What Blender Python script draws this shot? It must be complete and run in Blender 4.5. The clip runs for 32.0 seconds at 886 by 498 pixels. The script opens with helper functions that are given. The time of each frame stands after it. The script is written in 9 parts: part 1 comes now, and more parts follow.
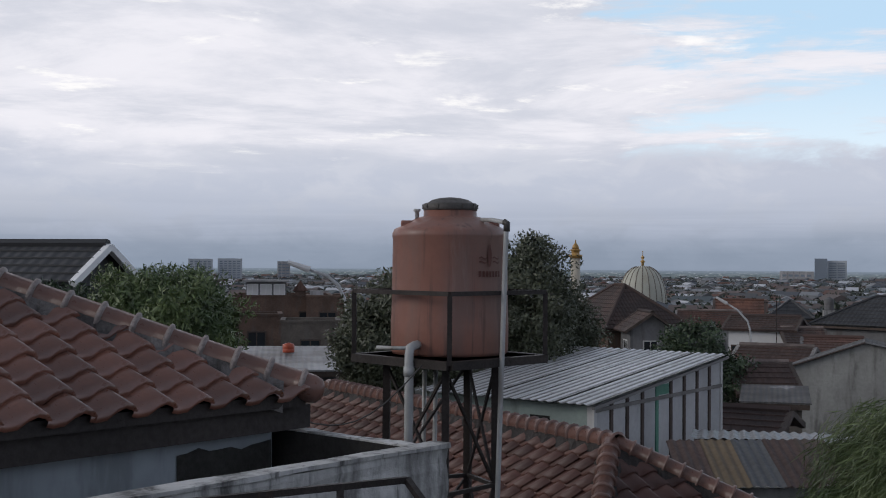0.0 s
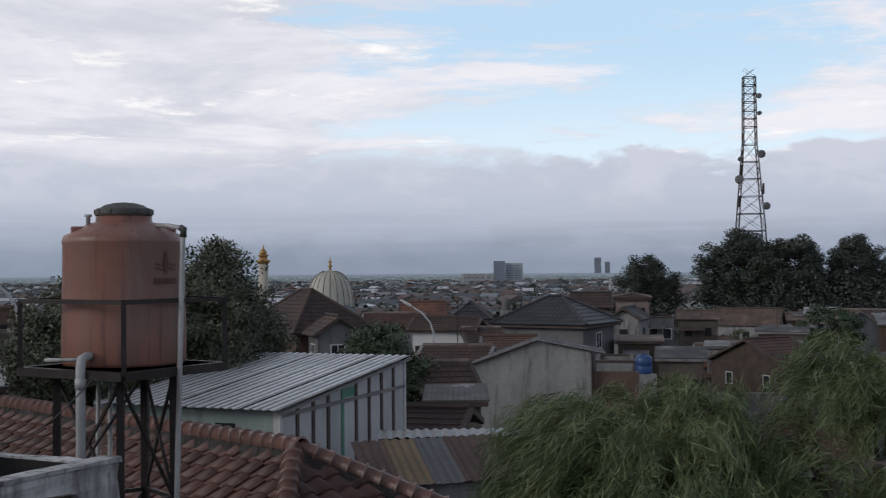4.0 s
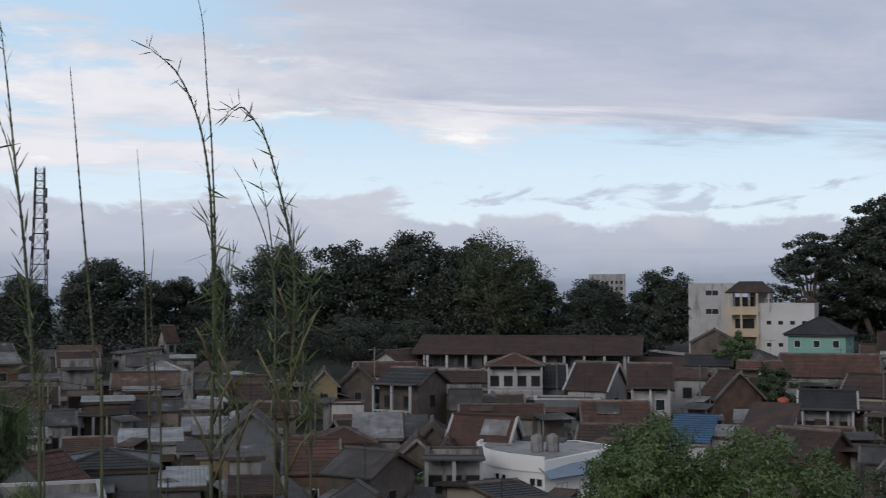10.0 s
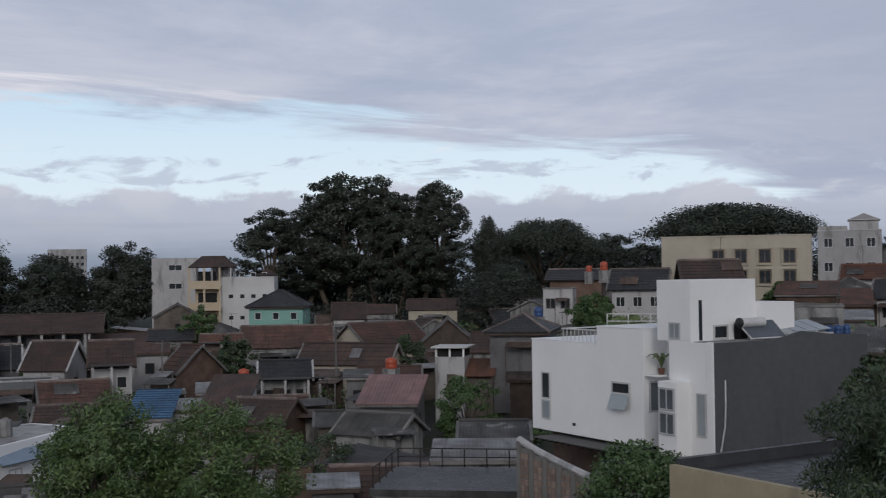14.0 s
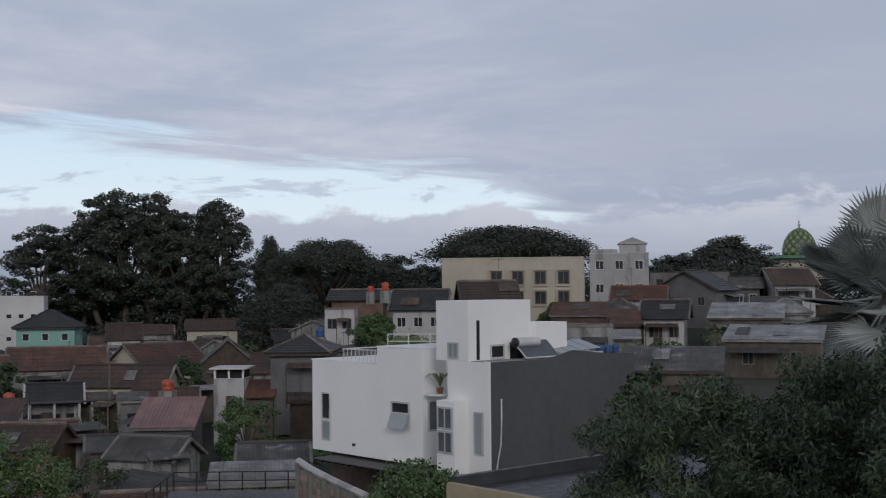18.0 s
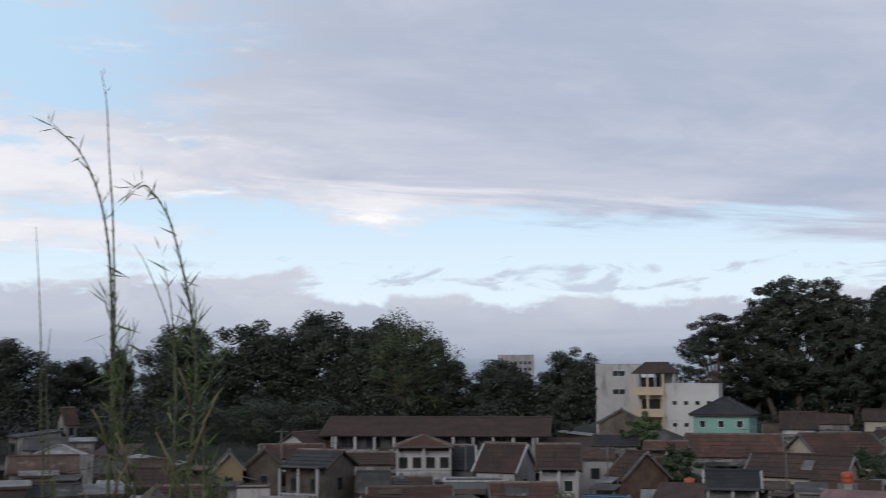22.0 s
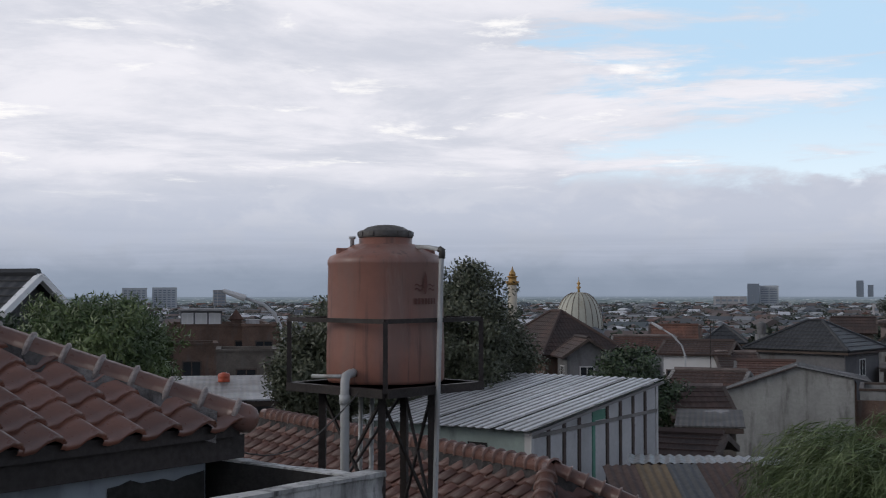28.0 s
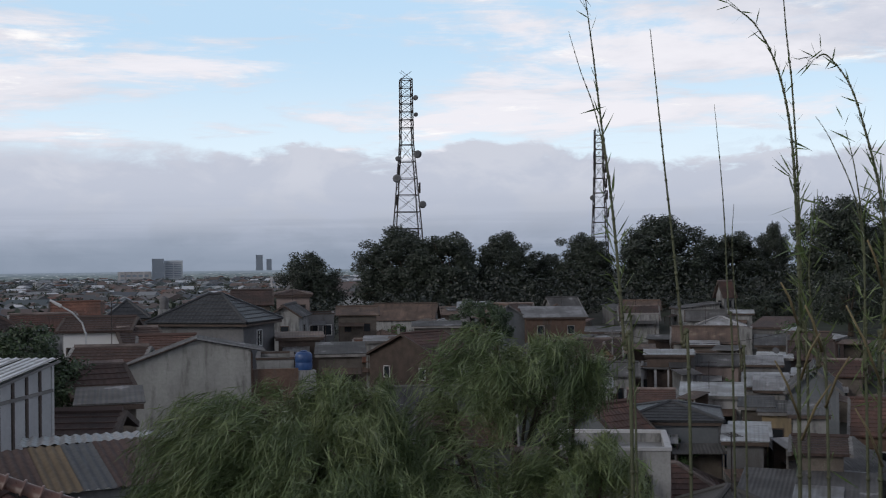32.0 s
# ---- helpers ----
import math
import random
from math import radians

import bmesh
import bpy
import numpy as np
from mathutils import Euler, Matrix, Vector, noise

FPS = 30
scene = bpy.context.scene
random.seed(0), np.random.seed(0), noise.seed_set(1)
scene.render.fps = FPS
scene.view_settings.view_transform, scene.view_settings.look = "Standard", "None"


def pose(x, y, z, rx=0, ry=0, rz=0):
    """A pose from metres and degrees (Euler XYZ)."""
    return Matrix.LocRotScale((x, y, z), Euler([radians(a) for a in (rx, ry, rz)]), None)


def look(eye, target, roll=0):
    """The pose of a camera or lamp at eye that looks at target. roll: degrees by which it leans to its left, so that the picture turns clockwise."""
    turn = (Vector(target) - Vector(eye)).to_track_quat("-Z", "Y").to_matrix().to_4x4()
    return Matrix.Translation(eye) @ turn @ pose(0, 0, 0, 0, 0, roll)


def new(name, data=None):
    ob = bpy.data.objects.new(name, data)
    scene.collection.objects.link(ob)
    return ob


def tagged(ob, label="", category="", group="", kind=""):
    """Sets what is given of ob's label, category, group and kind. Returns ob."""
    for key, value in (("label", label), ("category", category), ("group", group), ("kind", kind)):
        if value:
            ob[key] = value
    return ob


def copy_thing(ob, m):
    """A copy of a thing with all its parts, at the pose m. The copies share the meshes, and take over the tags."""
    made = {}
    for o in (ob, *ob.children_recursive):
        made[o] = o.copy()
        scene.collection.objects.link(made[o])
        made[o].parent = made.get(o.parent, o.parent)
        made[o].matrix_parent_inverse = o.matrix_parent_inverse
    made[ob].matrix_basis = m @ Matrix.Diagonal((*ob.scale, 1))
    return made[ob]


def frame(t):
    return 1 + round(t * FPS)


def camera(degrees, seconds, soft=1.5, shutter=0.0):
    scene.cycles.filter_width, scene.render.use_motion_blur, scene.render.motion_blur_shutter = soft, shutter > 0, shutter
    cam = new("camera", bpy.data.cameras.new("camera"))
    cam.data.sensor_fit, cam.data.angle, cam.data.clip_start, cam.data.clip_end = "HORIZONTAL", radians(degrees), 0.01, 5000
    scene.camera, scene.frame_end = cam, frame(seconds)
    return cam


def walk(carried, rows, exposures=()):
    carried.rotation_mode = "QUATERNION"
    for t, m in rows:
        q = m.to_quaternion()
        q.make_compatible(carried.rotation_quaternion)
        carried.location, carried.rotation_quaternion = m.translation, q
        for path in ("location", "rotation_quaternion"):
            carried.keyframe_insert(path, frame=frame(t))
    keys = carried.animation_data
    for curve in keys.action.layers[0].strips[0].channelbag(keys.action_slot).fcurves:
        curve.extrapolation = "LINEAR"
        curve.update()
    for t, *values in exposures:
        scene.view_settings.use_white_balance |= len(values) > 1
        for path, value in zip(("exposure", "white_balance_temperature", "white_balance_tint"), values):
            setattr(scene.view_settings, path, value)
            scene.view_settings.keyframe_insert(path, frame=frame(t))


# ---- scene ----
EXPOSURES = [(0, 0.1), (8, 0.06), (12, 0.0), (18, -0.03), (20, 0.07), (24, 0.1), (32, 0.1)]
cam = camera(40.4, 32.0, soft=1.0, shutter=0.35)

# the eye turns at arm's length round (0, 0, 0): seconds, turn to the right, tilt up, lean
ARM = 0.3


def held(turn, tilt, lean):
    s = radians(turn)
    return pose(ARM * math.sin(s), ARM * math.cos(s), 0, 90 + tilt, lean, -turn)


walk(cam, [
    (0, held(-10.07, 0.53, -0.34)),
    (0.5, held(-8.78, 0.57, -0.24)),
    (1, held(-7.30, 0.60, -0.24)),
    (1.5, held(-5.88, 0.57, -0.17)),
    (2, held(-4.26, 0.48, 0.05)),
    (2.5, held(-2.19, 0.45, -0.04)),
    (3, held(0.00, 0.57, 0.01)),
    (3.5, held(2.29, 0.70, 0.21)),
    (5.5, held(12.77, 0.86, 0.70)),
    (6, held(15.98, 0.92, 0.57)),
    (6.5, held(19.55, 1.16, 0.46)),
    (7, held(23.05, 1.56, 0.66)),
    (7.5, held(27.03, 1.78, 0.64)),
    (8, held(31.21, 2.00, 0.53)),
    (8.5, held(36.01, 2.18, 0.45)),
    (9, held(40.60, 2.27, 0.36)),
    (9.5, held(43.99, 2.48, 0.04)),
    (10, held(46.64, 2.44, 0.07)),
    (10.5, held(49.33, 2.23, 0.45)),
    (11, held(52.71, 2.07, 0.27)),
    (11.5, held(56.50, 1.82, -0.00)),
    (12, held(59.97, 1.71, 0.16)),
    (12.5, held(63.28, 1.57, 0.40)),
    (13, held(66.57, 1.11, 0.59)),
    (13.5, held(69.43, 0.82, 0.73)),
    (14, held(71.71, 1.06, 0.75)),
    (14.5, held(74.08, 1.27, 0.70)),
    (15, held(76.68, 1.34, 0.88)),
    (15.5, held(78.61, 1.59, 1.09)),
    (17.5, held(83.02, 1.68, 0.79)),
    (18, held(82.03, 1.91, 0.51)),
    (18.5, held(79.61, 2.46, 0.23)),
    (19, held(76.42, 3.74, 0.08)),
    (19.5, held(72.54, 5.17, 0.11)),
    (20, held(68.24, 6.13, 0.20)),
    (20.5, held(64.45, 6.59, 0.36)),
    (21, held(60.47, 6.73, 0.57)),
    (21.5, held(55.96, 6.63, 0.49)),
    (22, held(50.95, 6.25, 0.15)),
    (22.5, held(45.84, 5.75, 0.23)),
    (23, held(41.74, 4.92, 0.15)),
    (23.5, held(37.11, 3.51, 0.16)),
    (24, held(31.16, 2.31, 0.02)),
    (24.5, held(25.79, 1.55, -0.11)),
    (25, held(20.15, 1.16, -0.29)),
    (25.5, held(13.60, 0.84, -0.32)),
    (26, held(7.16, 1.01, -0.33)),
    (26.5, held(2.66, 1.19, -0.30)),
    (28.5, held(-8.01, 1.93, 0.10)),
    (29, held(-5.50, 1.58, 0.15)),
    (29.5, held(1.43, 0.99, 0.36)),
    (30, held(9.03, 0.81, 0.78)),
    (30.5, held(14.12, 0.72, 0.94)),
    (31, held(16.85, 0.52, 1.02)),
    (31.5, held(18.96, 0.41, 1.56)),
    (32, held(20.67, 0.48, 0.67)),
], EXPOSURES)


# ---- sky and light ----
SUN_AZ, SUN_EL = 250.0, 24.0
world = bpy.data.worlds.new("sky")
scene.world = world
world.use_nodes = True
wt = world.node_tree
wt.nodes.clear()


class Net:
    """Short hand for node arithmetic in one tree."""

    def __init__(self, tree):
        self.t = tree

    def node(self, kind):
        return self.t.nodes.new(kind)

    def put(self, sock, v):
        if isinstance(v, bpy.types.NodeSocket):
            self.t.links.new(v, sock)
        else:
            sock.default_value = v

    def m(self, op, a, b=0.0, c=0.0, clamp=False):
        n = self.node("ShaderNodeMath")
        n.operation, n.use_clamp = op, clamp
        for i, v in enumerate((a, b, c)):
            self.put(n.inputs[i], v)
        return n.outputs[0]

    def ramp(self, x, lo, hi, a=0.0, b=1.0):
        n = self.node("ShaderNodeMapRange")
        n.interpolation_type = "SMOOTHSTEP"
        for i, v in enumerate((x, lo, hi, a, b)):
            self.put(n.inputs[i], v)
        return n.outputs[0]

    def noise(self, vec, scale, detail=4.0, rough=0.55, dist=0.0):
        n = self.node("ShaderNodeTexNoise")
        if vec is not None:
            self.t.links.new(vec, n.inputs["Vector"])
        n.inputs["Scale"].default_value = scale
        n.inputs["Detail"].default_value = detail
        n.inputs["Roughness"].default_value = rough
        n.inputs["Distortion"].default_value = dist
        return n.outputs["Fac"]

    def mix(self, fac, a, b, blend="MIX"):
        n = self.node("ShaderNodeMix")
        n.data_type, n.blend_type = "RGBA", blend
        self.put(n.inputs[0], fac)
        self.put(n.inputs[6], a)
        self.put(n.inputs[7], b)
        return n.outputs[2]

    def vec(self, x, y, z):
        n = self.node("ShaderNodeCombineXYZ")
        for i, v in enumerate((x, y, z)):
            self.put(n.inputs[i], v)
        return n.outputs[0]


def lin(r, g, b, k=1.0):
    """Linear colour from 0-255 values."""
    f = lambda c: (c / 255 / 12.92) if c < 10.3 else ((c / 255 + 0.055) / 1.055) ** 2.4
    return (f(r) * k, f(g) * k, f(b) * k, 1.0)


w = Net(wt)
SKY = 10.0  # cloud colours are written for a background strength of 0.1
tc = w.node("ShaderNodeTexCoord").outputs["Generated"]
sep = w.node("ShaderNodeSeparateXYZ")
wt.links.new(tc, sep.inputs[0])
dx, dy, dz = sep.outputs
el = w.m("MULTIPLY", w.m("ARCSINE", dz), 57.2958)
az = w.m("MULTIPLY", w.m("ARCTAN2", dx, dy), 57.2958)
# cloud layers lie flat: streaks get longer towards the horizon
flat = w.m("ADD", w.m("MAXIMUM", dz, 0.0), 0.06)
layer = w.vec(w.m("DIVIDE", dx, flat), w.m("DIVIDE", dy, flat), 0.0)
angular = w.vec(w.m("MULTIPLY", az, 0.055), w.m("MULTIPLY", el, 0.20), 0.3)
puffs = w.noise(angular, 1.6, 6.0, 0.6, 0.3)
streak = w.noise(layer, 0.62, 8.0, 0.62, 0.35)
wisps = w.noise(layer, 1.9, 7.0, 0.65, 0.3)
sky = w.node("ShaderNodeTexSky")
sky.sky_type, sky.sun_disc = "NISHITA", False
sky.sun_elevation, sky.sun_rotation = radians(SUN_EL), radians(SUN_AZ)
sky.altitude, sky.air_density, sky.dust_density = 700.0, 1.0, 1.5
clear = w.mix(0.85, sky.outputs[0], lin(192, 222, 247, SKY))
clear = w.mix(w.ramp(el, 3.0, 11.0, 1.0, 0.0), clear, lin(222, 237, 248, SKY))
# broken pale cloud over most of the sky
white = w.mix(w.ramp(streak, 0.40, 0.62), lin(204, 207, 218, SKY), lin(233, 232, 239, SKY))
white = w.mix(w.ramp(wisps, 0.56, 0.70, 0.0, 0.85), white, lin(252, 250, 249, SKY))
right = w.ramp(az, 25.0, 75.0)
hole = w.ramp(w.m("ABSOLUTE", w.m("SUBTRACT", az, 16.0)), 4.0, 30.0, 0.13, 0.0)
cover = w.m("ADD", w.m("SUBTRACT", streak, hole), w.m("MULTIPLY", w.ramp(el, 6.0, 14.0), w.m("MULTIPLY", right, 0.25)))
cover = w.m("ADD", cover, w.ramp(az, -12.0, 4.0, 0.22, 0.0))
gap = w.m("MULTIPLY", w.ramp(az, 26.0, 50.0), w.ramp(el, 5.0, 10.0, 0.30, 0.0))
long = w.vec(w.m("MULTIPLY", az, 0.10), w.m("MULTIPLY", el, 0.55), 4.0)
drift = w.noise(long, 1.5, 7.0, 0.62, 0.5)
cover = w.m("ADD", w.m("SUBTRACT", cover, gap), w.m("MULTIPLY", w.m("SUBTRACT", drift, 0.5), 0.55))
body = w.mix(w.ramp(cover, 0.33, 0.50), clear, white)
# grey sheet that closes the sky to the right, streaky along its lower edge
slant = w.vec(w.m("MULTIPLY", az, 0.07), w.m("ADD", w.m("MULTIPLY", el, 0.75), w.m("MULTIPLY", az, 0.055)), 9.0)
combed = w.noise(slant, 1.2, 8.0, 0.62, 0.4)
low = w.ramp(az, 32.0, 88.0, 9.6, 5.1)
low = w.m("SUBTRACT", low, w.ramp(az, 82.0, 95.0, 0.0, 4.5))
edge = w.m("ADD", low, w.m("MULTIPLY", w.m("SUBTRACT", combed, 0.5), 5.0))
grey = w.mix(w.ramp(streak, 0.36, 0.66), lin(170, 180, 201, SKY), lin(199, 203, 217, SKY))
grey = w.mix(w.ramp(combed, 0.35, 0.65, 0.28, 0.0), grey, lin(166, 177, 199, SKY))
grey = w.mix(w.ramp(az, 78.0, 96.0, 0.0, 0.75), grey, lin(164, 173, 193, SKY))
shut = w.m("MULTIPLY", w.ramp(w.m("SUBTRACT", el, edge), -0.3, 1.1), w.ramp(az, 30.0, 52.0))
body = w.mix(shut, body, grey)
# torn scraps of cloud that float in the clear strip
scrap_at = w.vec(w.m("MULTIPLY", az, 0.30), w.m("MULTIPLY", el, 0.95), 7.0)
scraps = w.m("SUBTRACT", w.noise(scrap_at, 1.0, 6.0, 0.6, 0.5), w.ramp(w.m("ABSOLUTE", w.m("SUBTRACT", el, 4.9)), 0.4, 1.7, 0.0, 0.3))
scraps = w.m("MULTIPLY", w.ramp(scraps, 0.50, 0.62, 0.0, 0.75), w.ramp(az, 30.0, 44.0))
body = w.mix(scraps, body, lin(184, 193, 211, SKY))
# bank of cloud that lies along the horizon, heaped at its top
heap_at = w.vec(w.m("MULTIPLY", az, 0.22), w.m("MULTIPLY", el, 0.42), 2.0)
heaps = w.noise(heap_at, 1.1, 6.0, 0.58, 0.35)
top = w.ramp(az, 20.0, 80.0, 5.0, 3.7)
bank_edge = w.m("ADD", top, w.m("MULTIPLY", w.m("SUBTRACT", puffs, 0.5), 3.0))
bank_edge = w.m("ADD", bank_edge, w.m("MULTIPLY", w.m("SUBTRACT", heaps, 0.5), 3.6))
soft_ = w.ramp(az, -4.0, 14.0, 1.9, 0.35)
bank = w.m("SUBTRACT", 1.0, w.ramp(w.m("DIVIDE", w.m("SUBTRACT", el, bank_edge), soft_), -0.7, 0.7))
bank_col = w.mix(w.ramp(el, 0.2, 4.2), lin(152, 161, 178, SKY), lin(199, 203, 215, SKY))
bank_col = w.mix(w.ramp(heaps, 0.42, 0.62, 0.5, 0.0), bank_col, lin(176, 184, 202, SKY))
veil_at = w.vec(w.m("MULTIPLY", az, 0.045), w.m("MULTIPLY", el, 1.1), 5.0)
veil = w.noise(veil_at, 1.3, 6.0, 0.55, 0.3)
bank_col = w.mix(w.m("MULTIPLY", w.ramp(veil, 0.42, 0.62), w.ramp(el, 1.0, 3.6, 0.26, 0.0)), bank_col, lin(136, 147, 166, SKY))
bank_col = w.mix(w.ramp(w.m("ADD", el, w.m("MULTIPLY", w.m("SUBTRACT", puffs, 0.5), 2.0)), 0.0, 1.8, 0.7, 0.0), bank_col, lin(126, 139, 157, SKY))
body = w.mix(bank, body, bank_col)
# upper sky out of view greyed, added to dim the light from overhead
body = w.mix(w.ramp(el, 19.0, 42.0), body, lin(122, 128, 142, SKY))
below = w.mix(w.ramp(el, -1.2, -0.3), lin(60, 66, 66, SKY), body)
back = w.node("ShaderNodeBackground")
wt.links.new(below, back.inputs[0])
back.inputs[1].default_value = 0.1
wt.links.new(back.outputs[0], w.node("ShaderNodeOutputWorld").inputs[0])

sun = new("sun", bpy.data.lights.new("sun", "SUN"))
sun.data.energy, sun.data.angle, sun.data.color = 0.68, radians(20), (1.0, 0.95, 0.9)
sun.matrix_world = look((0, 0, 0), (-math.sin(radians(SUN_AZ)), -math.cos(radians(SUN_AZ)), -math.tan(radians(SUN_EL))))


# ---- materials ----
def material(name, col, rough=0.8, var=0.25, scale=3.0, grain=0.15, metal=0.0, coords="Object", spread=0.0, dirt=None, dirt_at=0.55):
    """Painted, plastered or raw surface: two scales of variation, fine relief, stains."""
    mt = bpy.data.materials.new(name)
    mt.use_nodes = True
    n = Net(mt.node_tree)
    b = mt.node_tree.nodes["Principled BSDF"]
    co = n.node("ShaderNodeTexCoord").outputs[coords]
    big = n.noise(co, scale * 0.35, 4.0, 0.6)
    small = n.noise(co, scale * 6.0, 3.0, 0.6)
    c = n.mix(n.ramp(big, 0.3, 0.7), tuple(x * (1 - var) for x in col[:3]) + (1,), tuple(min(1, x * (1 + var)) for x in col[:3]) + (1,))
    c = n.mix(n.ramp(small, 0.35, 0.75, 0.0, 0.35), c, tuple(x * (1 - var * 1.3) for x in col[:3]) + (1,))
    if dirt:
        sep_ = n.node("ShaderNodeMapping")
        n.t.links.new(co, sep_.inputs[0])
        sep_.inputs["Scale"].default_value = (1.0, 1.0, 0.22)
        run = n.noise(sep_.outputs[0], scale * 1.1, 6.0, 0.65)
        c = n.mix(n.ramp(run, dirt_at, dirt_at + 0.2, 0.0, 0.8), c, dirt)
    if spread:
        r = n.node("ShaderNodeObjectInfo").outputs["Random"]
        c = n.mix(1.0, c, n.mix(r, (1 - spread,) * 3 + (1,), (1 + spread, 1 + spread * 0.9, 1 + spread * 0.8, 1)), "MULTIPLY")
    n.t.links.new(c, b.inputs["Base Color"])
    n.put(b.inputs["Roughness"], n.ramp(small, 0.3, 0.7, max(0, rough - 0.08), min(1, rough + 0.08)))
    b.inputs["Metallic"].default_value = metal
    if grain:
        bump = n.node("ShaderNodeBump")
        bump.inputs["Strength"].default_value = grain
        bump.inputs["Distance"].default_value = 0.02
        n.t.links.new(small, bump.inputs["Height"])
        n.t.links.new(bump.outputs[0], b.inputs["Normal"])
    return mt


def drips(mt, col, across=7.0, along=0.3, at=0.54, amount=0.8, soft=0.16):
    """Long vertical stains that run down a wall or a tank."""
    n = Net(mt.node_tree)
    mp = n.node("ShaderNodeMapping")
    n.t.links.new(n.node("ShaderNodeTexCoord").outputs["Object"], mp.inputs[0])
    mp.inputs["Scale"].default_value = (across, across, along)
    run = n.noise(mp.outputs[0], 1.0, 5.0, 0.65)
    base = mt.node_tree.nodes["Principled BSDF"].inputs["Base Color"]
    old = base.links[0].from_socket
    n.t.links.new(n.mix(n.ramp(run, at, at + soft, 0.0, amount), old, col), base)


def roofing(name, col, dark, pitch_u=0.24, pitch_v=0.33, rough=0.8, metal=0.0, patch=None, rows=True, var=0.3):
    """Roof covering seen from far: ribs across u, courses along v (uv in metres), weather stains."""
    mt = bpy.data.materials.new(name)
    mt.use_nodes = True
    n = Net(mt.node_tree)
    b = mt.node_tree.nodes["Principled BSDF"]
    uv = n.node("ShaderNodeTexCoord").outputs["UV"]
    s = n.node("ShaderNodeSeparateXYZ")
    n.t.links.new(uv, s.inputs[0])
    u, v = s.outputs[0], s.outputs[1]
    rib = n.m("SINE", n.m("MULTIPLY", u, 6.2832 / pitch_u))
    course = n.m("FRACT", n.m("DIVIDE", v, pitch_v))
    height = n.m("ADD", n.m("MULTIPLY", rib, 0.5), n.m("MULTIPLY", course, 0.9 if rows else 0.0))
    cell = n.node("ShaderNodeTexWhiteNoise")
    cell.noise_dimensions = "3D"
    n.t.links.new(n.vec(n.m("FLOOR", n.m("DIVIDE", u, pitch_u if rows else 0.8)), n.m("FLOOR", n.m("DIVIDE", v, pitch_v if rows else 1.8)), 0.0), cell.inputs["Vector"])
    info = n.node("ShaderNodeObjectInfo").outputs["Random"]
    shift = n.node("ShaderNodeVectorMath")
    shift.operation = "ADD"
    n.t.links.new(uv, shift.inputs[0])
    n.t.links.new(n.vec(n.m("MULTIPLY", info, 91.0), n.m("MULTIPLY", info, 37.0), 0.0), shift.inputs[1])
    big = n.noise(shift.outputs[0], 0.5, 5.0, 0.65)
    small = n.noise(shift.outputs[0], 4.0, 4.0, 0.6)
    c = n.mix(n.ramp(big, 0.36, 0.66), dark, col)
    c = n.mix(n.m("MULTIPLY", cell.outputs["Value"], var), c, tuple(x * 0.55 for x in dark[:3]) + (1,))
    c = n.mix(n.ramp(small, 0.5, 0.75, 0.0, 0.5), c, tuple(x * 0.6 for x in dark[:3]) + (1,))
    runs = n.noise(n.vec(n.m("ADD", n.m("MULTIPLY", u, 1.7), n.m("MULTIPLY", info, 53.0)), n.m("MULTIPLY", v, 0.35), 0.0), 1.0, 5.0, 0.65)
    c = n.mix(n.ramp(runs, 0.5, 0.7, 0.0, 0.55), c, tuple(x * 0.45 for x in dark[:3]) + (1,))
    c = n.mix(n.ramp(runs, 0.40, 0.28, 0.0, 0.35), c, tuple(min(1.0, x * 1.35 + 0.02) for x in col[:3]) + (1,))
    if patch:
        c = n.mix(n.ramp(big, 0.60, 0.68, 0.0, 0.7), c, patch)
    c = n.mix(1.0, c, n.mix(info, (0.75, 0.75, 0.75, 1), (1.2, 1.18, 1.15, 1)), "MULTIPLY")
    n.t.links.new(c, b.inputs["Base Color"])
    b.inputs["Roughness"].default_value, b.inputs["Metallic"].default_value = rough, metal
    bump = n.node("ShaderNodeBump")
    bump.inputs["Strength"].default_value, bump.inputs["Distance"].default_value = 0.7, 0.03
    n.t.links.new(height, bump.inputs["Height"])
    n.t.links.new(bump.outputs[0], b.inputs["Normal"])
    return mt


def leafy(name, col, tip, rough=0.48):
    mt = bpy.data.materials.new(name)
    mt.use_nodes = True
    n = Net(mt.node_tree)
    b = mt.node_tree.nodes["Principled BSDF"]
    isl = n.node("ShaderNodeNewGeometry").outputs["Random Per Island"]
    co = n.node("ShaderNodeTexCoord").outputs["Object"]
    c = n.mix(n.ramp(n.noise(co, 1.1, 4.0), 0.38, 0.66), col, tip)
    c = n.mix(n.m("MULTIPLY", isl, 0.7), c, tuple(x * 0.45 for x in col[:3]) + (1,))
    n.t.links.new(c, b.inputs["Base Color"])
    b.inputs["Roughness"].default_value = rough
    b.inputs["Transmission Weight"].default_value = 0.0
    return mt


def rgb(r, g, b):
    return (r, g, b, 1.0)


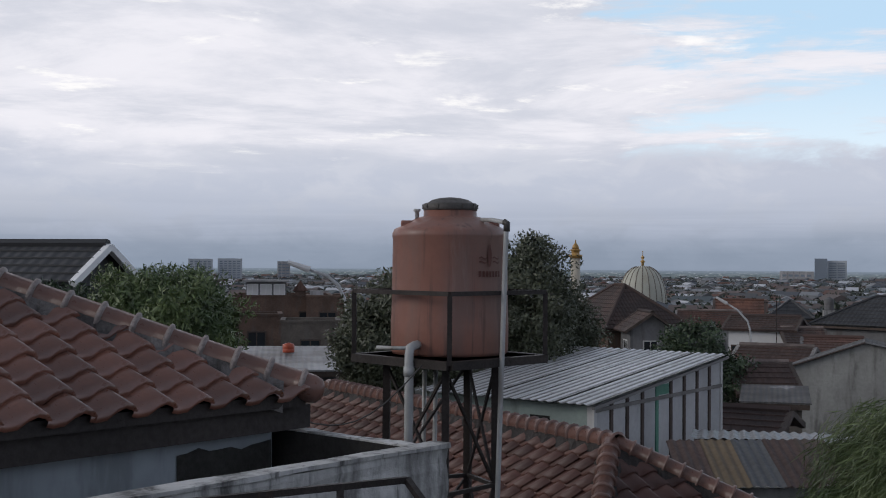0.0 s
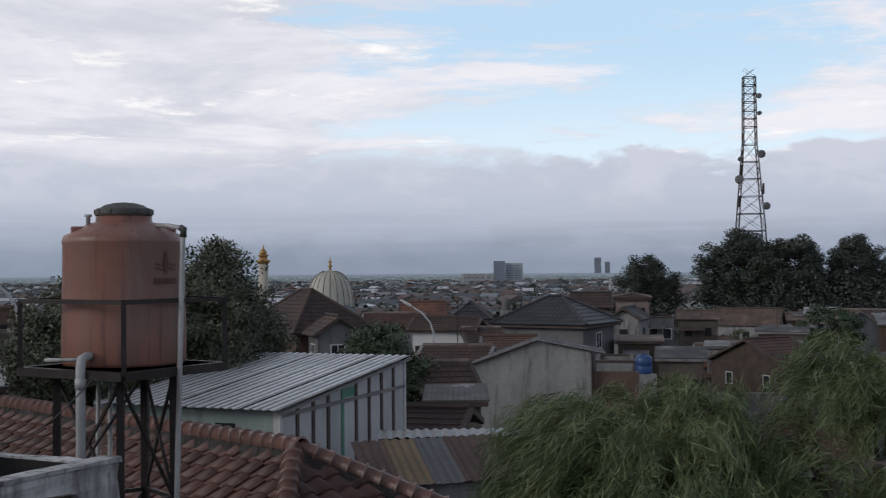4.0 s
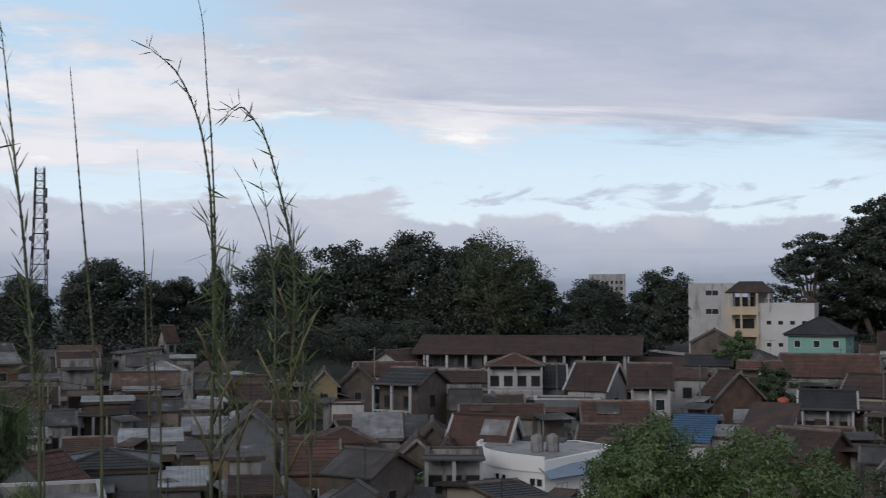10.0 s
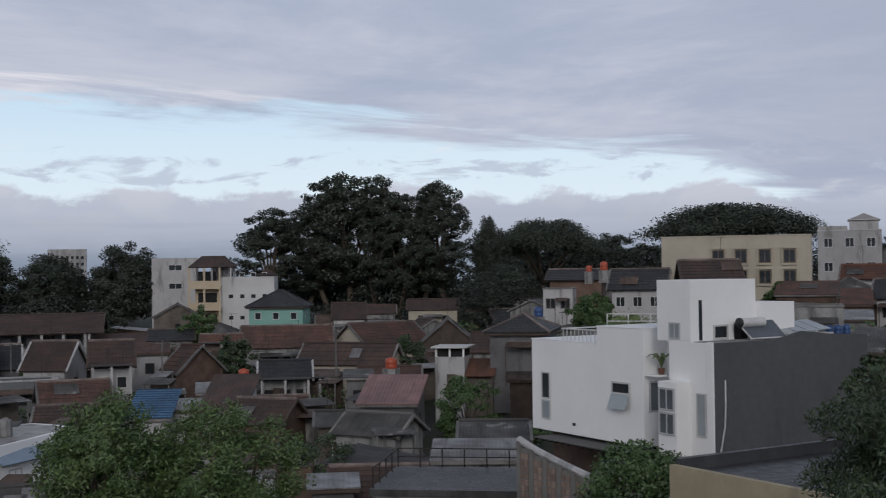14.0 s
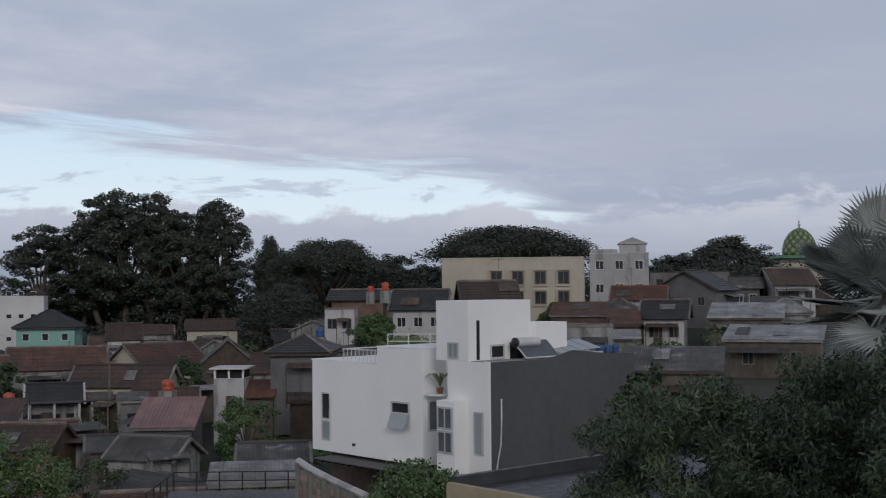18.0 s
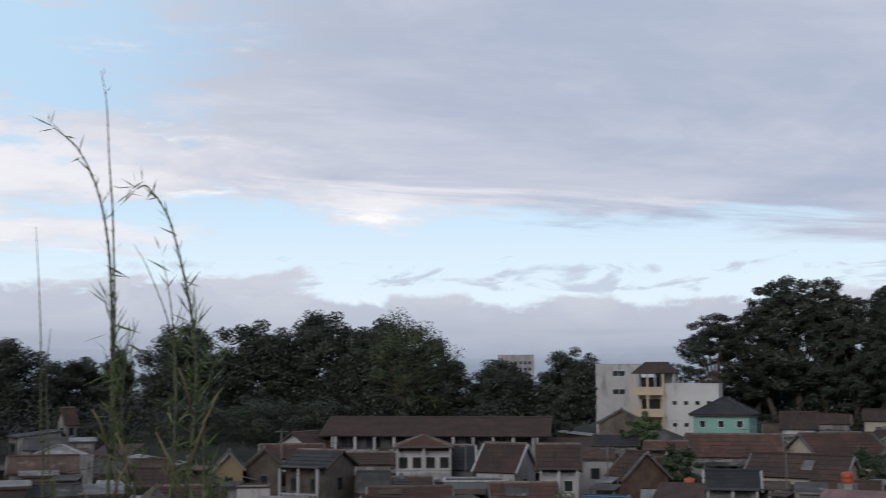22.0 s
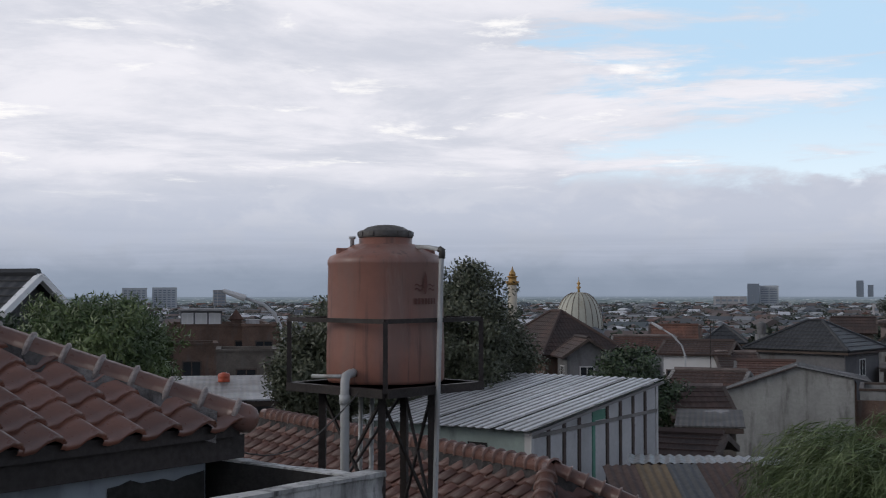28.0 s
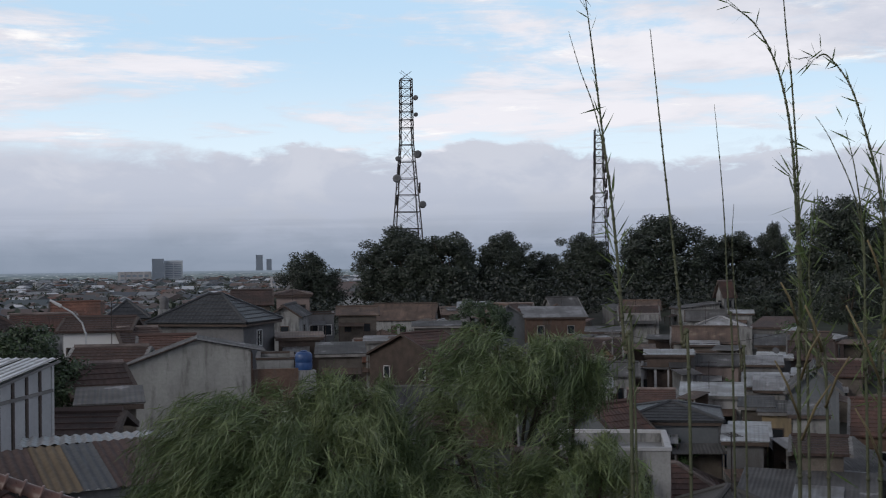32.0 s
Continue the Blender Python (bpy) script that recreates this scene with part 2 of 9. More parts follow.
M = {
    "plaster_white": material("plaster_white", rgb(0.43, 0.43, 0.44), 0.85, 0.10, 1.2, 0.1, spread=0.22, dirt=rgb(0.17, 0.165, 0.155), dirt_at=0.50),
    "plaster_clean": material("plaster_clean", rgb(0.88, 0.88, 0.88), 0.8, 0.03, 0.8, 0.06, dirt=rgb(0.66, 0.66, 0.65), dirt_at=0.66),
    "plaster_pale": material("plaster_pale", rgb(0.60, 0.60, 0.60), 0.85, 0.06, 1.0, 0.08, dirt=rgb(0.42, 0.42, 0.41), dirt_at=0.6),
    "plaster_old": material("plaster_old", rgb(0.27, 0.27, 0.265), 0.9, 0.25, 1.5, 0.25, dirt=rgb(0.07, 0.07, 0.07), dirt_at=0.46),
    "plaster_grey": material("plaster_grey", rgb(0.145, 0.148, 0.155), 0.9, 0.2, 1.2, 0.2, spread=0.35, dirt=rgb(0.085, 0.08, 0.075), dirt_at=0.5),
    "plaster_cream": material("plaster_cream", rgb(0.46, 0.42, 0.34), 0.85, 0.08, 1.2, 0.1, dirt=rgb(0.34, 0.31, 0.26), dirt_at=0.55),
    "plaster_yellow": material("plaster_yellow", rgb(0.52, 0.43, 0.31), 0.85, 0.08, 1.2, 0.1, dirt=rgb(0.36, 0.29, 0.2), dirt_at=0.6),
    "plaster_mint": material("plaster_mint", rgb(0.22, 0.42, 0.37), 0.85, 0.08, 1.2, 0.1, dirt=rgb(0.2, 0.36, 0.33), dirt_at=0.6),
    "plaster_pink": material("plaster_pink", rgb(0.24, 0.19, 0.175), 0.9, 0.15, 1.2, 0.15, spread=0.2, dirt=rgb(0.12, 0.10, 0.095), dirt_at=0.5),
    "plaster_slate": material("plaster_slate", rgb(0.145, 0.16, 0.175), 0.9, 0.15, 1.2, 0.15, spread=0.2, dirt=rgb(0.10, 0.11, 0.115), dirt_at=0.52),
    "plaster_dark": material("plaster_dark", rgb(0.085, 0.088, 0.095), 0.75, 0.12, 0.5, 0.1, dirt=rgb(0.06, 0.06, 0.062), dirt_at=0.52),
    "brickwall": material("brickwall", rgb(0.13, 0.085, 0.065), 0.9, 0.3, 2.5, 0.4, spread=0.25, dirt=rgb(0.12, 0.10, 0.09), dirt_at=0.5),
    "blockwall": material("blockwall", rgb(0.12, 0.104, 0.09), 0.9, 0.3, 2.5, 0.4, spread=0.2, dirt=rgb(0.12, 0.11, 0.10), dirt_at=0.5),
    "glass_dark": material("glass_dark", rgb(0.03, 0.035, 0.04), 0.12, 0.3, 1.0, 0.0),
    # flat near-black: the unlit inside of openings put into a colour
    "opening": material("opening", rgb(0.02, 0.02, 0.02), 0.9, 0.3, 2.0, 0.0),
    "frame_white": material("frame_white", rgb(0.55, 0.55, 0.54), 0.6, 0.1, 3.0, 0.05),
    "wood_dark": material("wood_dark", rgb(0.07, 0.05, 0.04), 0.7, 0.3, 4.0, 0.3),
    "wood_grey": material("wood_grey", rgb(0.19, 0.185, 0.18), 0.8, 0.3, 3.0, 0.2, spread=0.3),
    "mortar_ridge": material("mortar_ridge", rgb(0.17, 0.14, 0.13), 0.9, 0.35, 3.0, 0.3, spread=0.3),
    "steel_dark": material("steel_dark", rgb(0.035, 0.028, 0.026), 0.6, 0.35, 6.0, 0.25, metal=0.3, dirt=rgb(0.10, 0.045, 0.025), dirt_at=0.62),
    "steel_white": material("steel_white", rgb(0.6, 0.6, 0.6), 0.5, 0.1, 4.0, 0.05),
    "bark": material("bark", rgb(0.10, 0.08, 0.06), 0.9, 0.35, 5.0, 0.5),
    "tile_roof": roofing("tile_roof", rgb(0.145, 0.074, 0.057), rgb(0.07, 0.046, 0.04)),
    "tile_brown": roofing("tile_brown", rgb(0.10, 0.062, 0.052), rgb(0.056, 0.042, 0.039)),
    "tile_orange": roofing("tile_orange", rgb(0.19, 0.086, 0.058), rgb(0.10, 0.055, 0.042)),
    "tile_black": roofing("tile_black", rgb(0.052, 0.055, 0.060), rgb(0.03, 0.032, 0.036), 0.3, 0.4, 0.5),
    "fibre": roofing("fibre", rgb(0.125, 0.123, 0.125), rgb(0.065, 0.064, 0.064), 0.18, 1.8, 0.85, rows=False, patch=rgb(0.30, 0.30, 0.31)),
    "fibre_light": roofing("fibre_light", rgb(0.33, 0.335, 0.345), rgb(0.16, 0.16, 0.165), 0.18, 1.8, 0.8, rows=False),
    "zinc": roofing("zinc", rgb(0.42, 0.43, 0.45), rgb(0.20, 0.19, 0.18), 0.2, 1.8, 0.5, metal=0.4, rows=False, patch=rgb(0.5, 0.51, 0.53)),
    "rust": roofing("rust", rgb(0.17, 0.115, 0.09), rgb(0.08, 0.06, 0.05), 0.2, 1.8, 0.8, rows=False, patch=rgb(0.24, 0.2, 0.15)),
    "blue_sheet": roofing("blue_sheet", rgb(0.10, 0.26, 0.46), rgb(0.07, 0.18, 0.33), 0.35, 1.8, 0.6, rows=False),
    "blue_rib": roofing("blue_rib", rgb(0.045, 0.12, 0.24), rgb(0.035, 0.09, 0.18), 0.35, 1.8, 0.6, rows=False),
    "plaster_ochre": material("plaster_ochre", rgb(0.25, 0.20, 0.125), 0.9, 0.15, 1.2, 0.15, spread=0.2, dirt=rgb(0.13, 0.11, 0.08), dirt_at=0.5),
    "red_sheet": roofing("red_sheet", rgb(0.31, 0.17, 0.16), rgb(0.20, 0.11, 0.105), 0.25, 1.8, 0.5, rows=False),
    "concrete": material("concrete", rgb(0.26, 0.26, 0.26), 0.8, 0.25, 1.0, 0.3, dirt=rgb(0.08, 0.08, 0.08), dirt_at=0.5),
    "leaf_far": leafy("leaf_far", rgb(0.039, 0.052, 0.037), rgb(0.055, 0.071, 0.046)),
    # leaf_far darkened: shade below the ridge trees put into the leaf colour
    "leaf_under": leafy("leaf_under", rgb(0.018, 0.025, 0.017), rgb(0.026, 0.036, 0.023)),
    "leaf_mango": leafy("leaf_mango", rgb(0.15, 0.215, 0.085), rgb(0.26, 0.32, 0.13)),
    "leaf_crown": leafy("leaf_crown", rgb(0.085, 0.135, 0.05), rgb(0.18, 0.235, 0.085)),
    "leaf_olive": leafy("leaf_olive", rgb(0.085, 0.10, 0.06), rgb(0.155, 0.165, 0.10)),
    "leaf_dry": leafy("leaf_dry", rgb(0.16, 0.085, 0.035), rgb(0.22, 0.13, 0.055)),
    "leaf_pine": leafy("leaf_pine", rgb(0.06, 0.085, 0.035), rgb(0.085, 0.10, 0.04)),
    "leaf_mid": leafy("leaf_mid", rgb(0.065, 0.12, 0.04), rgb(0.10, 0.17, 0.055)),
    "leaf_bright": leafy("leaf_bright", rgb(0.085, 0.15, 0.045), rgb(0.15, 0.22, 0.08)),
    "leaf_deep": leafy("leaf_deep", rgb(0.044, 0.074, 0.036), rgb(0.08, 0.122, 0.054)),
    "leaf_weep": leafy("leaf_weep", rgb(0.11, 0.16, 0.06), rgb(0.245, 0.295, 0.13)),
    "palm_grey": leafy("palm_grey", rgb(0.31, 0.34, 0.33), rgb(0.42, 0.45, 0.44)),
    "ground": material("ground", rgb(0.04, 0.04, 0.032), 0.95, 0.4, 0.05, 0.3, dirt=rgb(0.03, 0.045, 0.02), dirt_at=0.45),
}


# ---- building blocks ----
def tan_d(deg):
    return math.tan(radians(deg))


def polar(az_, d, z=0.0):
    """Place seen az_ degrees to the right of ahead, d metres away."""
    return Vector((d * math.sin(radians(az_)), d * math.cos(radians(az_)), z))


def thing(name, m, label, category, group="", kind=""):
    ob = new(name)
    ob.matrix_world = m
    ob.empty_display_size = 0.2
    return tagged(ob, label, category, group, kind)


def part(name, bm, mat, parent, label=""):
    me = bpy.data.meshes.new(name)
    bm.to_mesh(me)
    bm.free()
    if mat:
        me.materials.append(mat)
    ob = new(name, me)
    if parent:
        ob.parent = parent
    return tagged(ob, label)


def shared(name, me, parent, m=None):
    ob = new(name, me)
    ob.parent = parent
    if m is not None:
        ob.matrix_local = m
    return ob


def box(bm, x0, y0, z0, x1, y1, z1, m=None):
    c = [(x, y, z) for z in (z0, z1) for y in (y0, y1) for x in (x0, x1)]
    v = [bm.verts.new(m @ Vector(p) if m else p) for p in c]
    for f in ((0, 2, 3, 1), (4, 5, 7, 6), (0, 1, 5, 4), (2, 6, 7, 3), (0, 4, 6, 2), (1, 3, 7, 5)):
        bm.faces.new([v[i] for i in f])
    return bm


def boxpart(name, mat, parent, x0, y0, z0, x1, y1, z1, label="", bevel=0.0, m=None):
    bm = box(bmesh.new(), x0, y0, z0, x1, y1, z1, m)
    if bevel:
        bmesh.ops.bevel(bm, geom=list(bm.edges), offset=bevel, segments=2, profile=0.5, affect="EDGES")
    return part(name, bm, mat, parent, label)


def beam(bm, a, b, r, sides=4, r2=None, turn=0.785):
    """A bar from a to b."""
    a, b = Vector(a), Vector(b)
    q = (b - a).to_track_quat("Z", "Y")
    rings = []
    for p, rad in ((a, r), (b, r if r2 is None else r2)):
        rings.append([bm.verts.new(p + q @ Vector((rad * math.cos(turn + 6.2832 * i / sides), rad * math.sin(turn + 6.2832 * i / sides), 0))) for i in range(sides)])
    for i in range(sides):
        j = (i + 1) % sides
        bm.faces.new((rings[0][i], rings[0][j], rings[1][j], rings[1][i]))
    bm.faces.new(rings[0][::-1])
    bm.faces.new(rings[1])
    return bm


def lathe(bm, profile, seg=32, m=None, cap=True):
    """Turn (radius, height) pairs round z."""
    rings = []
    for r, z in profile:
        ring = []
        for i in range(seg):
            p = Vector((r * math.cos(6.2832 * i / seg), r * math.sin(6.2832 * i / seg), z))
            ring.append(bm.verts.new(m @ p if m else p))
        rings.append(ring)
    for a, b in zip(rings, rings[1:]):
        for i in range(seg):
            j = (i + 1) % seg
            f = bm.faces.new((a[i], a[j], b[j], b[i]))
            f.smooth = True
    if cap:
        bm.faces.new(rings[0][::-1])
        bm.faces.new(rings[-1])
    return bm


def tube(bm, pts, r, sides=8):
    """A bent pipe through pts; r may be a list."""
    pts = [Vector(p) for p in pts]
    rings = []
    for i, p in enumerate(pts):
        d = (pts[min(i + 1, len(pts) - 1)] - pts[max(i - 1, 0)]).normalized()
        q = d.to_track_quat("Z", "Y")
        rr = r[i] if isinstance(r, (list, tuple)) else r
        rings.append([bm.verts.new(p + q @ Vector((rr * math.cos(6.2832 * k / sides), rr * math.sin(6.2832 * k / sides), 0))) for k in range(sides)])
    for a, b in zip(rings, rings[1:]):
        off = min(range(sides), key=lambda o: sum((a[k].co - b[(k + o) % sides].co).length_squared for k in range(sides)))
        for k in range(sides):
            j = (k + 1) % sides
            f = bm.faces.new((a[k], a[j], b[(j + off) % sides], b[(k + off) % sides]))
            f.smooth = True
    bm.faces.new(rings[0][::-1])
    bm.faces.new(rings[-1])
    return bm


def slab(name, pts, thick, mat, parent, label=""):
    """A flat plate whose top outline is pts (anticlockwise from above), uv in metres along its first edge and up from it."""
    pts = [Vector(p) for p in pts]
    ex = (pts[1] - pts[0]).normalized()
    nrm = (pts[1] - pts[0]).cross(pts[-1] - pts[0]).normalized()
    ey = nrm.cross(ex)
    bm = bmesh.new()
    uv = bm.loops.layers.uv.new("UVMap")
    a = [bm.verts.new(p) for p in pts]
    b = [bm.verts.new(p - nrm * thick) for p in pts]
    faces = [bm.faces.new(a), bm.faces.new(b[::-1])]
    k = len(pts)
    for i in range(k):
        j = (i + 1) % k
        faces.append(bm.faces.new((a[i], b[i], b[j], a[j])))
    for f in faces:
        for lo in f.loops:
            d = lo.vert.co - pts[0]
            lo[uv].uv = (d.dot(ex), d.dot(ey))
    return part(name, bm, mat, parent, label)


def smooth(a, b, x):
    t = min(1.0, max(0.0, (x - a) / (b - a)))
    return t * t * (3 - 2 * t)


def curve_at(pairs, x):
    for (x0, y0), (x1, y1) in zip(pairs, pairs[1:]):
        if x <= x1:
            t = max(0.0, (x - x0) / (x1 - x0))
            return y0 + (y1 - y0) * t
    return pairs[-1][1]


PLAIN = ((0, -7), (20, -7), (60, -9.5), (150, -14), (400, -21), (900, -27), (2200, -34), (5000, -42))
VALLEY = ((0, -7), (25, -10.5), (60, -12.4), (100, -11.2), (150, -9.6), (200, -8.5), (260, -6.5), (420, -12), (900, -27), (2200, -34), (5000, -42))
SLOPE = ((0, -7), (30, -9), (50, -10), (90, -7), (130, -4.5), (200, -2.5), (320, -3), (900, -22), (2200, -34), (5000, -42))


def ground_z(x, y):
    r, a = math.hypot(x, y), math.degrees(math.atan2(x, y))
    v = smooth(8, 24, a)
    s = smooth(68, 84, a) * (1 - smooth(120, 170, a))
    if a > 120:
        v *= 1 - smooth(120, 170, a)
    base = curve_at(PLAIN, r) * (1 - v) + curve_at(VALLEY, r) * v
    return base * (1 - s) + curve_at(SLOPE, r) * s


def build_ground():
    rs = [0.5 * 1.19 ** i for i in range(53)]
    rs = [r for r in rs if r < 4850] + [4850]
    n = 180
    verts = [(0, 0, ground_z(0, 0))]
    faces = []
    for r in rs:
        for i in range(n):
            a = 6.28319 * i / n
            x, y = r * math.sin(a), r * math.cos(a)
            verts.append((x, y, ground_z(x, y)))
    for i in range(n):
        faces.append((0, 1 + (i + 1) % n, 1 + i))
    for k in range(len(rs) - 1):
        for i in range(n):
            a, b = 1 + k * n + i, 1 + k * n + (i + 1) % n
            faces.append((a, b, b + n, a + n))
    me = bpy.data.meshes.new("ground")
    me.from_pydata(verts, [], faces)
    me.materials.append(M["ground"])
    return tagged(new("ground", me), "dark earth and weeds falling away into a valley and a plain", "ground", "", "structure")


# ---- houses ----
def window(parent, m, w_, h_, frame="frame_white", bars=1, shade="glass_dark"):
    """A window set in a wall: m puts its middle on the wall's face, y into the wall."""
    fr = bmesh.new()
    t = min(0.07, w_ * 0.09)
    for x0, z0, x1, z1 in ((-w_ / 2, h_ / 2 - t, w_ / 2, h_ / 2), (-w_ / 2, -h_ / 2, w_ / 2, -h_ / 2 + t), (-w_ / 2, -h_ / 2 + t, -w_ / 2 + t, h_ / 2 - t), (w_ / 2 - t, -h_ / 2 + t, w_ / 2, h_ / 2 - t)):
        box(fr, x0, -0.03, z0, x1, 0.03, z1)
    for i in range(bars):
        x = -w_ / 2 + w_ * (i + 1) / (bars + 1)
        box(fr, x - t * 0.4, -0.025, -h_ / 2 + t, x + t * 0.4, 0.02, h_ / 2 - t)
    ob = part("window", fr, M[frame], parent)
    ob.matrix_local = m
    boxpart("pane", M[shade], ob, -w_ / 2 + 0.01, -0.005, -h_ / 2 + 0.01, w_ / 2 - 0.01, 0.012, h_ / 2 - 0.01)
    return ob


def wallpoly(name, pts, mat, parent, inward):
    """An upright wall of 0.16 m from its outer outline."""
    bm = bmesh.new()
    a = [bm.verts.new(p) for p in pts]
    b = [bm.verts.new(Vector(p) + Vector(inward) * 0.16) for p in pts]
    bm.faces.new(a)
    bm.faces.new(b[::-1])
    for i in range(len(pts)):
        j = (i + 1) % len(pts)
        bm.faces.new((a[i], b[i], b[j], a[j]))
    bmesh.ops.recalc_face_normals(bm, faces=bm.faces)
    return part(name, bm, mat, parent)


FOOT = []  # plan circles already taken: x, y, radius


def house(az_, d, w_, dep, eave_el, rise, turn=0.0, walls="plaster_grey", roof="tile_roof", form="gable", over=0.45,
          wins=2, wfront=None, storeys=None, extras=True, courses=0.0, label="", name="house", fascia=None, tall=None, group="houses in the valley", wsize=(1.0, 1.1), side=1, wframe="frame_white", rail=False):
    """A house whose middle stands at az_, d; its eaves lie eave_el degrees above the eye; x runs along the ridge, -y faces the eye at turn 0."""
    p = polar(az_, d)
    ze = d * tan_d(eave_el)
    zg = min(ground_z(p.x, p.y), ze - 2.4) - 0.4
    if tall:
        zg = ze - tall
    h = ze - zg
    FOOT.append((p.x, p.y, 0.5 * math.hypot(w_, dep)))
    ob = thing(name, pose(p.x, p.y, zg, 0, 0, -az_ + turn), label or "small house with weathered walls and roof", "house", group)
    wm = M[walls]
    if not courses and d < 150 and roof.startswith("tile") and form in ("gable", "hip"):
        courses = 0.36 if d < 90 else 0.5
    x, y = w_ / 2, dep / 2
    gable = form == "gable"
    top = h + rise if gable else h
    wallpoly("wall", [(-x, -y, 0), (x, -y, 0), (x, -y, h), (-x, -y, h)], M[wfront or walls], ob, (0, 1, 0))
    hb = h + rise if form == "mono" else h
    wallpoly("wall", [(x, y, 0), (-x, y, 0), (-x, y, hb), (x, y, hb)], wm, ob, (0, -1, 0))
    for s in (-1, 1):
        pts = [(s * x, -y + 0.16, 0), (s * x, y - 0.16, 0), (s * x, y - 0.16, hb), (s * x, -y + 0.16, h)]
        if gable:
            pts = [(s * x, -y + 0.16, 0), (s * x, y - 0.16, 0), (s * x, y - 0.16, h), (s * x, 0, top), (s * x, -y + 0.16, h)]
        wallpoly("wall", pts, wm, ob, (-s, 0, 0))
    rm = M[roof]
    o = over
    dice = random.Random(int(az_ * 1000) + int(d * 7))
    bare = name == "house" and extras
    rgm = M[dice.choice(("mortar_ridge", "mortar_ridge", roof))] if bare and roof.startswith("tile") else rm
    fascia = fascia or (dice.choice(("wood_dark", "wood_dark", "wood_grey", "wood_grey", "wood_dark")) if bare else None)
    if gable:
        k = rise / y
        zt, zl = h + rise + 0.05, h - o * k + 0.05
        slab("roof_slope", [(-x - o, -y - o, zl), (x + o, -y - o, zl), (x + o, 0, zt), (-x - o, 0, zt)], 0.1, rm, ob)
        slab("roof_slope", [(x + o, y + o, zl), (-x - o, y + o, zl), (-x - o, 0.004, zt), (x + o, 0.004, zt)], 0.1, rm, ob)
        part("ridge", beam(bmesh.new(), (-x - o, 0, zt), (x + o, 0, zt), 0.13, 6), rgm, ob)
        for s in (-1, 1):
            bm = bmesh.new()
            for q in (-1, 1):
                beam(bm, (s * (x + o + 0.03), q * (y + o), zl - 0.06), (s * (x + o + 0.03), 0, zt - 0.06), 0.11)
            part("bargeboard", bm, M[fascia or "wood_dark"], ob)
    elif form == "hip":
        k = rise / y
        zt, zl = h + rise + 0.05, h - o * k + 0.05
        r_ = max(0.05, x - y)
        A, B, C, D = (-x - o, -y - o, zl), (x + o, -y - o, zl), (x + o, y + o, zl), (-x - o, y + o, zl)
        E_, F_ = (-r_, 0, zt), (r_, 0, zt)
        slab("roof_slope", [A, B, F_, E_], 0.1, rm, ob)
        slab("roof_slope", [C, D, E_, F_], 0.1, rm, ob)
        slab("roof_slope", [B, C, F_], 0.1, rm, ob)
        slab("roof_slope", [D, A, E_], 0.1, rm, ob)
        for a_, b_ in ((A, E_), (B, F_), (C, F_), (D, E_), (E_, F_)):
            part("ridge", beam(bmesh.new(), a_, b_, 0.11, 6), rgm, ob)
        boxpart("fascia", M[fascia or "wood_dark"], ob, -x - o + 0.06, -y - o + 0.06, zl - 0.25, x + o - 0.06, y + o - 0.06, zl - 0.11)
    elif form == "mono":
        k = rise / dep
        slab("roof_sheet", [(-x - o, -y - o, h - o * k + 0.08), (x + o, -y - o, h - o * k + 0.08), (x + o, y + o, h + rise + o * k + 0.08), (-x - o, y + o, h + rise + o * k + 0.08)], 0.05, rm, ob)
        boxpart("fascia", M[fascia or "wood_dark"], ob, -x - o + 0.05, -y - o + 0.02, h - o * k - 0.14, x + o - 0.05, -y - o + 0.06, h - o * k + 0.02)
    else:
        boxpart("roof_deck", rm, ob, -x + 0.16, -y + 0.16, h - 0.5, x - 0.16, y - 0.16, h - 0.35)
        for bx in ((-x - 0.05, -y - 0.05, x + 0.05, -y + 0.18), (-x - 0.05, y - 0.18, x + 0.05, y + 0.05), (-x - 0.05, -y + 0.18, -x + 0.18, y - 0.18), (x - 0.18, -y + 0.18, x + 0.05, y - 0.18)):
            boxpart("coping", M[fascia or walls], ob, bx[0], bx[1], h, bx[2], bx[3], h + 0.12)
    if form == "mono" and roof == "blue_sheet":
        ribs_ = bmesh.new()
        for i in range(13):
            t_ = i / 12
            yy, zz = -y - o + (dep + 2 * o) * t_, h - o * rise / dep + 0.09 + (rise + 2 * o * rise / dep) * t_
            beam(ribs_, (-x - o, yy, zz), (x + o, yy, zz), 0.05)
        part("rib_relief", ribs_, M["blue_rib"], ob)["kind"] = "stuff"
    if courses:
        k = rise / y
        n_c = int(math.hypot(y + o, (y + o) * k) / courses)
        laps = bmesh.new()
        for i in range(n_c):
            t_ = i / n_c
            yy, zz = (y + o) * (1 - t_), h - o * k + 0.065 + (rise + o * k) * t_
            xe = (x + o) * (1 - t_) + max(0.05, x - y) * t_ if form == "hip" else x + o
            for s in (-1, 1):
                beam(laps, (-xe, s * yy, zz), (xe, s * yy, zz), 0.026)
                if form == "hip":
                    beam(laps, (s * xe, -yy, zz), (s * xe, yy, zz), 0.026)
        part("lap_relief", laps, rm, ob)["kind"] = "stuff"
